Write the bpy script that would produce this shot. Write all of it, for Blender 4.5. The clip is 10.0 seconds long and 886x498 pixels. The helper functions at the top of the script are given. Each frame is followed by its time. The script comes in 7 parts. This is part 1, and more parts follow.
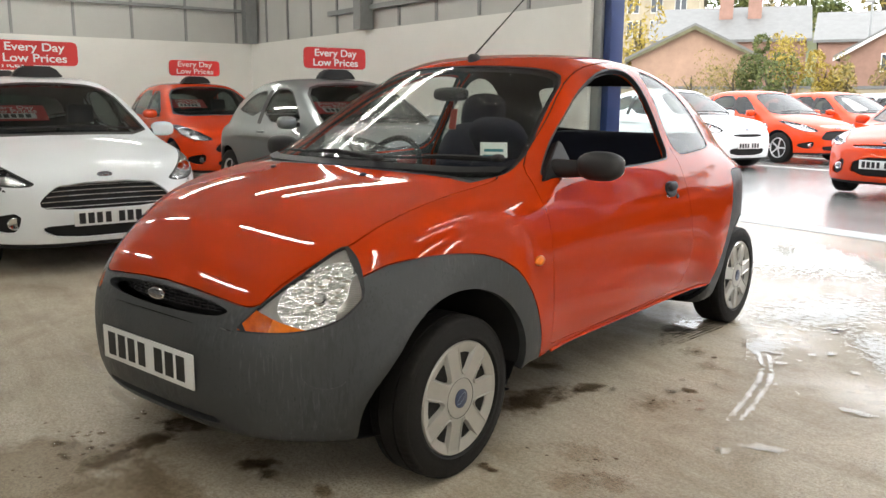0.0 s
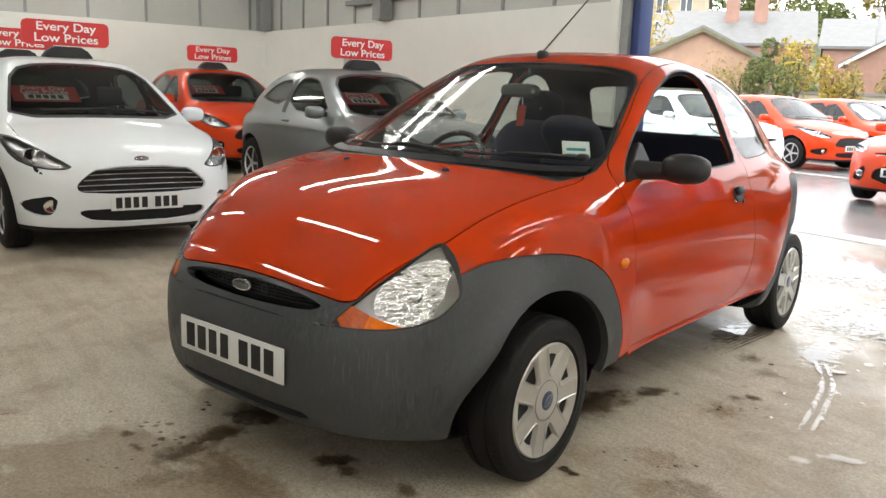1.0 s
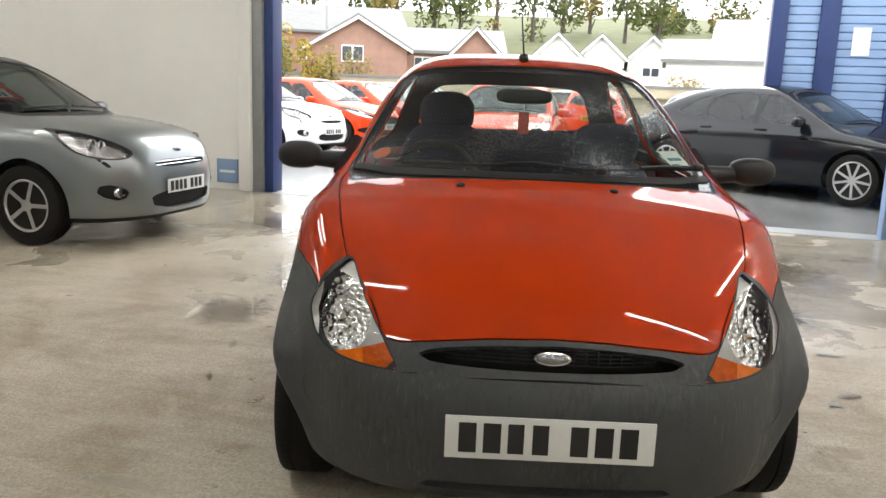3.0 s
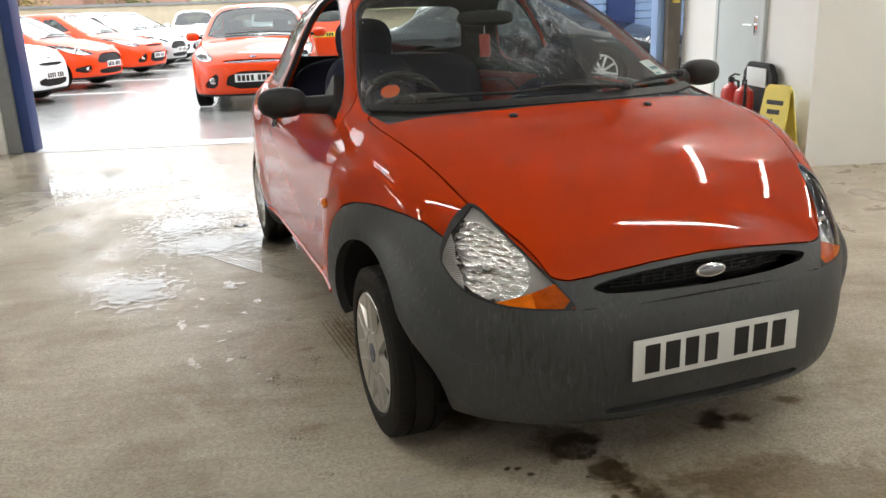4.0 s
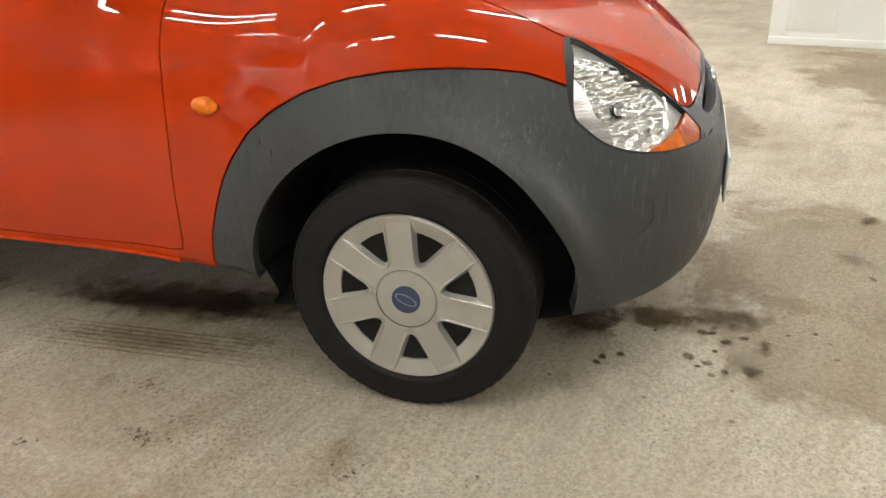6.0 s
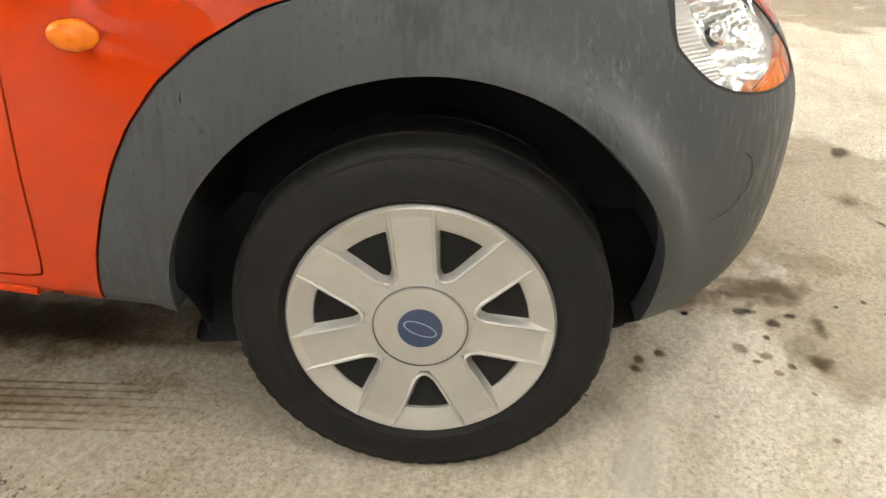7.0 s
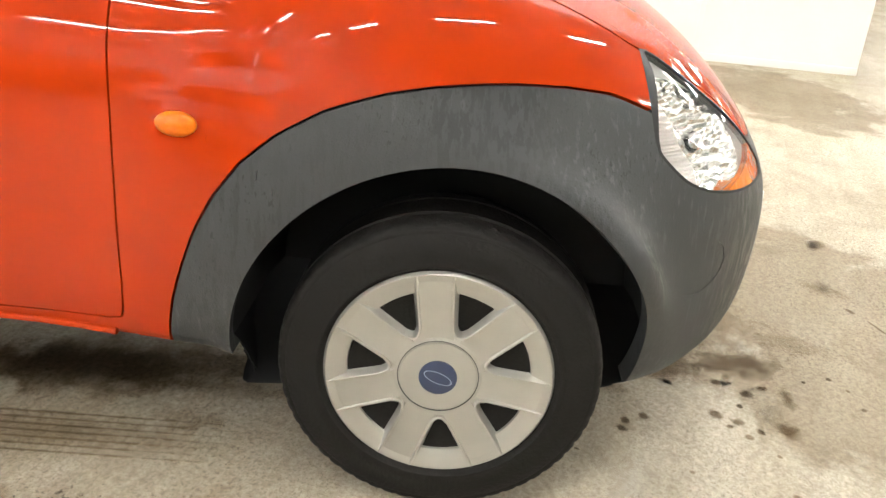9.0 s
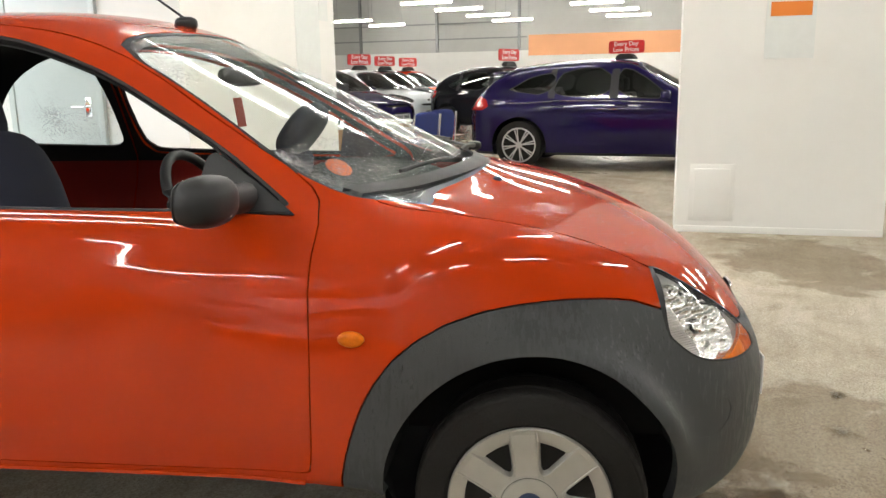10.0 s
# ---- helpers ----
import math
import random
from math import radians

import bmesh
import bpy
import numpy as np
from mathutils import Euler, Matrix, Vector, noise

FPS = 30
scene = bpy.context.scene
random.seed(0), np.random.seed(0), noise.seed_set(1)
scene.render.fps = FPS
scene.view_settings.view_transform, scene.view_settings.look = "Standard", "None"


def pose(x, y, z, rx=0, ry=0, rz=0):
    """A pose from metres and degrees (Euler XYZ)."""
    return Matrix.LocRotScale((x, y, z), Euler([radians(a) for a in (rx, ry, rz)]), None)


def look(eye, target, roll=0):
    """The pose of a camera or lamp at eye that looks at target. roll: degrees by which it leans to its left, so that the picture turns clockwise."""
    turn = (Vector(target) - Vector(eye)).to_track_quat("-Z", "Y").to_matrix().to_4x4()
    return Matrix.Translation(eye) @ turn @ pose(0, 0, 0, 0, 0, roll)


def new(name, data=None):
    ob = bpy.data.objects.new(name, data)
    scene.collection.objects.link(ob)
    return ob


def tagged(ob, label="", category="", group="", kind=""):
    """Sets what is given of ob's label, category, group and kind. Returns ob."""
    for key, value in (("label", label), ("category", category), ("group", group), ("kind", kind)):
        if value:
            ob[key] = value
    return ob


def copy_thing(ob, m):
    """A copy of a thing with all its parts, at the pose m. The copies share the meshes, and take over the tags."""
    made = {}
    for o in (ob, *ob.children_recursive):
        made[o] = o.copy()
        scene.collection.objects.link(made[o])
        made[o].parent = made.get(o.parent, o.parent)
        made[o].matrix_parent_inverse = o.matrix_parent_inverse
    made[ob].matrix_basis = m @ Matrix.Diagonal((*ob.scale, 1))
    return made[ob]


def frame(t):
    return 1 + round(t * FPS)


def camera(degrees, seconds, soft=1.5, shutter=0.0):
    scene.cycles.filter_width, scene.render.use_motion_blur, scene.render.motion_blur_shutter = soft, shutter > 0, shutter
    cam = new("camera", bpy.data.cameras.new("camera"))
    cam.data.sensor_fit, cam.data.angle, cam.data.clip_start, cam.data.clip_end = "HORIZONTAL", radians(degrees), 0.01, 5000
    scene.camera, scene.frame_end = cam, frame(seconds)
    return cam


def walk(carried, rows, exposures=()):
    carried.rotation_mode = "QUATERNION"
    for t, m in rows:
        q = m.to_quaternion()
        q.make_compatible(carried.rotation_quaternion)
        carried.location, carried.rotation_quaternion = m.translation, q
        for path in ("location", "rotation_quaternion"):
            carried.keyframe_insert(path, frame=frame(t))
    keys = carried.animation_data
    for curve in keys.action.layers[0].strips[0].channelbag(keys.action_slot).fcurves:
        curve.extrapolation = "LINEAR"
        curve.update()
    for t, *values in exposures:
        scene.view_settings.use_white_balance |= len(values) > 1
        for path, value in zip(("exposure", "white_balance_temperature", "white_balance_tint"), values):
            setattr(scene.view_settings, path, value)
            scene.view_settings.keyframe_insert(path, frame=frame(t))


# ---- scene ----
cam = camera(57.3, 10.0)
PATH = [
    (0, (2.296, -1.931, 1.208), (1.045, -0.414, 0.842), 0.4),
    (0.5, (2.296, -1.93, 1.207), (1.044, -0.413, 0.842), 0.3),
    (1, (2.032, -2.091, 1.207), (0.794, -0.566, 0.826), 2.3),
    (1.5, (1.592, -2.267, 1.192), (0.436, -0.704, 0.724), 3.0),
    (2, (1.03, -2.385, 1.226), (0.215, -0.618, 0.765), 3.3),
    (2.2, (0.789, -2.492, 1.23), (0.176, -0.638, 0.801), 3.0),
    (3.3, (-0.605, -2.509, 1.238), (-0.43, -0.555, 0.852), 1.7),
    (3.5, (-0.821, -2.472, 1.231), (-0.484, -0.548, 0.8), 1.1),
    (4, (-1.336, -2.237, 1.281), (-0.692, -0.433, 0.705), -2.1),
    (4.5, (-1.868, -1.914, 1.3), (-0.743, -0.348, 0.766), -0.7),
    (5, (-2.139, -1.466, 1.256), (-0.77, -0.135, 0.66), -3.3),
    (5.5, (-2.252, -0.963, 1.178), (-0.653, 0.019, 0.487), -2.9),
    (6, (-2.183, -0.489, 1.044), (-0.432, 0.026, 0.227), -1.1),
    (6.2, (-2.084, -0.38, 1.021), (-0.349, 0.085, 0.143), -1.8),
    (7.3, (-1.609, -0.009, 0.861), (0.119, -0.048, -0.145), 3.4),
    (7.5, (-1.592, -0.008, 0.841), (0.11, -0.024, -0.21), 3.8),
    (8, (-1.592, -0.009, 0.836), (0.076, 0.011, -0.266), 4.1),
    (8.5, (-1.643, -0.022, 0.891), (0.057, 0.026, -0.161), 4.0),
    (9, (-1.883, -0.022, 0.986), (-0.058, 0.036, 0.169), 4.3),
    (9.5, (-2.18, -0.044, 1.108), (-0.273, 0.048, 0.51), 1.9),
    (10, (-2.457, -0.007, 1.214), (-0.514, 0.225, 0.799), -0.9),
]
walk(cam, [(t, look(eye, target, roll)) for t, eye, target, roll in PATH], [(0, 0.05), (2.2, 0.27), (3.3, 0.12), (4.5, 0.1), (5, 0.27), (5.5, 0.55), (6.2, 1.0), (7.3, 1.52), (8.5, 1.62), (9.5, 1.07), (10, 0.62)])

# ---- world and light ----
world = bpy.data.worlds.new("overcast_sky")
scene.world = world
world.use_nodes = True
wn = world.node_tree
sky = wn.nodes.new("ShaderNodeTexSky")
sky.sky_type = "NISHITA"
sky.sun_disc = False
sky.sun_elevation, sky.sun_rotation = radians(35), radians(150)
sky.air_density, sky.dust_density, sky.ozone_density = 1.0, 6.0, 1.0
mixw = wn.nodes.new("ShaderNodeMixRGB")
mixw.inputs["Fac"].default_value = 0.75
mixw.inputs["Color2"].default_value = (32, 32.8, 33.5, 1)
wn.links.new(sky.outputs["Color"], mixw.inputs["Color1"])
wn.links.new(mixw.outputs["Color"], wn.nodes["Background"].inputs["Color"])
wn.nodes["Background"].inputs["Strength"].default_value = 0.15
sun_data = bpy.data.lights.new("sun", "SUN")
sun_data.energy, sun_data.angle, sun_data.color = 1.5, radians(25), (1, 0.97, 0.93)
sun = new("sun", sun_data)
sun.matrix_world = look((10, 30, 25), (0, 0, 0))
TUBE_POWER = 60.0

# ---- materials ----
def mat(name, color, rough=0.5, metal=0.0, vary=0.12, scale=6.0, bump=0.0, bump_scale=60.0, coat=0.0, spec=0.5, color2=None, detail=6.0):
    """A surface with broad and fine variation in colour and roughness."""
    m = bpy.data.materials.new(name)
    m.use_nodes = True
    nt = m.node_tree
    b = nt.nodes["Principled BSDF"]
    b.inputs["Roughness"].default_value = rough
    b.inputs["Metallic"].default_value = metal
    b.inputs["Coat Weight"].default_value = coat
    b.inputs["Coat Roughness"].default_value = 0.04
    b.inputs["Specular IOR Level"].default_value = spec
    c = (*color, 1)
    if vary <= 0 and bump <= 0:
        b.inputs["Base Color"].default_value = c
        return m
    tc = nt.nodes.new("ShaderNodeTexCoord")
    n1 = nt.nodes.new("ShaderNodeTexNoise")
    n1.inputs["Scale"].default_value = scale
    n1.inputs["Detail"].default_value = detail
    n1.inputs["Roughness"].default_value = 0.65
    nt.links.new(tc.outputs["Object"], n1.inputs["Vector"])
    ramp = nt.nodes.new("ShaderNodeValToRGB")
    ramp.color_ramp.elements[0].position, ramp.color_ramp.elements[1].position = 0.3, 0.7
    d = color2 or [v * (1 - vary) for v in color]
    ramp.color_ramp.elements[0].color = (*d, 1)
    ramp.color_ramp.elements[1].color = c
    nt.links.new(n1.outputs["Fac"], ramp.inputs["Fac"])
    nt.links.new(ramp.outputs["Color"], b.inputs["Base Color"])
    mr = nt.nodes.new("ShaderNodeMapRange")
    mr.inputs["To Min"].default_value = max(0.0, rough * 0.8)
    mr.inputs["To Max"].default_value = min(1.0, rough * 1.25)
    nt.links.new(n1.outputs["Fac"], mr.inputs["Value"])
    nt.links.new(mr.outputs["Result"], b.inputs["Roughness"])
    if bump > 0:
        n2 = nt.nodes.new("ShaderNodeTexNoise")
        n2.inputs["Scale"].default_value = bump_scale
        n2.inputs["Detail"].default_value = 4
        nt.links.new(tc.outputs["Object"], n2.inputs["Vector"])
        bp = nt.nodes.new("ShaderNodeBump")
        bp.inputs["Strength"].default_value = bump
        bp.inputs["Distance"].default_value = 0.01
        nt.links.new(n2.outputs["Fac"], bp.inputs["Height"])
        nt.links.new(bp.outputs["Normal"], b.inputs["Normal"])
    return m


def glass_mat(name, tint=(0.9, 0.95, 0.93), clear=0.85, rough=0.0):
    """Thin automotive glass: a clear sheet with a Fresnel reflection."""
    m = bpy.data.materials.new(name)
    m.use_nodes = True
    nt = m.node_tree
    nt.nodes.clear()
    out = nt.nodes.new("ShaderNodeOutputMaterial")
    mix = nt.nodes.new("ShaderNodeMixShader")
    lw = nt.nodes.new("ShaderNodeLayerWeight")
    pw = nt.nodes.new("ShaderNodeMath")
    pw.operation = "POWER"
    pw.inputs[1].default_value = 4.5
    fr = nt.nodes.new("ShaderNodeMath")
    fr.operation = "MULTIPLY_ADD"
    fr.inputs[1].default_value, fr.inputs[2].default_value = 0.9, 0.05
    nt.links.new(lw.outputs["Facing"], pw.inputs[0])
    nt.links.new(pw.outputs[0], fr.inputs[0])
    tr = nt.nodes.new("ShaderNodeBsdfTransparent")
    tr.inputs["Color"].default_value = (*[t * clear for t in tint], 1)
    gl = nt.nodes.new("ShaderNodeBsdfGlossy")
    gl.inputs["Roughness"].default_value = rough
    nt.links.new(fr.outputs[0], mix.inputs["Fac"])
    nt.links.new(tr.outputs[0], mix.inputs[1])
    nt.links.new(gl.outputs[0], mix.inputs[2])
    nt.links.new(mix.outputs[0], out.inputs["Surface"])
    return m


def emit_mat(name, color, strength):
    m = bpy.data.materials.new(name)
    m.use_nodes = True
    b = m.node_tree.nodes["Principled BSDF"]
    b.inputs["Base Color"].default_value = (*color, 1)
    b.inputs["Emission Color"].default_value = (*color, 1)
    b.inputs["Emission Strength"].default_value = strength
    return m


def paint(name, color, metal=0.0, rough=0.3):
    return mat(name, color, rough=rough, metal=metal, vary=0.025, scale=2.0, coat=0.74, spec=0.0)


RED2 = paint("bright_red_paint", (0.6, 0.05, 0.01))
WHITE_P = paint("white_car_paint", (0.74, 0.78, 0.8))
GREY_P = paint("grey_metallic_paint", (0.21, 0.228, 0.235), metal=0.65, rough=0.3)
SILVER_P = paint("silver_paint", (0.5, 0.51, 0.52), metal=0.7, rough=0.35)
BLUE_P = paint("dark_blue_paint", (0.009, 0.005, 0.048), metal=0.2)
BLACK_P = paint("black_car_paint", (0.012, 0.013, 0.016))
BLACK = mat("black_plastic", (0.009, 0.009, 0.01), rough=0.55, vary=0.2, scale=12, bump=0.05, bump_scale=300)
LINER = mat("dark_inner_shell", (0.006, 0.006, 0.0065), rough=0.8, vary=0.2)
RUBBER = mat("tyre_rubber", (0.0115, 0.0105, 0.0095), rough=0.66, vary=0.45, scale=14, bump=0.2, bump_scale=150, spec=0.22)
HUBCAP = mat("silver_hubcap_plastic", (0.5, 0.49, 0.455), rough=0.3, metal=0.6, vary=0.1, scale=12, coat=0.3)
STEEL = mat("dark_steel", (0.024, 0.023, 0.022), rough=0.5, metal=0.5, vary=0.3)
ALLOY = mat("alloy_silver", (0.62, 0.62, 0.63), rough=0.3, metal=0.8, vary=0.08)
CHROME = mat("chrome", (0.85, 0.85, 0.86), rough=0.08, metal=1.0, vary=0.0)
LENS = glass_mat("lamp_lens", (1, 1, 1), 0.95)
GLASS = glass_mat("windscreen_glass", (0.88, 0.94, 0.91), 0.86)
TINT = glass_mat("tinted_car_glass", (0.75, 0.85, 0.82), 0.45)
DEEPTINT = glass_mat("deep_tinted_glass", (0.75, 0.85, 0.82), 0.12)
AMBER = mat("amber_lens", (0.8, 0.18, 0.004), rough=0.3, vary=0.35, scale=40, coat=0.12, spec=0.2, bump=0.4, bump_scale=30)
AMBERDARK = mat("deep_amber_lens", (0.52, 0.085, 0.003), rough=0.25, vary=0.4, scale=55, coat=0.15, spec=0.3, bump=0.4, bump_scale=40)
BEZEL = mat("dull_silver_plastic", (0.42, 0.42, 0.4), rough=0.35, metal=0.4, vary=0.2, scale=18)
REDLENS = mat("red_lens", (0.45, 0.01, 0.01), rough=0.15, vary=0.1, coat=1.0)
PLATE = mat("plate_white", (0.72, 0.73, 0.72), rough=0.35, vary=0.05)
YPLATE = mat("plate_yellow", (0.7, 0.5, 0.03), rough=0.35, vary=0.05)
INK = mat("black_ink", (0.01, 0.01, 0.011), rough=0.5, vary=0)
SEAT = mat("navy_seat_cloth", (0.012, 0.014, 0.035), rough=0.95, vary=0.3, scale=30, bump=0.2, bump_scale=400)
DASH = mat("dark_dashboard", (0.012, 0.0125, 0.0135), rough=0.75, vary=0.2, scale=20, bump=0.1, bump_scale=300, spec=0.25)

# ---- mesh tools ----
def finish(name, bm, material, parent=None, label="", smooth=True, m=None):
    me = bpy.data.meshes.new(name)
    bm.to_mesh(me)
    bm.free()
    if material:
        me.materials.append(material)
    if smooth:
        me.shade_smooth()
        me.set_sharp_from_angle(angle=radians(38))
    ob = new(name, me)
    if parent:
        ob.parent = parent
    if m is not None:
        ob.matrix_local = m
    return tagged(ob, label)


def part(name, bm, material, parent, label="", smooth=True, m=None):
    return finish(name, bm, material, parent, label, smooth, m)


def thing(name, label, category, m=None, group="", kind=""):
    ob = new(name)
    ob.empty_display_size = 0.1
    if m is not None:
        ob.matrix_world = m
    return tagged(ob, label, category, group, kind)


def box_bm(x0, x1, y0, y1, z0, z1, bevel=0.0, bm=None, seg=2):
    b = bmesh.new()
    bmesh.ops.create_cube(b, size=1, matrix=Matrix.LocRotScale(((x0 + x1) / 2, (y0 + y1) / 2, (z0 + z1) / 2), None, (abs(x1 - x0), abs(y1 - y0), abs(z1 - z0))))
    if bevel > 0:
        bmesh.ops.bevel(b, geom=b.edges[:], offset=bevel, segments=seg, affect="EDGES", profile=0.6)
    return merge(bm, b)


def merge(bm, other, m=None):
    """Adds other's geometry to bm (or returns other)."""
    if m is not None:
        other.transform(m)
    if bm is None:
        return other
    tmp = bpy.data.meshes.new("tmp")
    other.to_mesh(tmp)
    other.free()
    bm.from_mesh(tmp)
    bpy.data.meshes.remove(tmp)
    return bm


def lathe(profile, n=32, axis="X"):
    """Turns (radius, along) pairs about an axis."""
    bm = bmesh.new()
    rings = []
    for r, a in profile:
        ring = []
        for k in range(n):
            t = 2 * math.pi * k / n
            c, s = r * math.cos(t), r * math.sin(t)
            p = (a, c, s) if axis == "X" else ((c, a, s) if axis == "Y" else (c, s, a))
            ring.append(bm.verts.new(p))
        rings.append(ring)
    for p, q in zip(rings, rings[1:]):
        for k in range(n):
            bm.faces.new((p[k], p[(k + 1) % n], q[(k + 1) % n], q[k]))
    for ring in (rings[0], rings[-1]):
        if (ring[0].co - ring[n // 2].co).length > 1e-4:
            bm.faces.new(ring)
    bmesh.ops.remove_doubles(bm, verts=bm.verts, dist=1e-5)
    bmesh.ops.recalc_face_normals(bm, faces=bm.faces)
    return bm


def tube(points, r, n=8, r2=None):
    """A round bar along points, tapering from r to r2."""
    bm = bmesh.new()
    pts = [Vector(p) for p in points]
    rings = []
    for i, p in enumerate(pts):
        d = (pts[min(i + 1, len(pts) - 1)] - pts[max(i - 1, 0)]).normalized()
        a = d.orthogonal().normalized() if abs(d.z) > 0.9 else d.cross(Vector((0, 0, 1))).normalized()
        b = d.cross(a)
        rr = r + ((r2 if r2 is not None else r) - r) * i / max(1, len(pts) - 1)
        rings.append([bm.verts.new(p + rr * (math.cos(2 * math.pi * k / n) * a + math.sin(2 * math.pi * k / n) * b)) for k in range(n)])
    for p, q in zip(rings, rings[1:]):
        for k in range(n):
            bm.faces.new((p[k], p[(k + 1) % n], q[(k + 1) % n], q[k]))
    bm.faces.new(rings[0][::-1])
    bm.faces.new(rings[-1])
    bmesh.ops.recalc_face_normals(bm, faces=bm.faces)
    return bm


def prism(pts, y0, y1, plane="xz", bevel=0.0):
    """A flat outline given depth along the third axis."""
    bm = bmesh.new()
    def P(a, b, c):
        return {"xz": (a, c, b), "yz": (c, a, b), "xy": (a, b, c)}[plane]
    f = bm.faces.new([bm.verts.new(P(a, b, y0)) for a, b in pts])
    r = bmesh.ops.extrude_face_region(bm, geom=[f])
    d = Vector(P(0, 0, y1 - y0))
    bmesh.ops.translate(bm, verts=[v for v in r["geom"] if isinstance(v, bmesh.types.BMVert)], vec=d)
    bmesh.ops.recalc_face_normals(bm, faces=bm.faces)
    if bevel > 0:
        bmesh.ops.bevel(bm, geom=[e for e in bm.edges if e.calc_face_angle(0) > 0.6], offset=bevel, segments=2, affect="EDGES")
    return bm


def text_mesh(body, size, material, name, parent, m, label="", thick=0.001, align="CENTER", bold=0.0):
    cu = bpy.data.curves.new("lettering", "FONT")
    cu.body, cu.size, cu.extrude, cu.align_x, cu.align_y = body, size, thick, align, "CENTER"
    cu.offset = bold
    tmp = bpy.data.objects.new("lettering", cu)
    me = bpy.data.meshes.new_from_object(tmp)
    bpy.data.objects.remove(tmp)
    me.materials.clear()
    me.materials.append(material)
    ob = new(name, me)
    ob.parent = parent
    ob.matrix_local = m
    return tagged(ob, label)


# ---- car bodies: a smooth solid given by its side, plan and top curves, cut into panels ----
def curve(pairs, soft=0.03):
    """A smooth function through (where, value) pairs."""
    p = np.array(pairs, float)
    xs, ys = p[:, 0], p[:, 1]
    h, d = np.diff(xs), np.diff(ys) / np.diff(xs)
    m = np.zeros(len(xs))
    m[0], m[-1] = d[0], d[-1]
    for i in range(1, len(xs) - 1):
        if d[i - 1] * d[i] > 0:
            w1, w2 = 2 * h[i] + h[i - 1], h[i] + 2 * h[i - 1]
            m[i] = (w1 + w2) / (w1 / d[i - 1] + w2 / d[i])
    step = 0.005
    q = np.arange(xs[0] - 0.6, xs[-1] + 0.6, step)
    k = np.clip(np.searchsorted(xs, q) - 1, 0, len(h) - 1)
    t = (q - xs[k]) / h[k]
    v = (2 * t**3 - 3 * t**2 + 1) * ys[k] + (t**3 - 2 * t**2 + t) * h[k] * m[k] + (-2 * t**3 + 3 * t**2) * ys[k + 1] + (t**3 - t**2) * h[k] * m[k + 1]
    v = np.where(q < xs[0], ys[0] + m[0] * (q - xs[0]), np.where(q > xs[-1], ys[-1] + m[-1] * (q - xs[-1]), v))
    if soft > 0:
        n = int(3 * soft / step)
        w = np.exp(-0.5 * (np.arange(-n, n + 1) * step / soft) ** 2)
        v2 = np.convolve(v, w / w.sum(), "same")
        v = np.where((np.arange(len(q)) > n) & (np.arange(len(q)) < len(q) - n), v2, v)
    return lambda a: np.interp(a, q, v)


def smax(a, b, r):
    h = np.maximum(1 - np.abs(a - b) / (1.5 * r), 0)
    return np.maximum(a, b) + h * h * h * r * 0.25


def smin(a, b, r):
    return -smax(-a, -b, r)


def surface_net(field, lo, hi, h):
    """The zero surface of a field as quads: vertices and faces."""
    n = [int(math.ceil((b - a) / h)) + 1 for a, b in zip(lo, hi)]
    ax = [a + h * np.arange(k) for a, k in zip(lo, n)]
    g = np.empty(n, np.float64)
    Y, Z = np.meshgrid(ax[1], ax[2], indexing="ij")
    for i, x in enumerate(ax[0]):
        g[i] = field(np.full_like(Y, x), Y, Z)
    s = g < 0
    c = [s[i:n[0] - 1 + i, j:n[1] - 1 + j, k:n[2] - 1 + k] for i in (0, 1) for j in (0, 1) for k in (0, 1)]
    total = sum(a.astype(np.int8) for a in c)
    cells = np.argwhere((total > 0) & (total < 8))
    index = -np.ones([k - 1 for k in n], np.int64)
    index[tuple(cells.T)] = np.arange(len(cells))
    v = np.array(lo) + h * (cells + 0.5)
    v = project(field, v, 5, h)
    faces = []
    for a in range(3):
        b, e = (a + 1) % 3, (a + 2) % 3
        lo_s = [slice(None)] * 3
        hi_s = [slice(None)] * 3
        lo_s[a], hi_s[a] = slice(0, -1), slice(1, None)
        cross = s[tuple(lo_s)] != s[tuple(hi_s)]
        idx = np.argwhere(cross)
        ok = (idx[:, b] > 0) & (idx[:, e] > 0) & (idx[:, b] < n[b] - 1) & (idx[:, e] < n[e] - 1)
        idx = idx[ok]
        q = []
        for db, de in ((1, 1), (0, 1), (0, 0), (1, 0)):
            o = idx.copy()
            o[:, b] -= db
            o[:, e] -= de
            q.append(index[tuple(o.T)])
        q = np.stack(q, 1)
        flip = ~s[tuple(idx.T)]
        q[flip] = q[flip][:, ::-1]
        faces.append(q)
    return v, np.concatenate(faces)


def grad(field, v, e=0.004):
    out = np.empty_like(v)
    for a in range(3):
        d = np.zeros(3)
        d[a] = e
        out[:, a] = (field(*(v + d).T) - field(*(v - d).T)) / (2 * e)
    return out


def project(field, v, rounds=3, most=0.05):
    for _ in range(rounds):
        g = grad(field, v)
        f = field(*v.T)
        step = -(f / np.maximum((g * g).sum(1), 1e-6))[:, None] * g
        size = np.linalg.norm(step, axis=1, keepdims=True)
        v = v + step * np.minimum(1, most / np.maximum(size, 1e-9))
    return v


def rounded(pts, times=2):
    """A closed outline with its corners cut round."""
    p = np.array(pts, float)
    for _ in range(times):
        q = np.roll(p, -1, 0)
        p = np.stack([0.75 * p + 0.25 * q, 0.25 * p + 0.75 * q], 1).reshape(-1, 2)
    return p


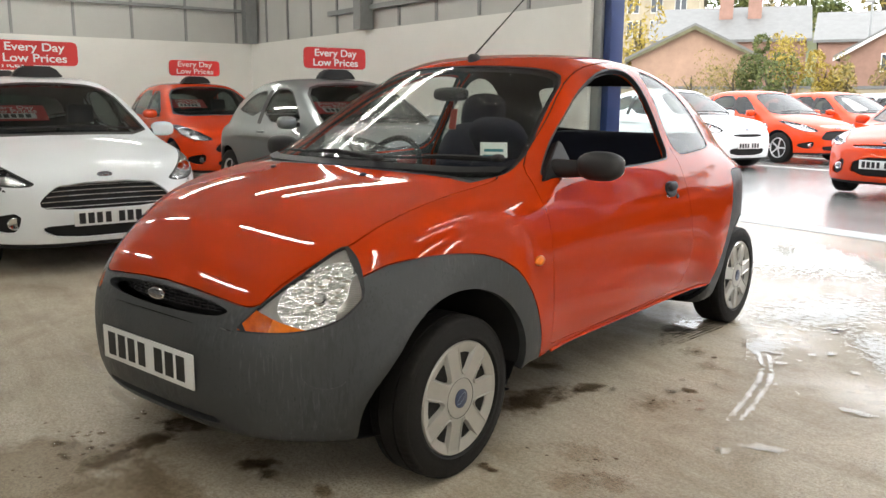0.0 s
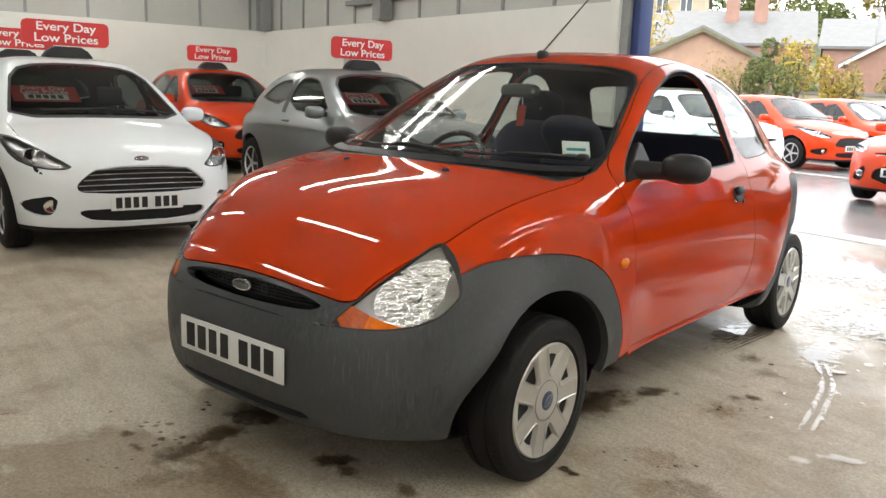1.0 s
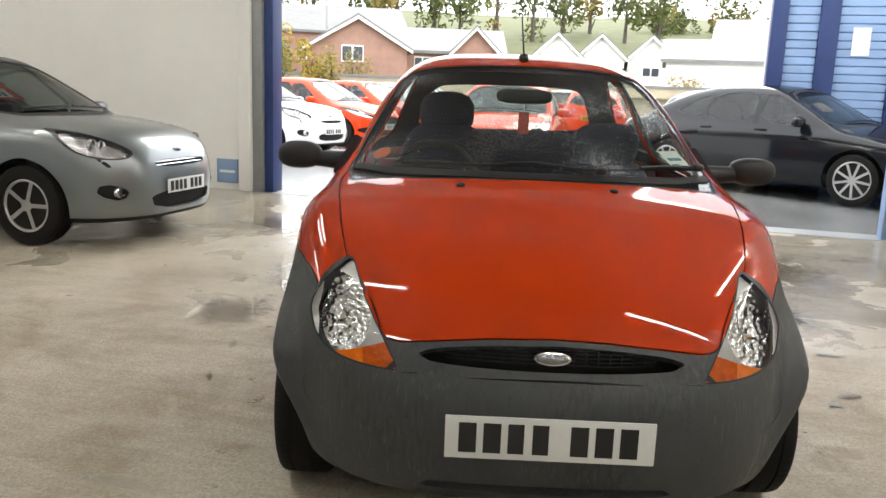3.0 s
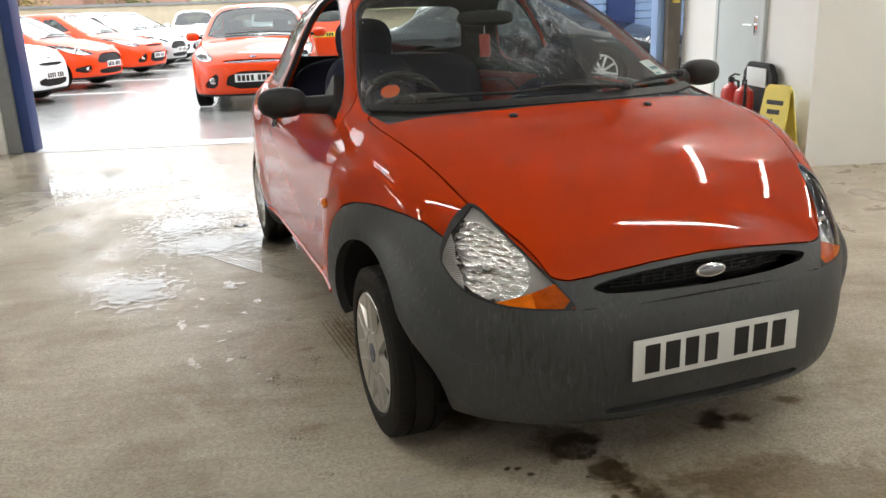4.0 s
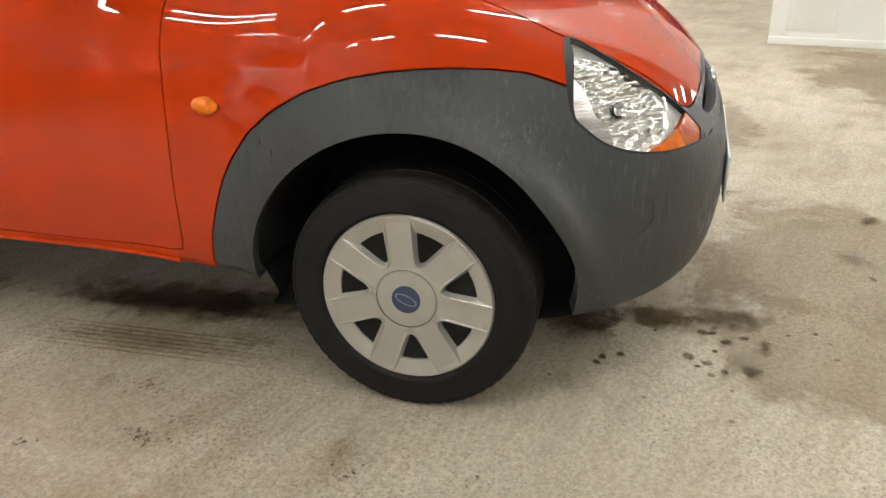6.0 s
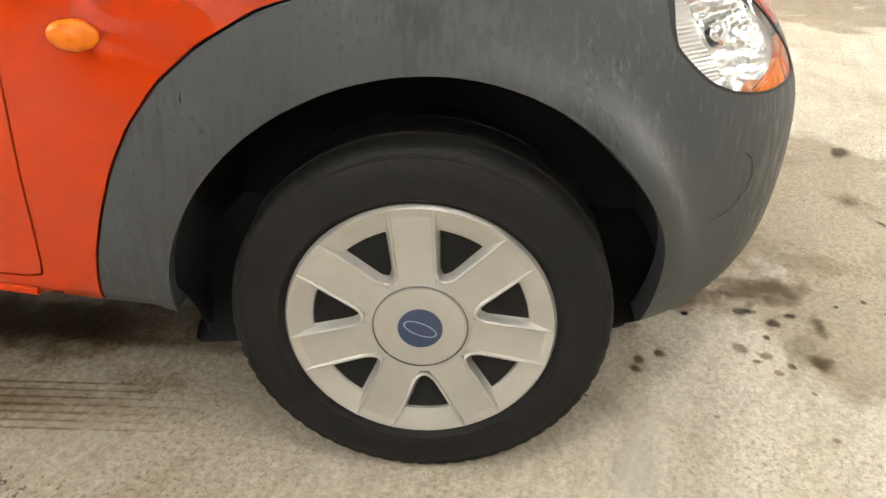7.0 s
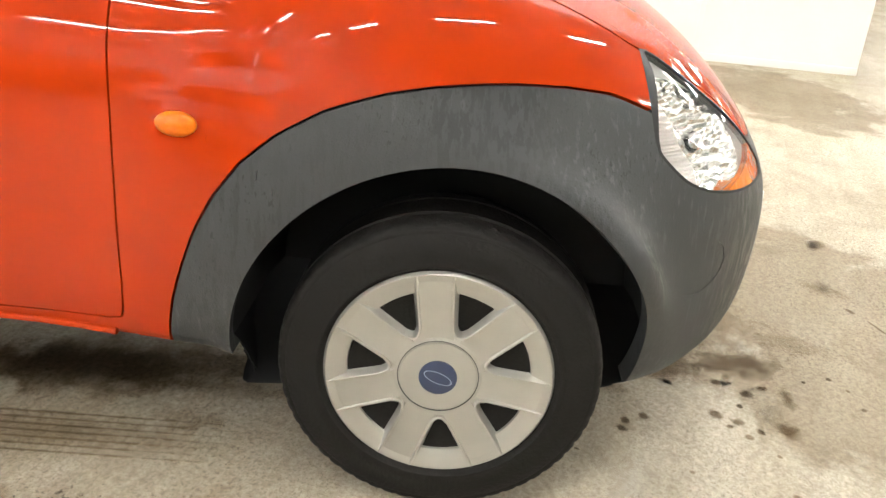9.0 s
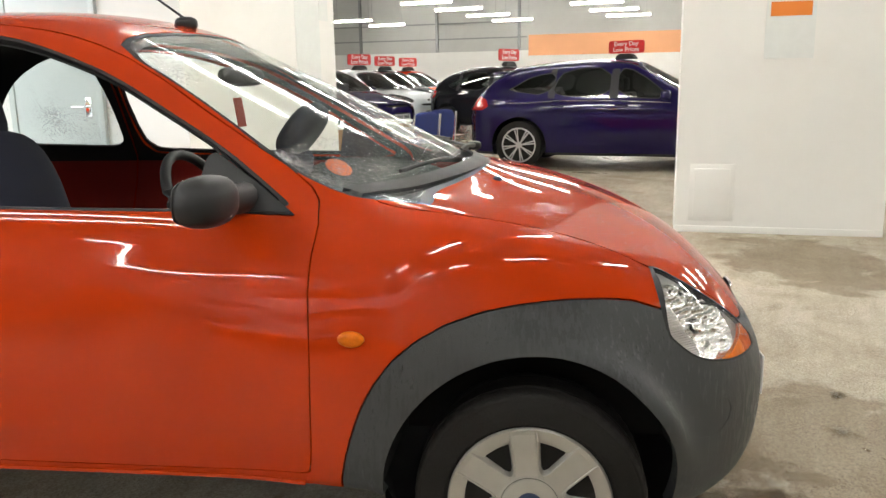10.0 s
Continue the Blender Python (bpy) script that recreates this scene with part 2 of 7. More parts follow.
def outline(pts):
    """Signed distance in a plane to a closed outline: inside is negative."""
    p = np.array(pts, float)
    q = np.roll(p, -1, 0)
    lo, hi = p.min(0) - 0.12, p.max(0) + 0.12

    def f(a, b):
        out = np.full(len(a), 0.3)
        near = (a > lo[0]) & (a < hi[0]) & (b > lo[1]) & (b < hi[1])
        A, B = a[near], b[near]
        best = np.full(len(A), 9.0)
        inside = np.zeros(len(A), bool)
        for (x0, y0), (x1, y1) in zip(p, q):
            dx, dy = x1 - x0, y1 - y0
            t = np.clip(((A - x0) * dx + (B - y0) * dy) / max(dx * dx + dy * dy, 1e-12), 0, 1)
            best = np.minimum(best, (A - x0 - t * dx) ** 2 + (B - y0 - t * dy) ** 2)
            if y0 != y1:
                inside ^= ((y0 > B) != (y1 > B)) & (A < x0 + (B - y0) / (y1 - y0) * dx)
        out[near] = np.sqrt(best) * np.where(inside, -1, 1)
        return out
    return f


class Skin:
    """A surface that is cut along lines where given fields are zero."""

    def __init__(self, v, f):
        self.v = [tuple(p) for p in v]
        self.f = [tuple(q) for q in f]

    def cut(self, faces, g):
        """Splits faces by the field g of the points: those inside (g < 0) and those outside."""
        V = np.array(self.v)
        val = g(V)
        inside, outside, cache = [], [], {}
        pos = (val >= 0).tolist()
        vl = val.tolist()
        for f in faces:
            k = sum(pos[i] for i in f)
            if k == 0:
                inside.append(f)
            elif k == len(f):
                outside.append(f)
            else:
                a, b = [], []
                for i, j in zip(f, f[1:] + f[:1]):
                    (b if pos[i] else a).append(i)
                    if pos[i] != pos[j]:
                        key = (i, j) if i < j else (j, i)
                        if key not in cache:
                            t = vl[key[0]] / (vl[key[0]] - vl[key[1]])
                            t = min(max(t, 0.02), 0.98)
                            p, q = self.v[key[0]], self.v[key[1]]
                            self.v.append(tuple(m + t * (n - m) for m, n in zip(p, q)))
                            cache[key] = len(self.v) - 1
                        a.append(cache[key])
                        b.append(cache[key])
                if len(a) > 2:
                    inside.append(tuple(a))
                if len(b) > 2:
                    outside.append(tuple(b))
        return inside, outside

    def panel(self, name, faces, field, material, parent, label="", skirt=0.012, sink=0.0, offset=None, own=False):
        """A panel from faces, its edges turned in by skirt."""
        if not faces:
            return None
        ids = sorted({i for f in faces for i in f})
        at = {i: k for k, i in enumerate(ids)}
        P = np.array([self.v[i] for i in ids])
        N = sum(grad(field, P, e) for e in (0.008, 0.018, 0.03))
        N /= np.maximum(np.linalg.norm(N, axis=1, keepdims=True), 1e-9)
        if offset is not None:
            P = P + N * offset(P)[:, None]
        P = P - sink * N
        F = [tuple(at[i] for i in f) for f in faces]
        if skirt > 0:
            edges = {}
            for f in F:
                for i, j in zip(f, f[1:] + f[:1]):
                    if (j, i) in edges:
                        del edges[(j, i)]
                    else:
                        edges[(i, j)] = 1
            outer, Q, M = {}, [], []
            for i, j in edges:
                side = np.cross(P[j] - P[i], N[i])
                side /= max(np.linalg.norm(side), 1e-9)
                for k in (i, j):
                    if k not in outer:
                        outer[k] = len(P) + len(Q)
                        Q += [P[k], P[k] - skirt * N[k]]
                        M += [side.copy(), side.copy()]
                    else:
                        for d in (0, 1):
                            M[outer[k] - len(P) + d] += side
            if Q:
                P = np.concatenate([P, np.array(Q)])
                M = np.array(M)
                N = np.concatenate([N, M / np.maximum(np.linalg.norm(M, axis=1, keepdims=True), 1e-9)])
                F += [(outer[j], outer[i], outer[i] + 1, outer[j] + 1) for i, j in edges]
        me = bpy.data.meshes.new(name)
        me.from_pydata(P.tolist(), [], F)
        me.materials.append(material)
        me.shade_smooth()
        if not own:
            me.normals_split_custom_set_from_vertices(N.tolist())
        ob = new(name, me)
        ob.parent = parent
        return tagged(ob, label)

# ---- the building: its own axes u (along the door wall) and v (out through the door) ----
TURN_B = radians(-15.0)
BUILD = Matrix.Rotation(TURN_B, 4, "Z")


def B(u, v, z=0.0):
    return BUILD @ Vector((u, v, z))


WALL = mat("white_wall_paint", (0.82, 0.82, 0.79), rough=0.6, vary=0.06, scale=1.3, bump=0.04, bump_scale=90)
CLAD = mat("grey_cladding", (0.52, 0.53, 0.51), rough=0.6, vary=0.1, scale=1.0)
CEIL = mat("ceiling_sheet", (0.3, 0.3, 0.29), rough=0.8, vary=0.1, scale=0.8)
BLUE_ST = mat("blue_painted_steel", (0.02, 0.045, 0.16), rough=0.45, vary=0.25, scale=4)
BLUE_SH = mat("light_blue_shutter", (0.26, 0.38, 0.6), rough=0.45, vary=0.12, scale=3)
GREY_ST = mat("grey_door_paint", (0.55, 0.6, 0.6), rough=0.5, vary=0.08, scale=2)
GALV = mat("galvanised_steel", (0.32, 0.33, 0.33), rough=0.5, metal=0.5, vary=0.2, scale=5)


def floor_mat():
    m = bpy.data.materials.new("worn_wet_concrete")
    m.use_nodes = True
    nt = m.node_tree
    N, L = nt.nodes.new, nt.links.new
    b = nt.nodes["Principled BSDF"]
    tc = N("ShaderNodeTexCoord")

    def noise_at(scale, detail=6, rough=0.6, dist=0.0):
        n = N("ShaderNodeTexNoise")
        n.inputs["Scale"].default_value, n.inputs["Detail"].default_value = scale, detail
        n.inputs["Roughness"].default_value, n.inputs["Distortion"].default_value = rough, dist
        L(tc.outputs["Object"], n.inputs["Vector"])
        return n.outputs["Fac"]

    def ramp(src, a, b2, ca, cb):
        r = N("ShaderNodeValToRGB")
        r.color_ramp.elements[0].position, r.color_ramp.elements[1].position = a, b2
        r.color_ramp.elements[0].color, r.color_ramp.elements[1].color = (*ca, 1), (*cb, 1)
        L(src, r.inputs["Fac"])
        return r.outputs["Color"]

    def mix(fac, a, b2, mode="MIX"):
        x = N("ShaderNodeMixRGB")
        x.blend_type = mode
        if isinstance(fac, float):
            x.inputs["Fac"].default_value = fac
        else:
            L(fac, x.inputs["Fac"])
        for sock, val in ((x.inputs["Color1"], a), (x.inputs["Color2"], b2)):
            if isinstance(val, tuple):
                sock.default_value = (*val, 1)
            else:
                L(val, sock)
        return x.outputs["Color"]
    base = ramp(noise_at(0.55, 8, 0.65), 0.3, 0.72, (0.41, 0.365, 0.285), (0.64, 0.59, 0.495))
    grit = ramp(noise_at(38, 6, 0.7), 0.3, 0.7, (0.78, 0.78, 0.78), (1, 1, 1))
    col = mix(1.0, base, grit, "MULTIPLY")
    patch = ramp(noise_at(1.7, 9, 0.7, 0.6), 0.47, 0.68, (1, 1, 1), (0.68, 0.63, 0.55))
    col = mix(1.0, col, patch, "MULTIPLY")
    # fine pits and grit, thicker in some places than others
    streak = N("ShaderNodeMapping")
    streak.inputs["Scale"].default_value, streak.inputs["Rotation"].default_value = (0.9, 6.5, 1), (0, 0, 0.5)
    L(tc.outputs["Object"], streak.inputs["Vector"])
    sn = N("ShaderNodeTexNoise")
    sn.inputs["Scale"].default_value, sn.inputs["Detail"].default_value, sn.inputs["Roughness"].default_value = 1.6, 7, 0.65
    L(streak.outputs["Vector"], sn.inputs["Vector"])
    col = mix(1.0, col, ramp(sn.outputs["Fac"], 0.36, 0.62, (0.86, 0.83, 0.78), (1, 1, 1)), "MULTIPLY")
    crumbs = ramp(noise_at(210, 2, 0.5), 0.56, 0.62, (0, 0, 0), (0.6, 0.6, 0.6))
    col = mix(mix(1.0, crumbs, ramp(noise_at(3.1, 5, 0.65), 0.45, 0.62, (0, 0, 0), (1, 1, 1)), "MULTIPLY"), col, (0.2, 0.165, 0.12))
    pits = ramp(noise_at(120, 3, 0.6), 0.53, 0.63, (0, 0, 0), (1, 1, 1))
    dense = ramp(noise_at(2.3, 5, 0.6), 0.4, 0.66, (0.08, 0.08, 0.08), (0.75, 0.75, 0.75))
    col = mix(mix(1.0, pits, dense, "MULTIPLY"), col, (0.14, 0.112, 0.078))
    pale = ramp(noise_at(75, 2, 0.5, 0.4), 0.6, 0.68, (0, 0, 0), (0.2, 0.2, 0.2))
    col = mix(pale, col, (0.52, 0.49, 0.42))
    fine = ramp(noise_at(78, 7, 0.78, 0.3), 0.42, 0.58, (0.8, 0.78, 0.75), (1.08, 1.08, 1.08))
    col = mix(1.0, col, fine, "MULTIPLY")
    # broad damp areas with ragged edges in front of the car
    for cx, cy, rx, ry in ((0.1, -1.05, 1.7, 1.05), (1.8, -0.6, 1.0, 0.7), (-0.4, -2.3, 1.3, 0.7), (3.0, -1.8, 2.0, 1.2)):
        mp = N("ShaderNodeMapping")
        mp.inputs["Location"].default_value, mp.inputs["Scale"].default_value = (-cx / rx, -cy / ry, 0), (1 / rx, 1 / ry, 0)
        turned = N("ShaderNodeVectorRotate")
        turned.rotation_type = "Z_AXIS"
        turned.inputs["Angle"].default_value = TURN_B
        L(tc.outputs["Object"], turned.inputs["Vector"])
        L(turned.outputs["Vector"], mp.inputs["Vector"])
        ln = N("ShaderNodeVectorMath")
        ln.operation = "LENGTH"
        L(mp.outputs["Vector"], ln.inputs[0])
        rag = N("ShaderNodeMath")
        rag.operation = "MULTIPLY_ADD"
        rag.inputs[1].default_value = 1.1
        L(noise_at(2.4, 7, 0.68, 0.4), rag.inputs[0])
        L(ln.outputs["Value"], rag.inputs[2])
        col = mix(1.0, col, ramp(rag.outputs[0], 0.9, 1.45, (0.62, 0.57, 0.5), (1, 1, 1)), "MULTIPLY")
    L(col, b.inputs["Base Color"])
    # wetter towards the door, where the rain is carried in
    sep = N("ShaderNodeSeparateXYZ")
    L(tc.outputs["Object"], sep.inputs["Vector"])
    near = N("ShaderNodeMapRange")
    near.inputs["From Min"].default_value, near.inputs["From Max"].default_value = 0.3, 4.5
    near.inputs["To Min"].default_value, near.inputs["To Max"].default_value = -0.17, 0.17
    L(sep.outputs["Y"], near.inputs["Value"])
    add = N("ShaderNodeMath")
    L(noise_at(1.1, 7, 0.62, 0.5), add.inputs[0])
    L(near.outputs["Result"], add.inputs[1])
    wet = ramp(add.outputs[0], 0.44, 0.6, (0.6, 0.6, 0.6), (0.12, 0.12, 0.12))
    L(wet, b.inputs["Roughness"])
    b.inputs["Specular IOR Level"].default_value = 0.4
    bp = N("ShaderNodeBump")
    bp.inputs["Strength"].default_value, bp.inputs["Distance"].default_value = 0.2, 0.01
    L(noise_at(90, 5, 0.7), bp.inputs["Height"])
    L(bp.outputs["Normal"], b.inputs["Normal"])
    return m


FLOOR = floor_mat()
ORANGEWALL = mat("orange_wall_paint", (0.8, 0.4, 0.2), rough=0.6, vary=0.06, scale=1.0)
ASPHALT = mat("wet_asphalt", (0.24, 0.24, 0.235), rough=0.2, vary=0.35, scale=0.5, bump=0.2, bump_scale=70)


def slab(name, u0, u1, v0, v1, z0, z1, material, label, bevel=0.0, parent=None, kind="structure", category="wall"):
    ob = finish(name, box_bm(u0, u1, v0, v1, z0, z1, bevel), material, parent, label, smooth=bevel > 0, m=BUILD if parent is None else None)
    if parent is None:
        tagged(ob, label, category, kind=kind)
    return ob


HI = 5.0
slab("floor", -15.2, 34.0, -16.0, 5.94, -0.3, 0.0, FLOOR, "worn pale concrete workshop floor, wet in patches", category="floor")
g = finish("ground", box_bm(-90, 5.2, 5.94, 190, -0.3, -0.012), ASPHALT, None, smooth=False, m=BUILD)
tagged(g, "wet grey asphalt yard outside the door", "ground", kind="structure")
slab("wall_door_left", -14.75, -4.52, 5.94, 6.14, 0, 2.34, WALL, "white painted block wall beside the door")
slab("wall_door_left_upper", -14.75, -4.52, 6.0, 6.14, 2.34, HI, CLAD, "grey steel cladding above the white wall")
slab("wall_left", -15.0, -14.75, -16.0, 6.14, 0, 2.34, WALL, "white painted wall behind the parked cars")
slab("wall_left_upper", -15.0, -14.8, -16.0, 6.14, 2.34, HI, CLAD, "grey cladding panels above the white wall")
slab("wall_over_door", -4.52, 2.55, 5.94, 6.14, 4.0, HI, CLAD, "cladding over the wide door opening")
slab("wall_office_side", 2.55, 2.7, 3.33, 5.94, 0, HI, WALL, "white wall with a grey steel door")
slab("wall_office_front", 2.7, 4.8, 3.33, 3.48, 0, HI, WALL, "white painted partition wall")
slab("wall_office_end", 4.65, 4.8, 3.48, 5.94, 0, HI, WALL, "white partition end")
slab("wall_door_right", 2.7, 5.4, 5.94, 6.14, 0, HI, WALL, "white wall of the office")
slab("wall_show_side", 5.2, 5.4, 6.14, 22.0, 0, HI, WALL, "white side wall of the showroom")
slab("wall_show_back", 5.2, 34.0, 22.0, 22.2, 0, HI, WALL, "white back wall of the showroom")
slab("wall_front", -15.0, 34.0, -16.2, -16.0, 0, HI, WALL, "white wall at the far side")
slab("wall_showroom", 34.0, 34.2, -16.2, 22.2, 0, 2.34, WALL, "white lower wall at the showroom's far end")
slab("wall_showroom_band", 34.1, 34.2, -16.2, 9.6, 3.0, HI, CLAD, "grey cladding above the orange band")
slab("wall_showroom_upper", 34.1, 34.2, 9.6, 22.2, 2.34, HI, CLAD, "grey cladding above the far white wall")
slab("wall_showroom_orange", 33.95, 34.2, -16.2, 9.6, 2.1, 3.0, ORANGEWALL, "orange painted upper wall in the showroom")
slab("floor_show", 5.3, 34.0, 5.94, 22.0, -0.3, 0.0, FLOOR, "pale concrete showroom floor", category="floor")
slab("ceiling_show", 5.2, 34.2, 6.14, 22.2, HI, HI + 0.1, CEIL, "grey sheeted roof", category="ceiling")
for v in (10.0, 14.0, 18.0):
    slab("wall_rail_far", 33.98, 34.08, v, v + 0.12, 2.34, HI, GALV, "steel post on the far wall", category="trim")
for z in (2.9, 3.6):
    slab("wall_rail_far", 34.0, 34.09, 9.7, 22.0, z, z + 0.06, GALV, "steel rail on the far wall", category="trim")
slab("ceiling", -15.2, 34.2, -16.2, 6.14, HI, HI + 0.1, CEIL, "grey sheeted roof", category="ceiling")
p0, p1 = Vector((3.98, -1.07, 0)), Vector((3.79, -2.55, 0))
d = (p1 - p0).normalized()
pm = Matrix.Translation(p0) @ Matrix.Rotation(math.atan2(d.y, d.x), 4, "Z")
pier = finish("wall_pier", box_bm(0, 1.49, 0, 0.35, 0, HI), WALL, None, smooth=False, m=pm)
tagged(pier, "white painted wall pier in the showroom", "wall", kind="structure")

# ---- fluorescent tubes ----
TUBE = emit_mat("fluorescent_tube", (1.0, 0.97, 0.9), TUBE_POWER)
LAMPBODY = mat("white_lamp_body", (0.8, 0.8, 0.78), rough=0.4, vary=0.03)


def build_lamp(m, z, half):
    lamp = thing("ceiling_lamp", "white ceiling batten with a lit fluorescent tube", "lamp", m, group="fluorescent battens")
    part("body", box_bm(-half, half, -0.05, 0.05, 0.04, 0.1, 0.006), LAMPBODY, lamp)
    part("tube", lathe([(0.028, 0.05 - half), (0.032, 0.06 - half), (0.032, half - 0.06), (0.028, half - 0.05)], 14, "X"), TUBE, lamp, "glowing tube")
    for x in (-half * 0.8, half * 0.8):
        part("hanger", tube([(x, 0, 0.08), (x, 0, HI - z)], 0.006, 6), GALV, lamp)
    return lamp


ALONG_U = [(u, v, 0) for v in (-0.7, -3.4, -7.6, -11.5) for u in (-13.2, -8.2, -2.7, 2.85) if v > -7 or u > 0]
ALONG_V = [(u, 2.35, 90) for u in (-12.5, -6.3, -5.1, 3.0, 4.7)]
SHOW = [(u, v, 90) for u in (8.5, 12.5, 17.0) for v in (8.2, 3.2, -1.0, -6.0, -11.5)]
FAR = [(u, v, 90) for u in (22.1, 25.0, 28.2, 31.4) for v in (15.4, 9.6, 4.8, -0.5, -6.0, -11.5)]
first = {}
for u, v, a in ALONG_U + ALONG_V + SHOW + FAR:
    z, half = (3.5, 0.9) if u > 20 else (4.3, 1.25)
    m = BUILD @ pose(u, v, z, 0, 0, a)
    if z not in first:
        first[z] = build_lamp(m, z, half)
    else:
        copy_thing(first[z], m)


def wet_glass():
    """Glass with beads of water: small bumps that catch the light, over a clear sheet."""
    m = glass_mat("wet_windscreen_glass", (0.9, 0.95, 0.92), 0.9, 0.07)
    nt = m.node_tree
    N, L = nt.nodes.new, nt.links.new
    tc = N("ShaderNodeTexCoord")
    vo = N("ShaderNodeTexVoronoi")
    vo.inputs["Scale"].default_value = 140
    L(tc.outputs["Object"], vo.inputs["Vector"])
    big = N("ShaderNodeTexNoise")
    big.inputs["Scale"].default_value, big.inputs["Detail"].default_value = 3.0, 3
    L(tc.outputs["Object"], big.inputs["Vector"])
    lim = N("ShaderNodeMapRange")
    lim.inputs["From Min"].default_value, lim.inputs["From Max"].default_value = 0.42, 0.62
    lim.inputs["To Min"].default_value, lim.inputs["To Max"].default_value = 0.14, 0.5
    L(big.outputs["Fac"], lim.inputs["Value"])
    lt = N("ShaderNodeMath")
    lt.operation = "LESS_THAN"
    L(vo.outputs["Distance"], lt.inputs[0])
    L(lim.outputs["Result"], lt.inputs[1])
    bump = N("ShaderNodeBump")
    bump.inputs["Strength"].default_value, bump.inputs["Distance"].default_value = 0.8, 0.004
    bump.invert = True
    L(vo.outputs["Distance"], bump.inputs["Height"])
    drop = N("ShaderNodeBsdfGlossy")
    drop.inputs["Roughness"].default_value = 0.18
    L(bump.outputs["Normal"], drop.inputs["Normal"])
    soft = N("ShaderNodeBsdfTransparent")
    soft.inputs["Color"].default_value = (0.62, 0.66, 0.66, 1)
    bead = N("ShaderNodeMixShader")
    bead.inputs["Fac"].default_value = 0.36
    L(soft.outputs[0], bead.inputs[1])
    L(drop.outputs[0], bead.inputs[2])
    sheet = [n for n in nt.nodes if n.bl_idname == "ShaderNodeMixShader" and n is not bead][0]
    # a wet sheet throws back less of a clear image
    weak = [n for n in nt.nodes if n.bl_idname == "ShaderNodeMath" and n.operation == "MULTIPLY_ADD"][0]
    weak.inputs[1].default_value, weak.inputs[2].default_value = 0.6, 0.05
    out = [n for n in nt.nodes if n.bl_idname == "ShaderNodeOutputMaterial"][0]
    both = N("ShaderNodeMixShader")
    L(lt.outputs[0], both.inputs["Fac"])
    L(sheet.outputs[0], both.inputs[1])
    L(bead.outputs[0], both.inputs[2])
    L(both.outputs[0], out.inputs["Surface"])
    return m


def reflector_mat():
    """Bright lamp reflector pressed into small wide facets."""
    m = bpy.data.materials.new("fluted_reflector")
    m.use_nodes = True
    nt = m.node_tree
    N, L = nt.nodes.new, nt.links.new
    b = nt.nodes["Principled BSDF"]
    b.inputs["Metallic"].default_value, b.inputs["Roughness"].default_value = 0.95, 0.17
    b.inputs["Base Color"].default_value = (0.78, 0.78, 0.77, 1)
    tc, wv, no = N("ShaderNodeTexCoord"), N("ShaderNodeTexVoronoi"), N("ShaderNodeTexNoise")
    mp = N("ShaderNodeMapping")
    mp.inputs["Scale"].default_value = (34.0, 34.0, 82.0)
    L(tc.outputs["Object"], mp.inputs["Vector"])
    wv.inputs["Scale"].default_value = 1.0
    L(mp.outputs["Vector"], wv.inputs["Vector"])
    no.inputs["Scale"].default_value, no.inputs["Detail"].default_value = 38.0, 2.0
    L(tc.outputs["Object"], no.inputs["Vector"])
    add = N("ShaderNodeMath")
    add.operation = "MULTIPLY_ADD"
    add.inputs[1].default_value = 0.5
    L(no.outputs["Fac"], add.inputs[0])
    L(wv.outputs["Distance"], add.inputs[2])
    bp = N("ShaderNodeBump")
    bp.inputs["Strength"].default_value, bp.inputs["Distance"].default_value = 0.75, 0.009
    L(add.outputs[0], bp.inputs["Height"])
    L(bp.outputs["Normal"], b.inputs["Normal"])
    return m


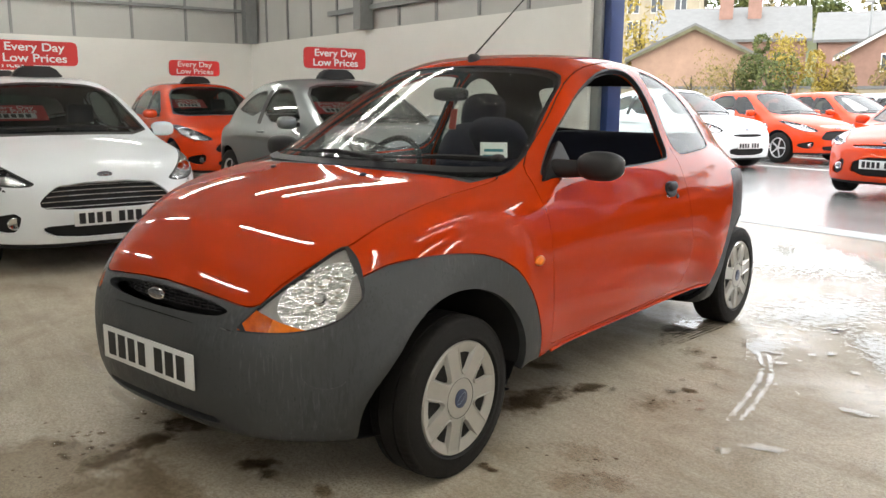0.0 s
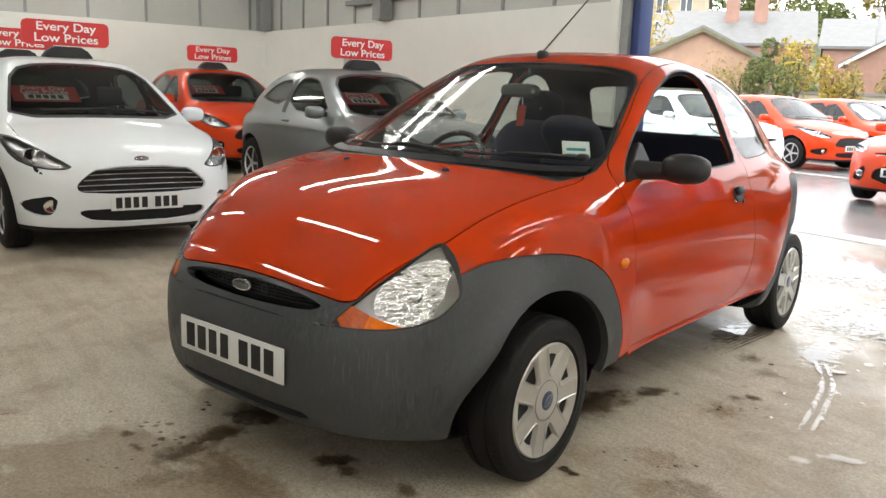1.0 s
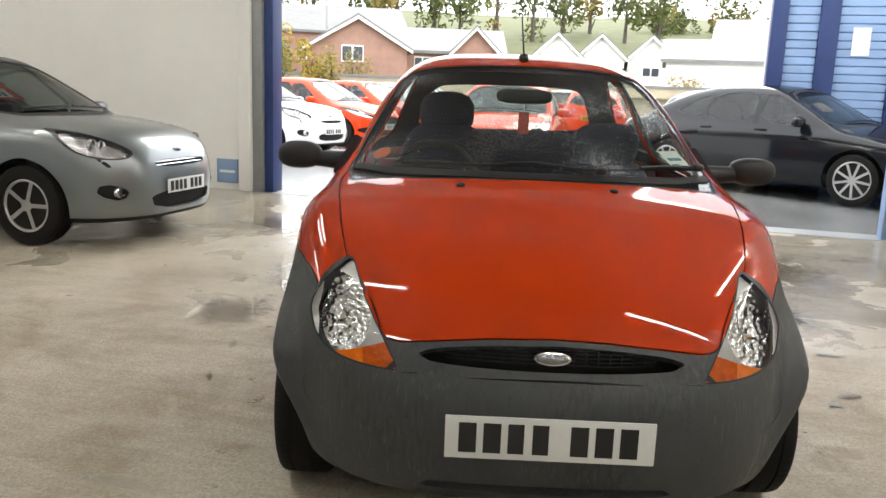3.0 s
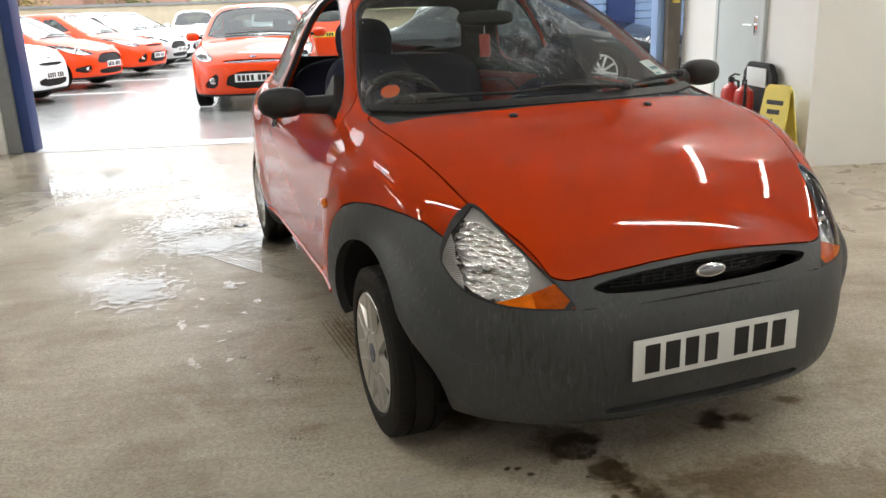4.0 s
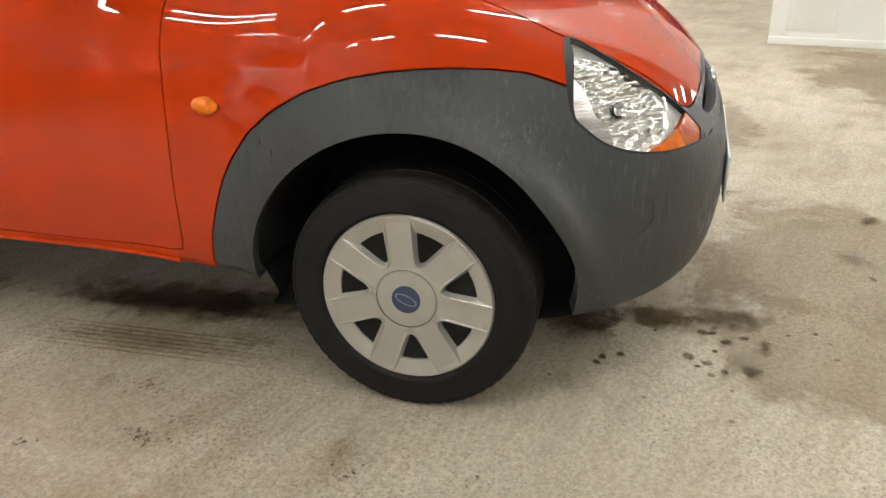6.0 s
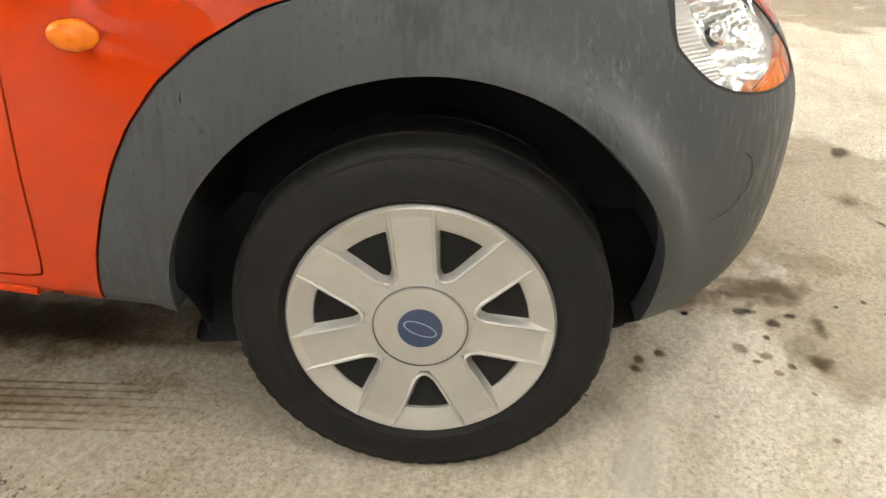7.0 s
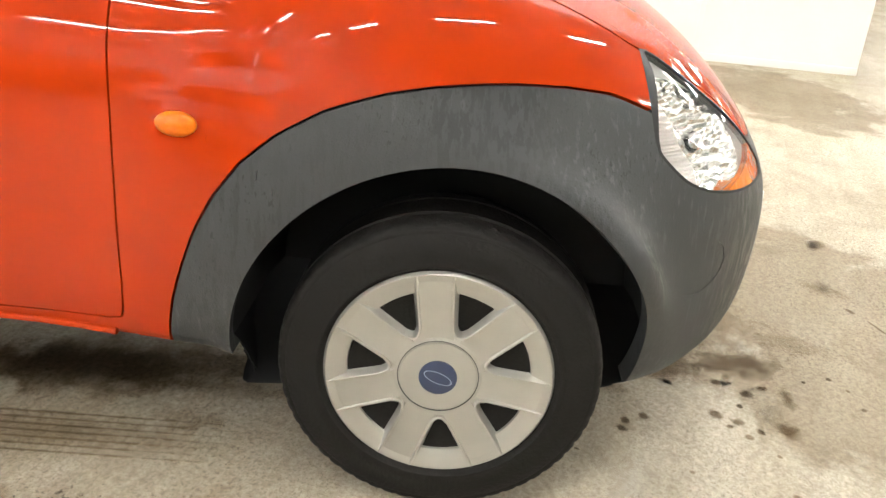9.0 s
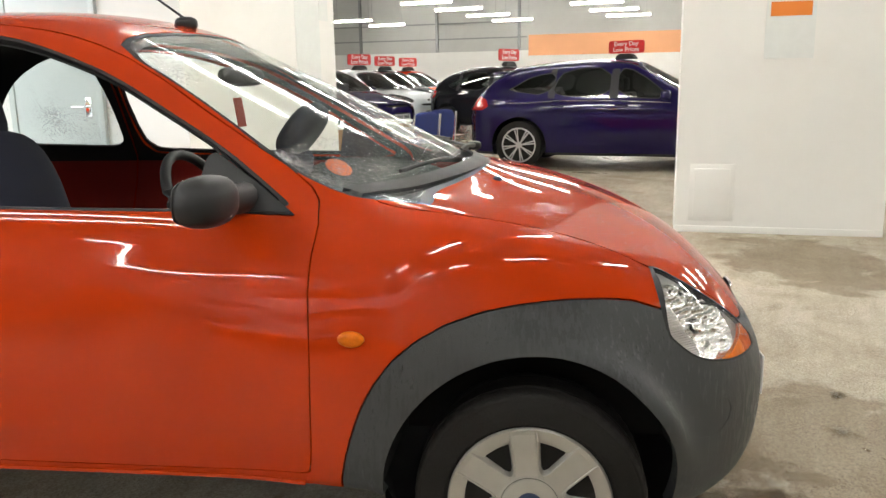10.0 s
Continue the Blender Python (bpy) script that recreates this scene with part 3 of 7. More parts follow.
def weathered(name, dark, pale, rough=0.5):
    """Unpainted grey plastic: dry and faded in places, dark and wet in others, with short runs between."""
    m = mat(name, pale, rough=rough, vary=0.25, scale=3.5, bump=0.1, bump_scale=320, color2=[0.5 * (p + q) for p, q in zip(dark, pale)])
    nt = m.node_tree
    N, L = nt.nodes.new, nt.links.new
    b = nt.nodes["Principled BSDF"]
    base = b.inputs["Base Color"].links[0].from_socket
    tc = N("ShaderNodeTexCoord")

    def runs(scale, detail, lo, hi, top):
        mp, n, r = N("ShaderNodeMapping"), N("ShaderNodeTexNoise"), N("ShaderNodeMapRange")
        mp.inputs["Scale"].default_value = scale
        L(tc.outputs["Object"], mp.inputs["Vector"])
        n.inputs["Scale"].default_value, n.inputs["Detail"].default_value, n.inputs["Roughness"].default_value = 1.0, detail, 0.6
        L(mp.outputs["Vector"], n.inputs["Vector"])
        r.inputs["From Min"].default_value, r.inputs["From Max"].default_value, r.inputs["To Max"].default_value = lo, hi, top
        L(n.outputs["Fac"], r.inputs["Value"])
        return r.outputs["Result"]

    def times(p, q):
        x = N("ShaderNodeMath")
        x.operation = "MULTIPLY"
        L(p, x.inputs[0])
        L(q, x.inputs[1])
        return x.outputs[0]

    def over(fac, under, color):
        x = N("ShaderNodeMixRGB")
        L(fac, x.inputs["Fac"])
        L(under, x.inputs["Color1"])
        x.inputs["Color2"].default_value = (*color, 1)
        return x.outputs["Color"]
    where = runs((4.2, 4.2, 3.4), 3, 0.42, 0.6, 1.0)
    wet = times(runs((95, 95, 17), 3, 0.47, 0.56, 0.9), where)
    pale_run = times(runs((120, 120, 11), 4, 0.55, 0.66, 0.7), runs((3.1, 3.1, 5.0), 3, 0.44, 0.6, 1.0))
    col = over(pale_run, base, [1.75 * v for v in pale])
    col = over(wet, col, dark)
    drops = times(runs((210, 210, 80), 1, 0.64, 0.68, 0.8), runs((7, 7, 7), 3, 0.45, 0.6, 1.0))
    col = over(drops, col, [0.8 * v for v in dark])
    L(col, b.inputs["Base Color"])
    rr = N("ShaderNodeMapRange")
    rr.inputs["To Min"].default_value, rr.inputs["To Max"].default_value = 0.55, 0.28
    L(wet, rr.inputs["Value"])
    L(rr.outputs["Result"], b.inputs["Roughness"])
    return m


def wet_paint(name, color):
    """Car paint under clear lacquer, beaded with water."""
    m = paint(name, color)
    nt = m.node_tree
    N, L = nt.nodes.new, nt.links.new
    b = nt.nodes["Principled BSDF"]
    tc = N("ShaderNodeTexCoord")
    vo = N("ShaderNodeTexVoronoi")
    vo.inputs["Scale"].default_value = 170
    L(tc.outputs["Object"], vo.inputs["Vector"])
    big = N("ShaderNodeTexNoise")
    big.inputs["Scale"].default_value, big.inputs["Detail"].default_value = 7.0, 5
    L(tc.outputs["Object"], big.inputs["Vector"])
    lim = N("ShaderNodeMapRange")
    lim.inputs["From Min"].default_value, lim.inputs["From Max"].default_value = 0.34, 0.66
    lim.inputs["To Min"].default_value, lim.inputs["To Max"].default_value = 0.12, 0.36
    L(big.outputs["Fac"], lim.inputs["Value"])
    sub = N("ShaderNodeMath")
    sub.operation = "SUBTRACT"
    geo, axes, up, held = N("ShaderNodeNewGeometry"), N("ShaderNodeSeparateXYZ"), N("ShaderNodeMapRange"), N("ShaderNodeMath")
    L(geo.outputs["Normal"], axes.inputs["Vector"])
    up.inputs["From Min"].default_value, up.inputs["From Max"].default_value = 0.4, 0.85
    L(axes.outputs["Z"], up.inputs["Value"])
    held.operation = "MULTIPLY"
    L(lim.outputs["Result"], held.inputs[0])
    L(up.outputs["Result"], held.inputs[1])
    L(held.outputs[0], sub.inputs[0])
    L(vo.outputs["Distance"], sub.inputs[1])
    mx = N("ShaderNodeMath")
    mx.operation = "MAXIMUM"
    L(sub.outputs[0], mx.inputs[0])
    mx.inputs[1].default_value = 0.0
    bp = N("ShaderNodeBump")
    bp.inputs["Strength"].default_value, bp.inputs["Distance"].default_value = 0.5, 0.006
    L(mx.outputs[0], bp.inputs["Height"])
    L(bp.outputs["Normal"], b.inputs["Coat Normal"])
    return m


TRIM = weathered("grey_bumper_plastic", (0.0255, 0.0275, 0.0295), (0.05, 0.0535, 0.056))
TRIMD = mat("grey_blank_plastic", (0.042, 0.045, 0.047), rough=0.6, vary=0.3, scale=9)
RED = wet_paint("wet_red_paint", (0.43, 0.035, 0.004))
# body red made darker: the cabin's shade is put into this colour
SHADEDRED = mat("shaded_inner_red", (0.26, 0.014, 0.006), rough=0.45, vary=0.15, scale=3)
WETGLASS = wet_glass()
LAMPLENS = LENS
REFLECT = reflector_mat()
ORANGE = mat("orange_sticker", (0.75, 0.12, 0.02), rough=0.5, vary=0.05)
PAPER = mat("white_paper", (0.75, 0.78, 0.76), rough=0.6, vary=0.06, scale=9)
TEAL = mat("teal_print", (0.02, 0.18, 0.22), rough=0.6, vary=0)
GREYBADGE = mat("badge_grey", (0.3, 0.31, 0.34), rough=0.25, metal=0.9, vary=0.3, scale=60)
CARDRED = mat("red_card", (0.4, 0.06, 0.04), rough=0.7, vary=0.1)


def ribbed_lens():
    """Clear plastic with fine upright ribs that catch the light."""
    m = bpy.data.materials.new("ribbed_lens")
    m.use_nodes = True
    nt = m.node_tree
    nt.nodes.clear()
    N, L = nt.nodes.new, nt.links.new
    tc, w, bp = N("ShaderNodeTexCoord"), N("ShaderNodeTexWave"), N("ShaderNodeBump")
    w.bands_direction = "Z"
    w.inputs["Scale"].default_value, w.inputs["Distortion"].default_value = 60.0, 0.0
    L(tc.outputs["Object"], w.inputs["Vector"])
    bp.inputs["Strength"].default_value, bp.inputs["Distance"].default_value = 1.0, 0.006
    L(w.outputs["Fac"], bp.inputs["Height"])
    gl, tr, mix, out = N("ShaderNodeBsdfGlossy"), N("ShaderNodeBsdfTransparent"), N("ShaderNodeMixShader"), N("ShaderNodeOutputMaterial")
    gl.inputs["Roughness"].default_value = 0.3
    L(bp.outputs["Normal"], gl.inputs["Normal"])
    mix.inputs["Fac"].default_value = 0.8
    L(tr.outputs[0], mix.inputs[1])
    L(gl.outputs[0], mix.inputs[2])
    L(mix.outputs[0], out.inputs["Surface"])
    return m


RIBLENS = ribbed_lens()

# ---- the small red hatchback ----
def small_field():
    bonnet = curve([(-0.75, 0.43), (-0.62, 0.585), (-0.575, 0.632), (-0.45, 0.737), (-0.28, 0.832), (-0.117, 0.893), (0.1, 0.942), (0.25, 0.962), (0.5, 0.965), (1.5, 0.97), (2.3, 0.97), (2.6, 0.93), (2.8, 0.8), (2.95, 0.6)], 0.045)
    crown = curve([(-0.6, 0.25), (-0.28, 0.2), (-0.117, 0.135), (0.25, 0.1), (0.6, 0.08), (2.5, 0.12)], 0.1)
    width = curve([(-0.7, 0.8), (0.0, 0.806), (0.4, 0.8), (1.0, 0.803), (1.8, 0.806), (2.3, 0.8), (2.6, 0.775), (2.9, 0.72)], 0.1)
    tuck = curve([(0.15, 0.085), (0.25, 0.045), (0.35, 0.014), (0.5, 0.0), (0.66, 0.0), (0.8, 0.016), (0.925, 0.066), (1.0, 0.1)], 0.06)
    nose = curve([(0.12, 0.1), (0.2, 0.045), (0.3, 0.008), (0.4, 0.0), (0.5, 0.004), (0.56, 0.018), (0.62, 0.04), (0.75, 0.12)], 0.015)
    roof = curve([(0.5, 1.28), (0.75, 1.32), (0.9, 1.357), (1.06, 1.387), (1.3, 1.412), (1.5, 1.416), (1.8, 1.4), (2.1, 1.345), (2.35, 1.255), (2.6, 1.09), (2.75, 0.93), (2.9, 0.7)])
    cabin = curve([(0.1, 0.595), (0.2, 0.613), (0.4, 0.66), (0.56, 0.686), (0.76, 0.706), (1.0, 0.725), (1.4, 0.737), (1.9, 0.722), (2.3, 0.665), (2.6, 0.585), (2.9, 0.46)])

    def field(x, y, z):
        x = np.abs(x)
        top = (z - bonnet(y) + crown(y) * x * x) * 0.92
        rf, rr = np.hypot(y - 0.003, z - 0.285), np.hypot(y - 2.448, z - 0.28)
        near = np.minimum(rf, rr)
        flare = 0.026 * np.exp(-(((near - 0.39) / np.where(near > 0.39, 0.18, 0.13)) ** 2))
        sill_in = np.interp(y, [0.34, 0.42, 1.9, 2.0], [0, 1, 1, 0]) * 3.0 * np.maximum(0.295 - z, 0)
        side = x - width(y) + tuck(z) - flare + sill_in
        plan = 1.0 - np.sqrt(np.clip(1 - (x / 0.82) ** 3.45, 0, 1)) + np.maximum(x - 0.82, 0) * 6
        front = (-0.622 + plan + nose(z) - y) * 0.8
        back = (y - (2.915 - 0.8 * plan - 1.2 * np.maximum(0.3 - z, 0) ** 1.3)) * 0.8
        low = smax(smax(side, np.maximum(front, back), 0.12), top, 0.11)
        ring = smax(rf - 0.372, x - 0.778 + 1.5 * np.maximum(0.5 - z, 0) ** 1.6, 0.06)
        low = smin(low, np.maximum(ring, z - 0.66), 0.08)
        low = smax(low, 0.185 - z, 0.05)
        bow = np.interp(z, [0.95, 1.35], [0.75, 0.45])
        screen = (0.15 + (z - 0.955) * 2.0 + 0.25 * np.maximum(z - 0.955, 0) ** 2 + bow * x * x - y) * 0.46
        glass = (x - cabin(y) + 0.46 * (z - 0.925) + 0.12 * np.maximum(z - 0.925, 0) ** 2) * 0.9
        over = z - roof(y) + 0.1 * x * x
        cab = smax(smax(glass, over, 0.16), screen, 0.05)
        cab = np.maximum(cab, 0.8 - z)
        out, up = np.clip((x - 0.46) / 0.2, 0, 1), np.clip((z - 0.8) / 0.14, 0, 1)
        out, up = out * out * (3 - 2 * out), up * up * (3 - 2 * up)
        return smin(low, cab, 0.012 + (0.025 + 0.065 * out) * up)
    return field


def circle_field(y0, z0, r):
    return lambda V: np.hypot(V[:, 1] - y0, V[:, 2] - z0) - r


def side_outline(pts, times=2, least=0.3):
    o = outline(rounded(pts, times))
    return lambda V: np.where(np.abs(V[:, 0]) > least, o(V[:, 1], V[:, 2]), 0.3)


def front_outline(pts, times=2, most=0.05):
    o = outline(rounded(pts, times))
    return lambda V: np.where(V[:, 1] < most, o(np.abs(V[:, 0]), V[:, 2]), 0.3)


def sided(g, s):
    return lambda V: np.where(V[:, 0] * s > 0, g(V), 0.3)


def build_wheel(parent, x, y, z, out, turn=0.0, r=0.268, rim=0.185, w=0.165, style="cover", label="", paint_rim=None, steer=0.0, spokes=7):
    """A tyre with its rim and cover. out: +1 or -1, the side on which the face looks."""
    m = Matrix.Translation((x, y, z)) @ Matrix.Rotation(steer, 4, "Z") @ Matrix.Diagonal((out, 1, 1, 1)) @ Matrix.Rotation(turn, 4, "X")
    tyre = [(rim - 0.012, -w * 0.5), (rim + 0.02, -w * 0.52), (r - 0.035, -w * 0.53), (r - 0.012, -w * 0.47), (r, -w * 0.36), (r, -w * 0.22), (r - 0.006, -w * 0.215), (r - 0.006, -w * 0.17), (r + 0.001, -w * 0.165), (r + 0.001, w * 0.165), (r - 0.006, w * 0.17), (r - 0.006, w * 0.215), (r, w * 0.22), (r, w * 0.34), (r - 0.003, w * 0.42), (r - 0.008, w * 0.452), (r - 0.013, w * 0.464), (r - 0.016, w * 0.462), (r - 0.018, w * 0.472), (r - 0.04, w * 0.498), (rim + 0.03, w * 0.503), (rim + 0.02, w * 0.5), (rim + 0.018, w * 0.506), (rim + 0.012, w * 0.504), (rim + 0.006, w * 0.46), (rim - 0.012, w * 0.4)]
    bm = lathe(tyre, 240 if style == "cover" else 64)
    # tread blocks cut into the shoulders
    for q in bm.verts:
        rad = math.hypot(q.co.y, q.co.z)
        step = int(round(math.atan2(q.co.z, q.co.y) / (2 * math.pi) * 240)) % 4
        if rad > r - 0.0125 and abs(q.co.x) > w * 0.3 and step == 0 and style == "cover":
            q.co.y, q.co.z = q.co.y * (rad - 0.0022) / rad, q.co.z * (rad - 0.0022) / rad
    wheel = part("wheel", bm, RUBBER, parent, label or "black rubber tyre on its rim", m=m)
    dark = lathe([(rim - 0.008, -w * 0.4), (rim - 0.01, w * 0.3), (rim - 0.05, w * 0.2), (0.02, w * 0.16)], 40)
    part("rim", dark, STEEL, wheel)
    if style == "cover":
        face = lathe([(rim + 0.003, w * 0.38), (rim + 0.003, w * 0.46), (rim - 0.001, w * 0.49), (rim - 0.006, w * 0.487), (rim - 0.034, w * 0.425), (rim - 0.038, w * 0.34)], 72)
        cover = part("wheel_cover", face, paint_rim or HUBCAP, wheel, "silver seven-spoke plastic wheel cover")
        part("cover_hub", lathe([(0.088, w * 0.33), (0.083, w * 0.43), (0.075, w * 0.462), (0.0665, w * 0.476), (0.0655, w * 0.468), (0.0635, w * 0.468), (0.0625, w * 0.478), (0.034, w * 0.488), (0.0005, w * 0.488)], 56), paint_rim or HUBCAP, wheel)
        for k in range(spokes):
            sp = bmesh.new()
            xs = [(0.055, 0.025), (0.10, 0.0265), (rim - 0.012, 0.030)]
            tops = [0.47, 0.466, 0.47]
            lo = [sp.verts.new((w * 0.36, sg * (h + 0.011), q)) for sg in (-1, 1) for (q, h) in (xs if sg < 0 else xs[::-1])]
            hi = [sp.verts.new((w * t, sg * h, q)) for sg in (-1, 1) for (q, h), t in (list(zip(xs, tops)) if sg < 0 else list(zip(xs, tops))[::-1])]
            n6 = len(lo)
            for i in range(n6):
                sp.faces.new((lo[i], lo[(i + 1) % n6], hi[(i + 1) % n6], hi[i]))
            sp.faces.new((hi[0], hi[1], hi[4], hi[5]))
            sp.faces.new((hi[1], hi[2], hi[3], hi[4]))
            bmesh.ops.recalc_face_normals(sp, faces=sp.faces)
            part("spoke", sp, paint_rim or HUBCAP, wheel, m=Matrix.Rotation(2 * math.pi * k / spokes, 4, "X"))
        # a raised rib runs round each opening, with a wide slope down into it
        sin, cos = math.sin(math.pi / spokes), math.cos(math.pi / spokes)
        half = [(-d * sin + h * cos, d * cos + h * sin) for d, h in ((rim - 0.003, 0.0295), (rim - 0.03, 0.0288), (0.115, 0.0275), (0.088, 0.0268))] + [(-0.0075, 0.0835), (-0.004, 0.0808)]
        way = [Vector((0, p, q)) for p, q in half + [(0, 0.08)] + [(-p, q) for p, q in half[::-1]]]
        rb = bmesh.new()
        rings = []
        for i, p in enumerate(way):
            t = (way[min(i + 1, len(way) - 1)] - way[max(i - 1, 0)]).normalized()
            n = Vector((0, -t.z, t.y))
            rings.append([rb.verts.new(p + n * o + Vector((w * x, 0, 0))) for o, x in ((-0.0035, 0.45), (-0.0028, 0.486), (-0.0018, 0.494), (0.0004, 0.494), (0.0014, 0.487), (0.0085, 0.35))])
        for a, b in zip(rings, rings[1:]):
            for i in range(5):
                rb.faces.new((a[i], a[i + 1], b[i + 1], b[i]))
        for a in (rings[0], rings[-1]):
            rb.faces.new(a)
        bmesh.ops.recalc_face_normals(rb, faces=rb.faces)
        for k in range(spokes):
            part("cover_rib", rb.copy(), paint_rim or HUBCAP, wheel, smooth=False, m=Matrix.Rotation(2 * math.pi * (k + 0.5) / spokes, 4, "X"))
        part("hub_ring", lathe([(0.0662, w * 0.466), (0.0662, w * 0.4775), (0.065, w * 0.478), (0.0648, w * 0.466)], 56), TRIMD, wheel)
        for k in range(spokes):
            hole = lathe([(0.019, w * 0.17), (0.019, w * 0.198), (0.016, w * 0.199), (0.0005, w * 0.199)], 18)
            part("vent_hole", hole, INK, wheel, m=Matrix.Rotation(2 * math.pi * (k + 0.62) / spokes, 4, "X") @ Matrix.Translation((0, 0, 0.118)))
        part("centre_cap", lathe([(0.031, w * 0.488), (0.031, w * 0.498), (0.029, w * 0.502), (0.0005, w * 0.503)], 32), CAPBLUE, wheel, "blue oval-marked centre cap")
        oval = bmesh.new()
        bmesh.ops.create_circle(oval, cap_ends=True, radius=1, segments=28, matrix=Matrix.Translation((w * 0.5035, 0, 0)) @ Matrix.Rotation(radians(26), 4, "X") @ Matrix.Rotation(radians(90), 4, "Y") @ Matrix.Diagonal((0.0105, 0.0245, 1, 1)))
        part("cap_oval", oval, CAPRING, wheel)
        oval = bmesh.new()
        bmesh.ops.create_circle(oval, cap_ends=True, radius=1, segments=28, matrix=Matrix.Translation((w * 0.5041, 0, 0)) @ Matrix.Rotation(radians(26), 4, "X") @ Matrix.Rotation(radians(90), 4, "Y") @ Matrix.Diagonal((0.009, 0.0225, 1, 1)))
        part("cap_field", oval, CAPBLUE, wheel)
    else:
        face = lathe([(rim + 0.004, w * 0.30), (rim + 0.003, w * 0.45), (rim - 0.008, w * 0.47), (rim - 0.018, w * 0.40), (rim - 0.02, w * 0.25)], 40)
        merge(face, lathe([(0.05, w * 0.2), (0.045, w * 0.42), (0.0005, w * 0.43)], 24))
        for k in range(spokes):
            for d in ((-0.5, 0.5) if style == "split" else (0,)):
                sp = bmesh.new()
                h = 0.011 if style == "split" else 0.02
                o = d * 0.05
                lo = [(-h, 0.03), (h, 0.03), (h + o, rim - 0.01), (-h + o, rim - 0.01)]
                A = [sp.verts.new((w * 0.24, p, q)) for p, q in lo]
                B = [sp.verts.new((w * 0.42, p * 0.75, q)) for p, q in lo]
                for i in range(4):
                    sp.faces.new((A[i], A[(i + 1) % 4], B[(i + 1) % 4], B[i]))
                sp.faces.new(B)
                bmesh.ops.recalc_face_normals(sp, faces=sp.faces)
                merge(face, sp, Matrix.Rotation(2 * math.pi * k / spokes, 4, "X"))
        part("rim_face", face, paint_rim or ALLOY, wheel, "silver alloy wheel")
    return wheel


CAPBLUE = mat("cap_blue", (0.025, 0.042, 0.1), rough=0.3, vary=0.2, scale=60, coat=0.6)
CAPRING = mat("cap_ring", (0.35, 0.42, 0.55), rough=0.3, metal=0.6, vary=0.05)


def plate_bars(parent, m, w=0.52, h=0.111, material=None):
    """A number plate whose characters are plain bars."""
    bm = box_bm(-w / 2, w / 2, -0.003, 0.003, -h / 2, h / 2, 0.002)
    plate = part("number_plate", bm, material or PLATE, parent, "number plate with black marks", m=m)
    cw, gap, x = 0.05, 0.011, -w / 2 + 0.034
    for k in range(7):
        part("character_bar", box_bm(x, x + cw * (0.92 if k in (2, 3) else 1) - 0.006, -0.0042, -0.0028, -0.039, 0.039), INK, plate, smooth=False)
        x += cw + gap + (0.033 if k == 3 else 0)
    return plate


def on_skin(field, x, y, z):
    """The place on the body next to a point, and the way out of it."""
    p = project(field, np.array([[x, y, z]], float), 12, 0.02)
    n = grad(field, p)[0]
    return Vector(p[0]), Vector(n / np.linalg.norm(n))


def face_pose(p, n, up=(0, 0, 1)):
    """A pose at p whose z axis is n and whose y axis is near up."""
    n = Vector(n).normalized()
    x = Vector(up).cross(n).normalized()
    y = n.cross(x)
    return Matrix.Translation(p) @ Matrix((x, y, n)).transposed().to_4x4()


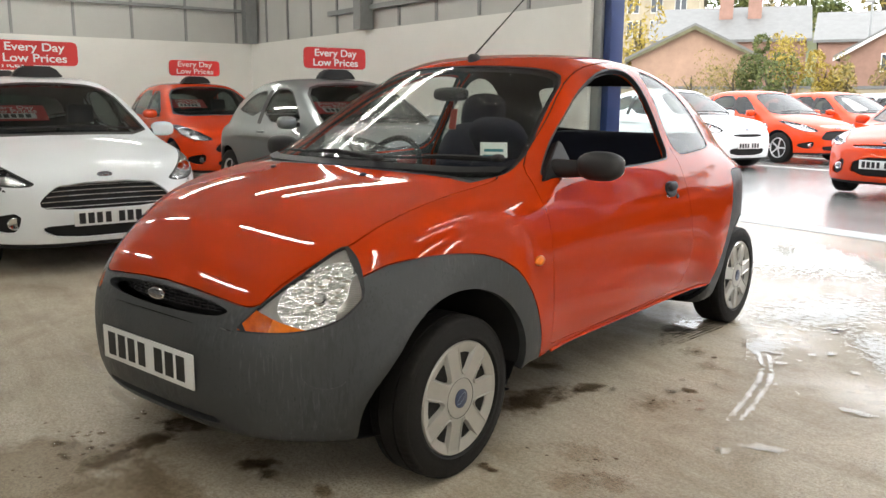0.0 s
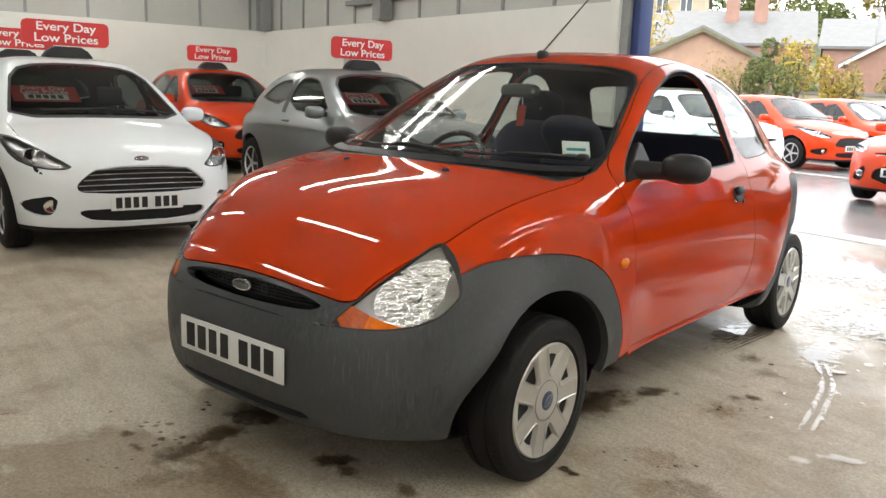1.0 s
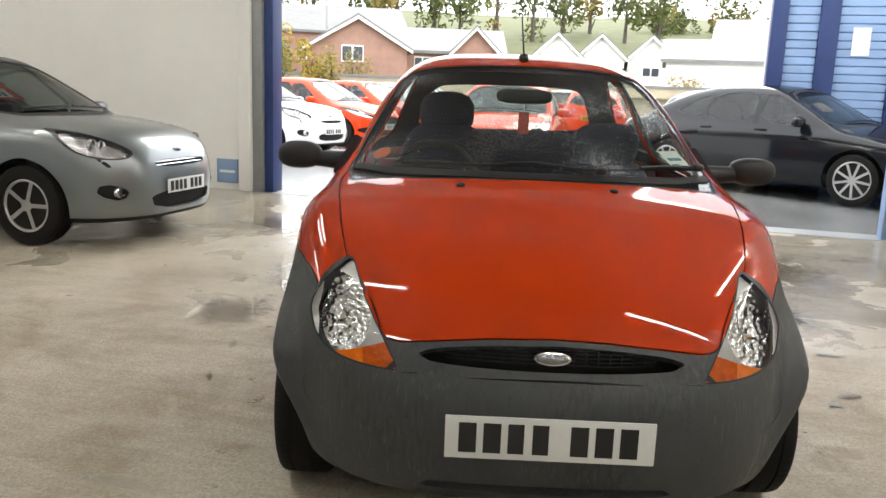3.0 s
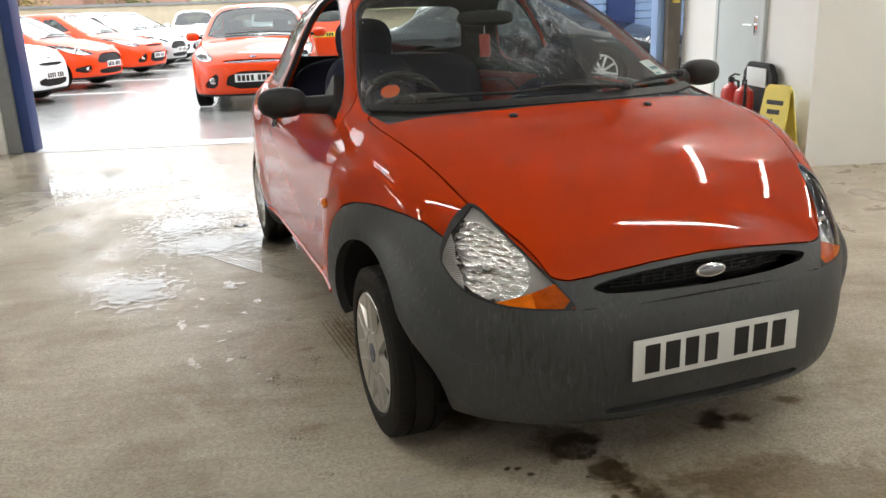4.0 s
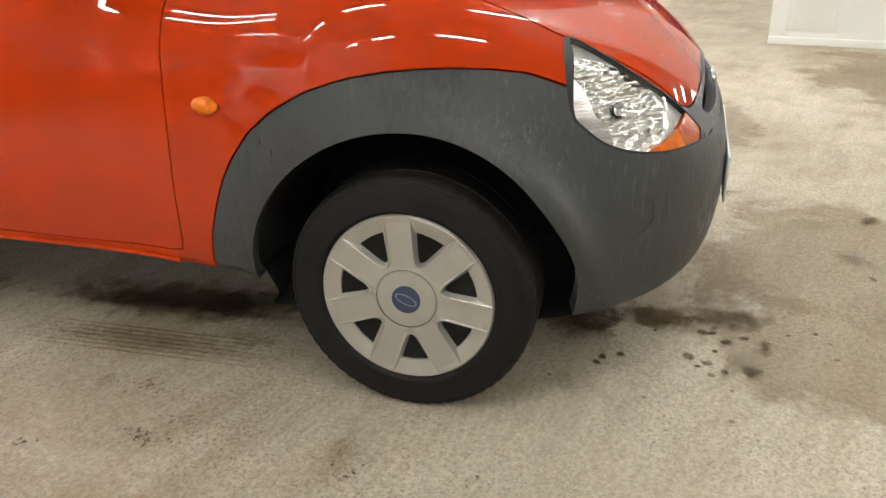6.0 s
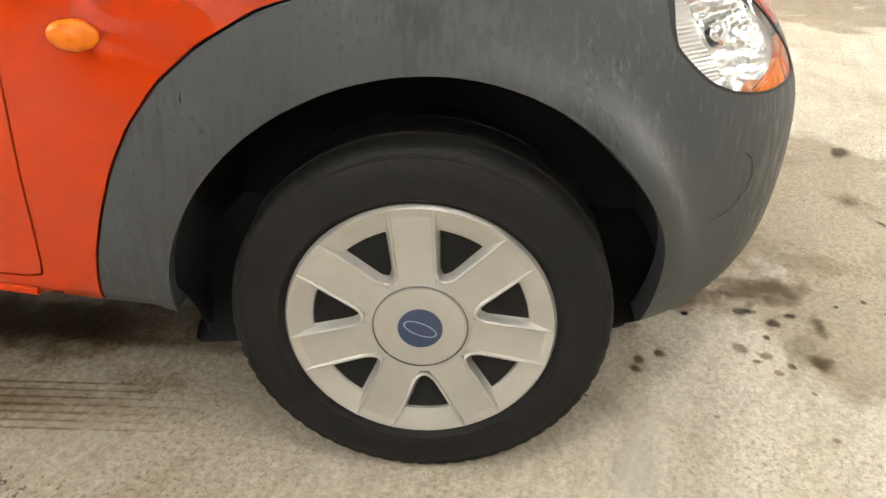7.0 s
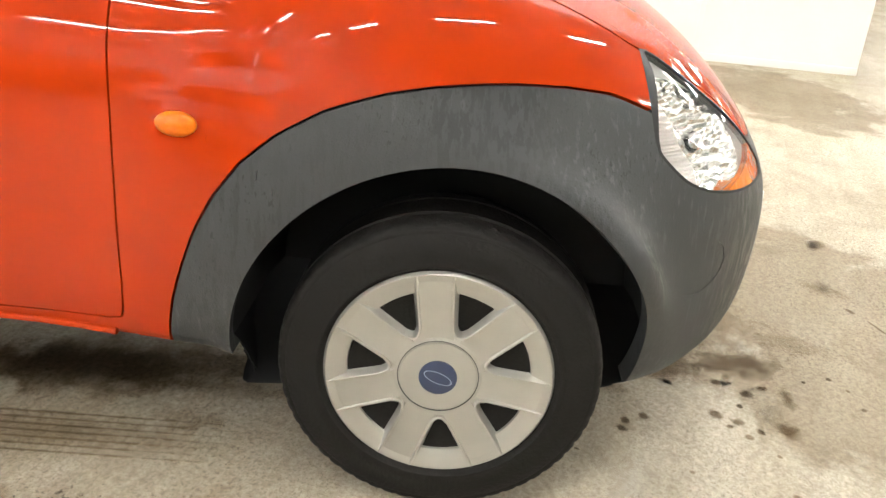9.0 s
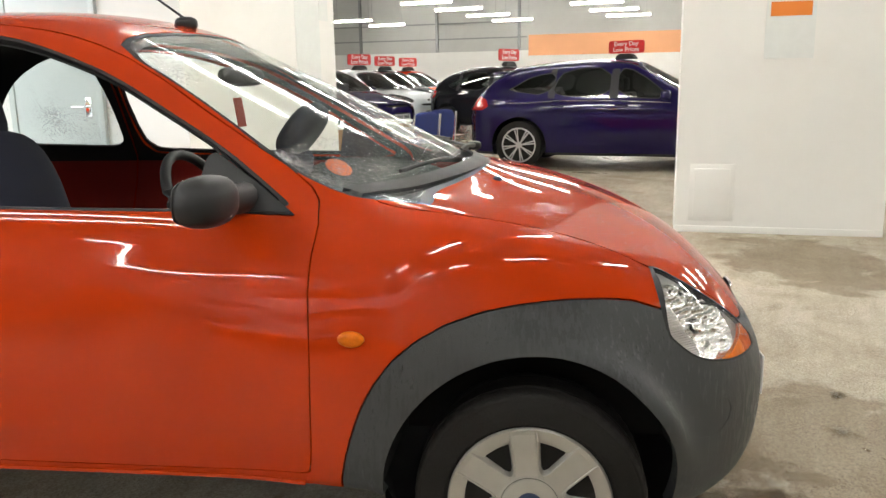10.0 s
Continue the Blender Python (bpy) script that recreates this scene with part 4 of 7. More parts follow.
def build_small():
    car = thing("hatchback_car", "small wet red three-door hatchback with grey plastic bumpers, windows down", "car")
    field = small_field()
    v, f = surface_net(field, (-0.9475, -0.72, 0.1), (0.9475, 3.05, 1.5), 1.895 / 84)
    skin = Skin(v, f)
    faces = skin.f
    # the underside and the wheel openings
    under, faces = skin.cut(faces, lambda V: np.where(grad(field, V)[:, 2] < -0.8 * np.linalg.norm(grad(field, V), axis=1), V[:, 2] - 0.24, 0.1))
    arches = lambda V: np.where(np.abs(V[:, 0]) > 0.45, np.minimum(np.hypot(V[:, 1] - 0.003, V[:, 2] - 0.285) - 0.336, np.hypot(V[:, 1] - 2.448, V[:, 2] - 0.28) - 0.325), 0.3)
    hole, faces = skin.cut(faces, arches)
    part_faces = {}

    def take(name, g, gap=0.0, seal=None):
        nonlocal faces
        if seal:
            ring, rest = skin.cut(faces, lambda V: g(V) - seal[1])
            inner, band = skin.cut(ring, lambda V: g(V) + (seal[0](V) if callable(seal[0]) else seal[0]))
            part_faces[name + "_seal"] = band
            part_faces[name] = inner
            faces = rest
            return
        inner, rest = skin.cut(faces, lambda V: g(V) + gap)
        part_faces[name] = inner
        if gap:
            lost, rest = skin.cut(rest, lambda V: g(V) - gap)
        faces = rest

    # glass
    so = outline(rounded([(0.0, 0.962), (0.25, 0.955), (0.5, 0.94), (0.664, 0.922), (0.626, 1.03), (0.566, 1.17), (0.504, 1.298), (0.41, 1.334), (0.2, 1.349), (0.0, 1.353), (-0.2, 1.349), (-0.41, 1.334), (-0.504, 1.298), (-0.566, 1.17), (-0.626, 1.03), (-0.664, 0.922), (-0.5, 0.94), (-0.25, 0.955)], 1))
    take("windscreen", lambda V: np.where((V[:, 1] < 1.1) & (V[:, 2] > 0.9), so(V[:, 0], V[:, 2]), 0.3), seal=(0.004, 0.001))
    window = side_outline([(0.53, 0.926), (1.0, 0.93), (1.45, 0.94), (1.575, 0.95), (1.603, 1.08), (1.608, 1.25), (1.585, 1.335), (1.45, 1.346), (1.30, 1.327), (1.17, 1.29), (1.01, 1.23), (0.855, 1.142), (0.73, 1.068), (0.60, 0.975)], 1)
    for s, n in ((1, "l"), (-1, "r")):
        take("door_glass_" + n, sided(window, s), seal=(0.005, 0.002))
    quarter = side_outline([(1.665, 0.957), (1.85, 0.96), (2.10, 0.97), (2.185, 0.985), (2.165, 1.06), (2.10, 1.16), (2.0, 1.252), (1.85, 1.322), (1.70, 1.345), (1.675, 1.22), (1.66, 1.07)], 1)
    for s, n in ((1, "l"), (-1, "r")):
        take("quarter_" + n, sided(quarter, s), seal=(0.004, 0.002))
    ro = outline(rounded([(-0.56, 1.0), (0.56, 1.0), (0.53, 1.1), (0.44, 1.28), (0.3, 1.305), (-0.3, 1.305), (-0.44, 1.28), (-0.53, 1.1)], 2))
    take("rear_glass", lambda V: np.where(V[:, 1] > 2.1, ro(V[:, 0], V[:, 2]), 0.3), seal=(0.012, 0.004))
    # lamps
    lamp_o = front_outline([(0.549, 0.79), (0.60, 0.785), (0.655, 0.765), (0.70, 0.735), (0.73, 0.70), (0.74, 0.655), (0.725, 0.61), (0.69, 0.574), (0.645, 0.553), (0.585, 0.545), (0.53, 0.54), (0.45, 0.5375), (0.395, 0.538), (0.379, 0.5405), (0.386, 0.549), (0.43, 0.612), (0.49, 0.692)], 0, 0.0)
    lamp = lambda V: smax(lamp_o(V), (V[:, 1] + 0.266 + 0.25 * np.maximum(0.775 - V[:, 2], 0) + 0.5 * np.maximum(0.63 - V[:, 2], 0)) * 0.8, np.interp(V[:, 2], [0.62, 0.74], [0.09, 0.012]))
    amber = front_outline([(0.36, 0.5), (0.6, 0.5), (0.592, 0.542), (0.505, 0.571), (0.418, 0.602), (0.36, 0.6)], 0, 0.0)
    amber_in = front_outline([(0.3, 0.48), (0.475, 0.48), (0.488, 0.62), (0.3, 0.62)], 0, 0.0)
    # the black surround is broad along the upper outer edge, thin elsewhere
    rim_w = lambda V: 0.004 + 0.009 * np.clip((V[:, 2] - 0.64) / 0.08, 0, 1) * np.clip((np.abs(V[:, 0]) - 0.545) / 0.03, 0, 1)
    bowl = lambda V: np.hypot((np.abs(V[:, 0]) - 0.60) / 0.128, (V[:, 2] - 0.642) / 0.098) - 1.0
    for s, n in ((1, "l"), (-1, "r")):
        take("lamp_" + n, sided(lamp, s), seal=(rim_w, 0.0))
        part_faces["amber_" + n], part_faces["lamp_" + n] = skin.cut(part_faces["lamp_" + n], amber)
        part_faces["ribs_" + n], part_faces["clear_" + n] = skin.cut(part_faces["lamp_" + n], lambda V: -np.minimum(lamp(V) + 0.03, np.abs(V[:, 0]) - 0.62))
        part_faces["bowl_" + n], part_faces["bezel_" + n] = skin.cut(part_faces["lamp_" + n], bowl)
        part_faces["amber_in_" + n], part_faces["amber_" + n] = skin.cut(part_faces["amber_" + n], amber_in)
    # front bumper, with its arch lips
    bump_o = outline([(-0.9, 0.0), (0.31, 0.0), (0.335, 0.274), (0.429, 0.29), (0.431, 0.32), (0.418, 0.38), (0.4, 0.44), (0.376, 0.505), (0.348, 0.557), (0.306, 0.612), (0.255, 0.655), (0.19, 0.692), (0.11, 0.718), (0.04, 0.73), (-0.025, 0.735), (-0.09, 0.735), (-0.155, 0.73), (-0.22, 0.719), (-0.29, 0.69), (-0.33, 0.66), (-0.9, 0.66)])

    def bumper(V):
        a = bump_o(V[:, 1], V[:, 2])
        b = np.where(V[:, 1] < 0.0, V[:, 2] - np.interp(np.abs(V[:, 0]), [0, 0.15, 0.3, 0.38, 0.41, 0.6], [0.632, 0.627, 0.614, 0.604, 0.604, 0.70]), 0.3)
        return np.maximum(a, np.where(np.abs(V[:, 0]) < 0.6, b, -1))
    take("front_bumper", bumper, gap=0.002)
    grille = front_outline([(0.0, 0.618), (0.15, 0.613), (0.28, 0.602), (0.335, 0.588), (0.345, 0.578), (0.30, 0.568), (0.15, 0.562), (0.0, 0.56), (-0.3, 0.56), (-0.3, 0.618)], 1, 0.0)
    hole, part_faces["front_bumper"] = skin.cut(part_faces["front_bumper"], grille)
    groove = lambda V: np.where((V[:, 1] < -0.3) & (np.abs(V[:, 0]) < 0.40), np.abs(V[:, 2] - 0.541 + 0.02 * V[:, 0] ** 2) - 0.0022, 0.3)
    hole, part_faces["front_bumper"] = skin.cut(part_faces["front_bumper"], groove)
    blank = lambda V: np.where(V[:, 1] < 0.0, np.hypot(np.abs(V[:, 0]) - 0.615, V[:, 2] - 0.425) - 0.05, 0.3)
    for s, n in ((1, "l"), (-1, "r")):
        part_faces["blank_" + n], part_faces["front_bumper"] = skin.cut(part_faces["front_bumper"], sided(blank, s))
    intake = front_outline([(0.0, 0.262), (0.3, 0.262), (0.335, 0.25), (0.3, 0.235), (0.0, 0.232), (-0.2, 0.232), (-0.2, 0.262)], 1, -0.3)
    hole, part_faces["front_bumper"] = skin.cut(part_faces["front_bumper"], intake)
    # rear bumper sweeps up behind the wheel
    rear_o = outline(rounded([(1.97, 0.0), (1.985, 0.30), (2.05, 0.40), (2.13, 0.50), (2.19, 0.62), (2.235, 0.78), (2.27, 0.845), (2.36, 0.86), (2.6, 0.83), (3.2, 0.80), (3.2, 0.0)], 1))
    take("rear_bumper", lambda V: rear_o(V[:, 1], V[:, 2]), gap=0.002)
    # bonnet and doors
    bo = outline(rounded([(-0.41, -0.575), (-0.30, -0.72), (0.30, -0.72), (0.41, -0.575), (0.435, -0.49), (0.50, -0.37), (0.557, -0.28), (0.592, -0.15), (0.63, 0.03), (0.662, 0.27), (0.655, 0.37), (0.60, 0.375), (0.4, 0.25), (0.2, 0.18), (0, 0.155), (-0.2, 0.18), (-0.4, 0.25), (-0.60, 0.375), (-0.655, 0.37), (-0.662, 0.27), (-0.63, 0.03), (-0.592, -0.15), (-0.557, -0.28), (-0.50, -0.37), (-0.435, -0.49)], 1))
    take("bonnet", lambda V: np.where(V[:, 2] > 0.55, bo(V[:, 0], V[:, 1]), 0.3), gap=0.0025)
    door = side_outline([(0.497, 0.345), (0.49, 0.62), (0.492, 0.80), (0.472, 0.93), (0.515, 0.985), (0.715, 1.105), (0.95, 1.255), (1.11, 1.32), (1.26, 1.352), (1.49, 1.376), (1.61, 1.372), (1.637, 1.33), (1.632, 1.15), (1.632, 0.95), (1.672, 0.80), (1.715, 0.65), (1.735, 0.52), (1.70, 0.42), (1.63, 0.35), (1.5, 0.325), (0.52, 0.325)], 1)
    for s, n in ((1, "l"), (-1, "r")):
        take("door_" + n, sided(door, s), gap=0.0015)
    sill = lambda V: np.where((V[:, 1] > 0.3) & (V[:, 1] < 2.1) & (np.abs(V[:, 0]) > 0.4), V[:, 2] - 0.296, 0.3)
    for s, n in ((1, "l"), (-1, "r")):
        take("sill_" + n, sided(sill, s), gap=0.0015)
    wing = lambda V: np.where(V[:, 2] < 1.2, np.maximum(V[:, 1] - 0.497, (V[:, 2] - 0.96)), 0.3)
    for s, n in ((1, "l"), (-1, "r")):
        take("wing_" + n, sided(wing, s), gap=0.0)

    P = part_faces
    skin.panel("body_shell", faces, field, RED, car, "red roof, pillars and rear quarters")
    skin.panel("bonnet", P["bonnet"], field, RED, car, "wet red bonnet")
    skin.panel("front_bumper", P["front_bumper"], field, TRIM, car, "unpainted grey plastic bumper with wet streaks", skirt=0.03)
    skin.panel("rear_bumper", P["rear_bumper"], field, TRIM, car, "unpainted grey plastic bumper", skirt=0.03)
    for n in "lr":
        skin.panel("fog_lamp_blank", P["blank_" + n], field, TRIM, car, "round grey fog lamp blank", skirt=0.004, sink=0.0015)
        # black set-in sill: shade under the doors is put into its colour
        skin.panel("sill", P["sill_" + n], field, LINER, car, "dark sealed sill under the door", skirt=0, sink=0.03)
        lip = []
        for yy in np.linspace(0.52, 1.95, 24):
            q, qn = on_skin(field, 0.78 if n == "l" else -0.78, float(yy), 0.306)
            lip.append(q + 0.002 * qn)
        part("sill_flange", tube(lip, 0.006, 8), RED, car, "red flange along the foot of the body")
    skin.panel("floor_pan", under, field, LINER, car, "dark underside", skirt=0)
    ws = skin.panel("windscreen", P["windscreen"], field, WETGLASS, car, "wet laminated windscreen", skirt=0, sink=0.004)
    skin.panel("windscreen_seal", P["windscreen_seal"], field, BLACK, ws, skirt=0.008, sink=0.002)
    rg = skin.panel("rear_window", P["rear_glass"], field, WETGLASS, car, skirt=0, sink=0.003)
    skin.panel("window_seal", P["rear_glass_seal"], field, BLACK, rg, skirt=0.008, sink=0.001)
    doors = {}
    for s, n in ((1, "l"), (-1, "r")):
        skin.panel("front_wing", P["wing_" + n], field, RED, car)
        d = skin.panel("door", P["door_" + n], field, RED, car, "red door, window wound down", skirt=0.03)
        doors[n] = d
        skin.panel("window_seal", P["door_glass_" + n + "_seal"], field, BLACK, d, skirt=0.02, sink=0.001)
        q = skin.panel("quarter_window", P["quarter_" + n], field, WETGLASS, car, skirt=0, sink=0.003)
        skin.panel("window_seal", P["quarter_" + n + "_seal"], field, BLACK, q, skirt=0.006, sink=0.001)
        h = skin.panel("headlamp", P["clear_" + n], field, LAMPLENS, car, "clear ribbed lens over bright reflector", skirt=0.004, sink=0.002)
        skin.panel("lamp_surround", P["lamp_" + n + "_seal"], field, BLACK, h, "black plastic lamp surround", skirt=0.03)
        skin.panel("reflector", P["bowl_" + n], field, REFLECT, h, "bright fluted lamp reflector", skirt=0, sink=0.012, offset=lambda Q: -0.04 * np.clip(-bowl(Q), 0, 0.6), own=True)
        skin.panel("bezel", P["bezel_" + n], field, BEZEL, h, "dull silver lamp bezel", skirt=0, sink=0.012)
        px, pn = on_skin(field, s * 0.585, -0.42, 0.655)
        part("bulb_cap", lathe([(0.02, -0.03), (0.019, 0.004), (0.014, 0.011), (0.001, 0.013)], 20, "Z"), CHROME, h, "bulb shield", m=face_pose(px - 0.032 * pn, pn))
        skin.panel("lens_ribs", P["ribs_" + n], field, RIBLENS, h, "band of fine ribs on the lens", skirt=0, sink=0.002)
        skin.panel("indicator_lens", P["amber_" + n], field, AMBER, h, "bright amber part of the corner lens", skirt=0.01, sink=0.002)
        skin.panel("indicator_lens", P["amber_in_" + n], field, AMBERDARK, h, "deep amber tip of the corner lens", skirt=0.01, sink=0.002)
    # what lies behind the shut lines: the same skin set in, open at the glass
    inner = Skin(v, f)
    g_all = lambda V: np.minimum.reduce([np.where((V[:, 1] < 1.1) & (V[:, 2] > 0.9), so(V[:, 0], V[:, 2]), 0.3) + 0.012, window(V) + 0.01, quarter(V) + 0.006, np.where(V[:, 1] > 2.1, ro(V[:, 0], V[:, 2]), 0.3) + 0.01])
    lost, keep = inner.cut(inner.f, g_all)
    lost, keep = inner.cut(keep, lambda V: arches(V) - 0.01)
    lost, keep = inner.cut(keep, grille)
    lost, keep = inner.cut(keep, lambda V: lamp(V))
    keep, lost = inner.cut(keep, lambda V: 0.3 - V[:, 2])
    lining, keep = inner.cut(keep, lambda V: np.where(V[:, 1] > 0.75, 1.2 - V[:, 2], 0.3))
    # added black sheet so that the bumper's grooves and gaps read dark
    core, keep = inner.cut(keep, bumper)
    inner.panel("bumper_backing", core, field, LINER, car, "dark space behind the bumper", skirt=0.0, sink=0.016)
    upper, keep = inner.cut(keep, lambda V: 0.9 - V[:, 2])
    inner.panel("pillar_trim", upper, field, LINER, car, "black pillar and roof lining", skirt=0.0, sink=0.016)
    inner.panel("inner_shell", keep, field, SHADEDRED, car, "red inner panels, cabin shade in their colour", skirt=0.0, sink=0.016)
    inner.panel("headlining", lining, field, DASH, car, "dark grey headlining", skirt=0.0, sink=0.018)
    return car, field, doors


def disc(rx, ry, depth, n=28, dome=0.0):
    bm = bmesh.new()
    rings = [(1.0, 0.0), (1.0, depth * 0.6), (0.92, depth), (0.6, depth + dome * 0.6), (0.25, depth + dome * 0.95)]
    vs = [[bm.verts.new((rx * s * math.cos(2 * math.pi * k / n), ry * s * math.sin(2 * math.pi * k / n), h)) for k in range(n)] for s, h in rings]
    for a, b in zip(vs, vs[1:]):
        for k in range(n):
            bm.faces.new((a[k], a[(k + 1) % n], b[(k + 1) % n], b[k]))
    bm.faces.new(vs[-1])
    return bm


def blob(rx, ry, rz, m=None, power=0.75, seg=20):
    """A rounded box."""
    bm = bmesh.new()
    bmesh.ops.create_uvsphere(bm, u_segments=seg, v_segments=seg // 2 + 4, radius=1)
    for v in bm.verts:
        c = v.co
        c.x, c.y, c.z = (math.copysign(abs(q) ** power, q) for q in c)
        c.x, c.y, c.z = c.x * rx, c.y * ry, c.z * rz
    if m is not None:
        bm.transform(m)
    return bm


small_car, small_f, small_doors = build_small()
for wy in (0.0, 2.448):
    for s in (1, -1):
        build_wheel(small_car, s * 0.697, wy + (0.006 if wy == 0.0 else 0.0), 0.265, s, r=0.265, rim=0.184, turn=radians({(0.0, -1): -5, (0.0, 1): 14, (2.448, 1): 25, (2.448, -1): 40}[(wy, s)]), label="worn black tyre")
        arc = bmesh.new()
        ring = []
        for k in range(25):
            a = radians(2 + k * 176 / 24)
            py, pz = wy + 0.344 * math.cos(a), 0.283 + 0.344 * math.sin(a)
            xs = np.linspace(0.5, 0.85, 71)
            inside = small_f(xs, np.full(71, py), np.full(71, pz)) < -0.012
            edge = float(xs[inside].max()) if inside.any() else 0.5
            ring.append([arc.verts.new((s * x, wy + r * math.cos(a), 0.283 + r * math.sin(a))) for x, r in ((0.42, 0.1), (0.44, 0.335), (0.5, 0.344), (edge, 0.344))])
        for a, b in zip(ring, ring[1:]):
            for i in range(3):
                arc.faces.new((a[i], a[i + 1], b[i + 1], b[i]))
        part("wheel_arch_liner", arc, LINER, small_car)
plate_bars(small_car, pose(0, -0.624, 0.398))

# grille with its mesh and badge
gb = bmesh.new()
for i in range(23):
    x = -0.33 + i * 0.03
    t = 0.026 * (1 - (abs(x) / 0.37) ** 2.2)
    merge(gb, box_bm(x - 0.002, x + 0.002, 0.0, 0.006, -t, t))
for j in range(-2, 3):
    half = 0.36 * (1 - abs(j) * 0.13)
    for k in range(12):
        x = -half + k * half / 6
        merge(gb, box_bm(x, x + half / 6, 0.0, 0.006, j * 0.0105 - 0.002, j * 0.0105 + 0.002))
for v in gb.verts:
    v.co.y += 0.5 * abs(v.co.x) ** 2.2
part("grille", gb, BLACK, small_car, "black mesh grille", smooth=False, m=pose(0, -0.55, 0.588))
bk = bmesh.new()
pts = [bk.verts.new((x, -0.515 + 0.55 * abs(x) ** 2.2, z)) for z in (0.535, 0.628) for x in np.linspace(-0.42, 0.42, 15)]
for i in range(14):
    bk.faces.new((pts[i], pts[i + 1], pts[i + 16], pts[i + 15]))
part("grille_backing", bk, LINER, small_car)
p, n = Vector((0, -0.574, 0.592)), Vector((0, -1, 0.22))
badge = part("badge", disc(0.046, 0.0185, 0.006, 36, 0.002), CHROME, small_car, "chrome oval badge", m=face_pose(p, n))
part("badge_field", disc(0.041, 0.0145, 0.0085, 36, 0.002), GREYBADGE, badge)
for s in (1, -1):
    # side repeaters
    p, n = on_skin(small_f, s * 0.81, 0.394, 0.66)
    part("side_indicator", disc(0.03, 0.018, 0.006, 24, 0.007), AMBER, small_car, "oval amber side repeater", m=face_pose(p, n))
    # washer jets
    p, n = on_skin(small_f, s * 0.247, 0.104, 0.94)
    part("washer_jet", blob(0.014, 0.011, 0.009), BLACK, small_car, m=face_pose(p, n))
    # handles: a dished cup with a bar, and the lock below
    p, n = on_skin(small_f, s * 0.79, 1.49, 0.818)
    d = small_doors["l" if s > 0 else "r"]
    h = part("door_handle", disc(0.058, 0.036, 0.004, 28, -0.002), BLACK, d, "black door handle cup", m=face_pose(p, n))
    part("handle_lever", blob(0.045, 0.02, 0.014, Matrix.Translation((0, 0.012, 0.012))), BLACK, d, m=face_pose(p, n))
    part("handle_rim", disc(0.05, 0.012, 0.006, 24, 0.002), CHROME, d, m=face_pose(p + Vector((0, 0, -0.026)), n))
    p, n = on_skin(small_f, s * 0.79, 1.555, 0.781)
    part("door_lock", disc(0.012, 0.012, 0.006, 16, 0.001), BLACK, d, m=face_pose(p, n))
    # door mirrors
    base = prism([(0.53, 0.913), (0.775, 0.918), (0.765, 0.96), (0.745, 1.05), (0.725, 1.062), (0.62, 0.985)], -0.02, 0.014, "yz", 0.004)
    mb = part("mirror_base", base, BLACK, d, m=Matrix.Translation((s * 0.712, 0, 0.92)) @ Matrix.Rotation(radians(-24 * s), 4, "Y") @ Matrix.Translation((0, 0, -0.92)))
    bm = tube([(s * 0.70, 0.65, 0.955), (s * 0.76, 0.655, 0.957), (s * 0.82, 0.665, 0.96)], 0.036, 12, 0.03)
    part("mirror_arm", bm, BLACK, d)
    hm = pose(s * 0.88, 0.668, 0.972, 0, 0, 3 * s)
    hous = blob(0.086, 0.056, 0.053, power=0.78)
    for v in hous.verts:
        if v.co.y > 0.035:
            v.co.y = 0.035
    part("mirror_housing", hous, BLACK, d, "black plastic door mirror", m=hm)
    part("mirror_glass", blob(0.078, 0.002, 0.045, power=0.6), CHROME, d, "mirror glass", m=hm @ Matrix.Translation((0, 0.037, 0)))
# wiper arms and blades, cowl
cow = bmesh.new()
row = []
for i in range(33):
    x = -0.64 + i * 0.04
    y0 = 0.157 + 0.6 * abs(x) ** 2.0
    pz, nz = on_skin(small_f, x, y0 - 0.012, 0.97)
    qz, mz = on_skin(small_f, x, y0 + 0.034, 0.98)
    row.append([cow.verts.new(q) for q in (pz - 0.02 * nz, pz + 0.001 * nz, pz + 0.4 * (qz - pz) + 0.003 * nz, qz + 0.002 * mz, qz - 0.01 * mz)])
for a, b in zip(row, row[1:]):
    for i in range(4):
        cow.faces.new((a[i], b[i], b[i + 1], a[i + 1]))
part("cowl", cow, BLACK, small_car, "black plastic scuttle panel")
for x0, y0, pts in ((0.10, 0.17, [(0.22, 0.2), (0.0, 0.215), (-0.2, 0.225), (-0.46, 0.325)]), (0.52, 0.30, [(0.6, 0.43), (0.45, 0.345), (0.28, 0.25), (0.08, 0.198)])):
    line = []
    for x, y in pts:
        p, n = on_skin(small_f, x, y, 1.0)
        line.append(p + 0.022 * n)
    fine = [line[0].lerp(line[1], t) for t in (0, 0.5)] + [line[1].lerp(line[2], t) for t in (0, 0.5)] + [line[2].lerp(line[3], t) for t in (0, 0.5, 1)]
    w = part("wiper", tube(fine[:4], 0.007, 8, 0.005), BLACK, small_car, "black wiper arm")
    part("wiper_pivot", blob(0.022, 0.022, 0.014, Matrix.Translation(line[0])), BLACK, w)
    low = []
    for q in np.linspace(0, 1, 8):
        x = pts[1][0] + (pts[3][0] - pts[1][0]) * (q * 1.3 - 0.3)
        y = np.interp(x, sorted(p[0] for p in pts), [p[1] for p in sorted(pts)])
        p, n = on_skin(small_f, float(x), float(y) + 0.005, 1.0)
        low.append(p + 0.01 * n)
    part("wiper_blade", tube(low, 0.0055, 6), BLACK, w)
# aerial
p, n = on_skin(small_f, 0.0, 1.06, 1.4)
ae = part("aerial", tube([p + 0.02 * n, Vector((0.0, 1.72, 1.87))], 0.004, 8, 0.0018), BLACK, small_car, "thin black roof aerial")
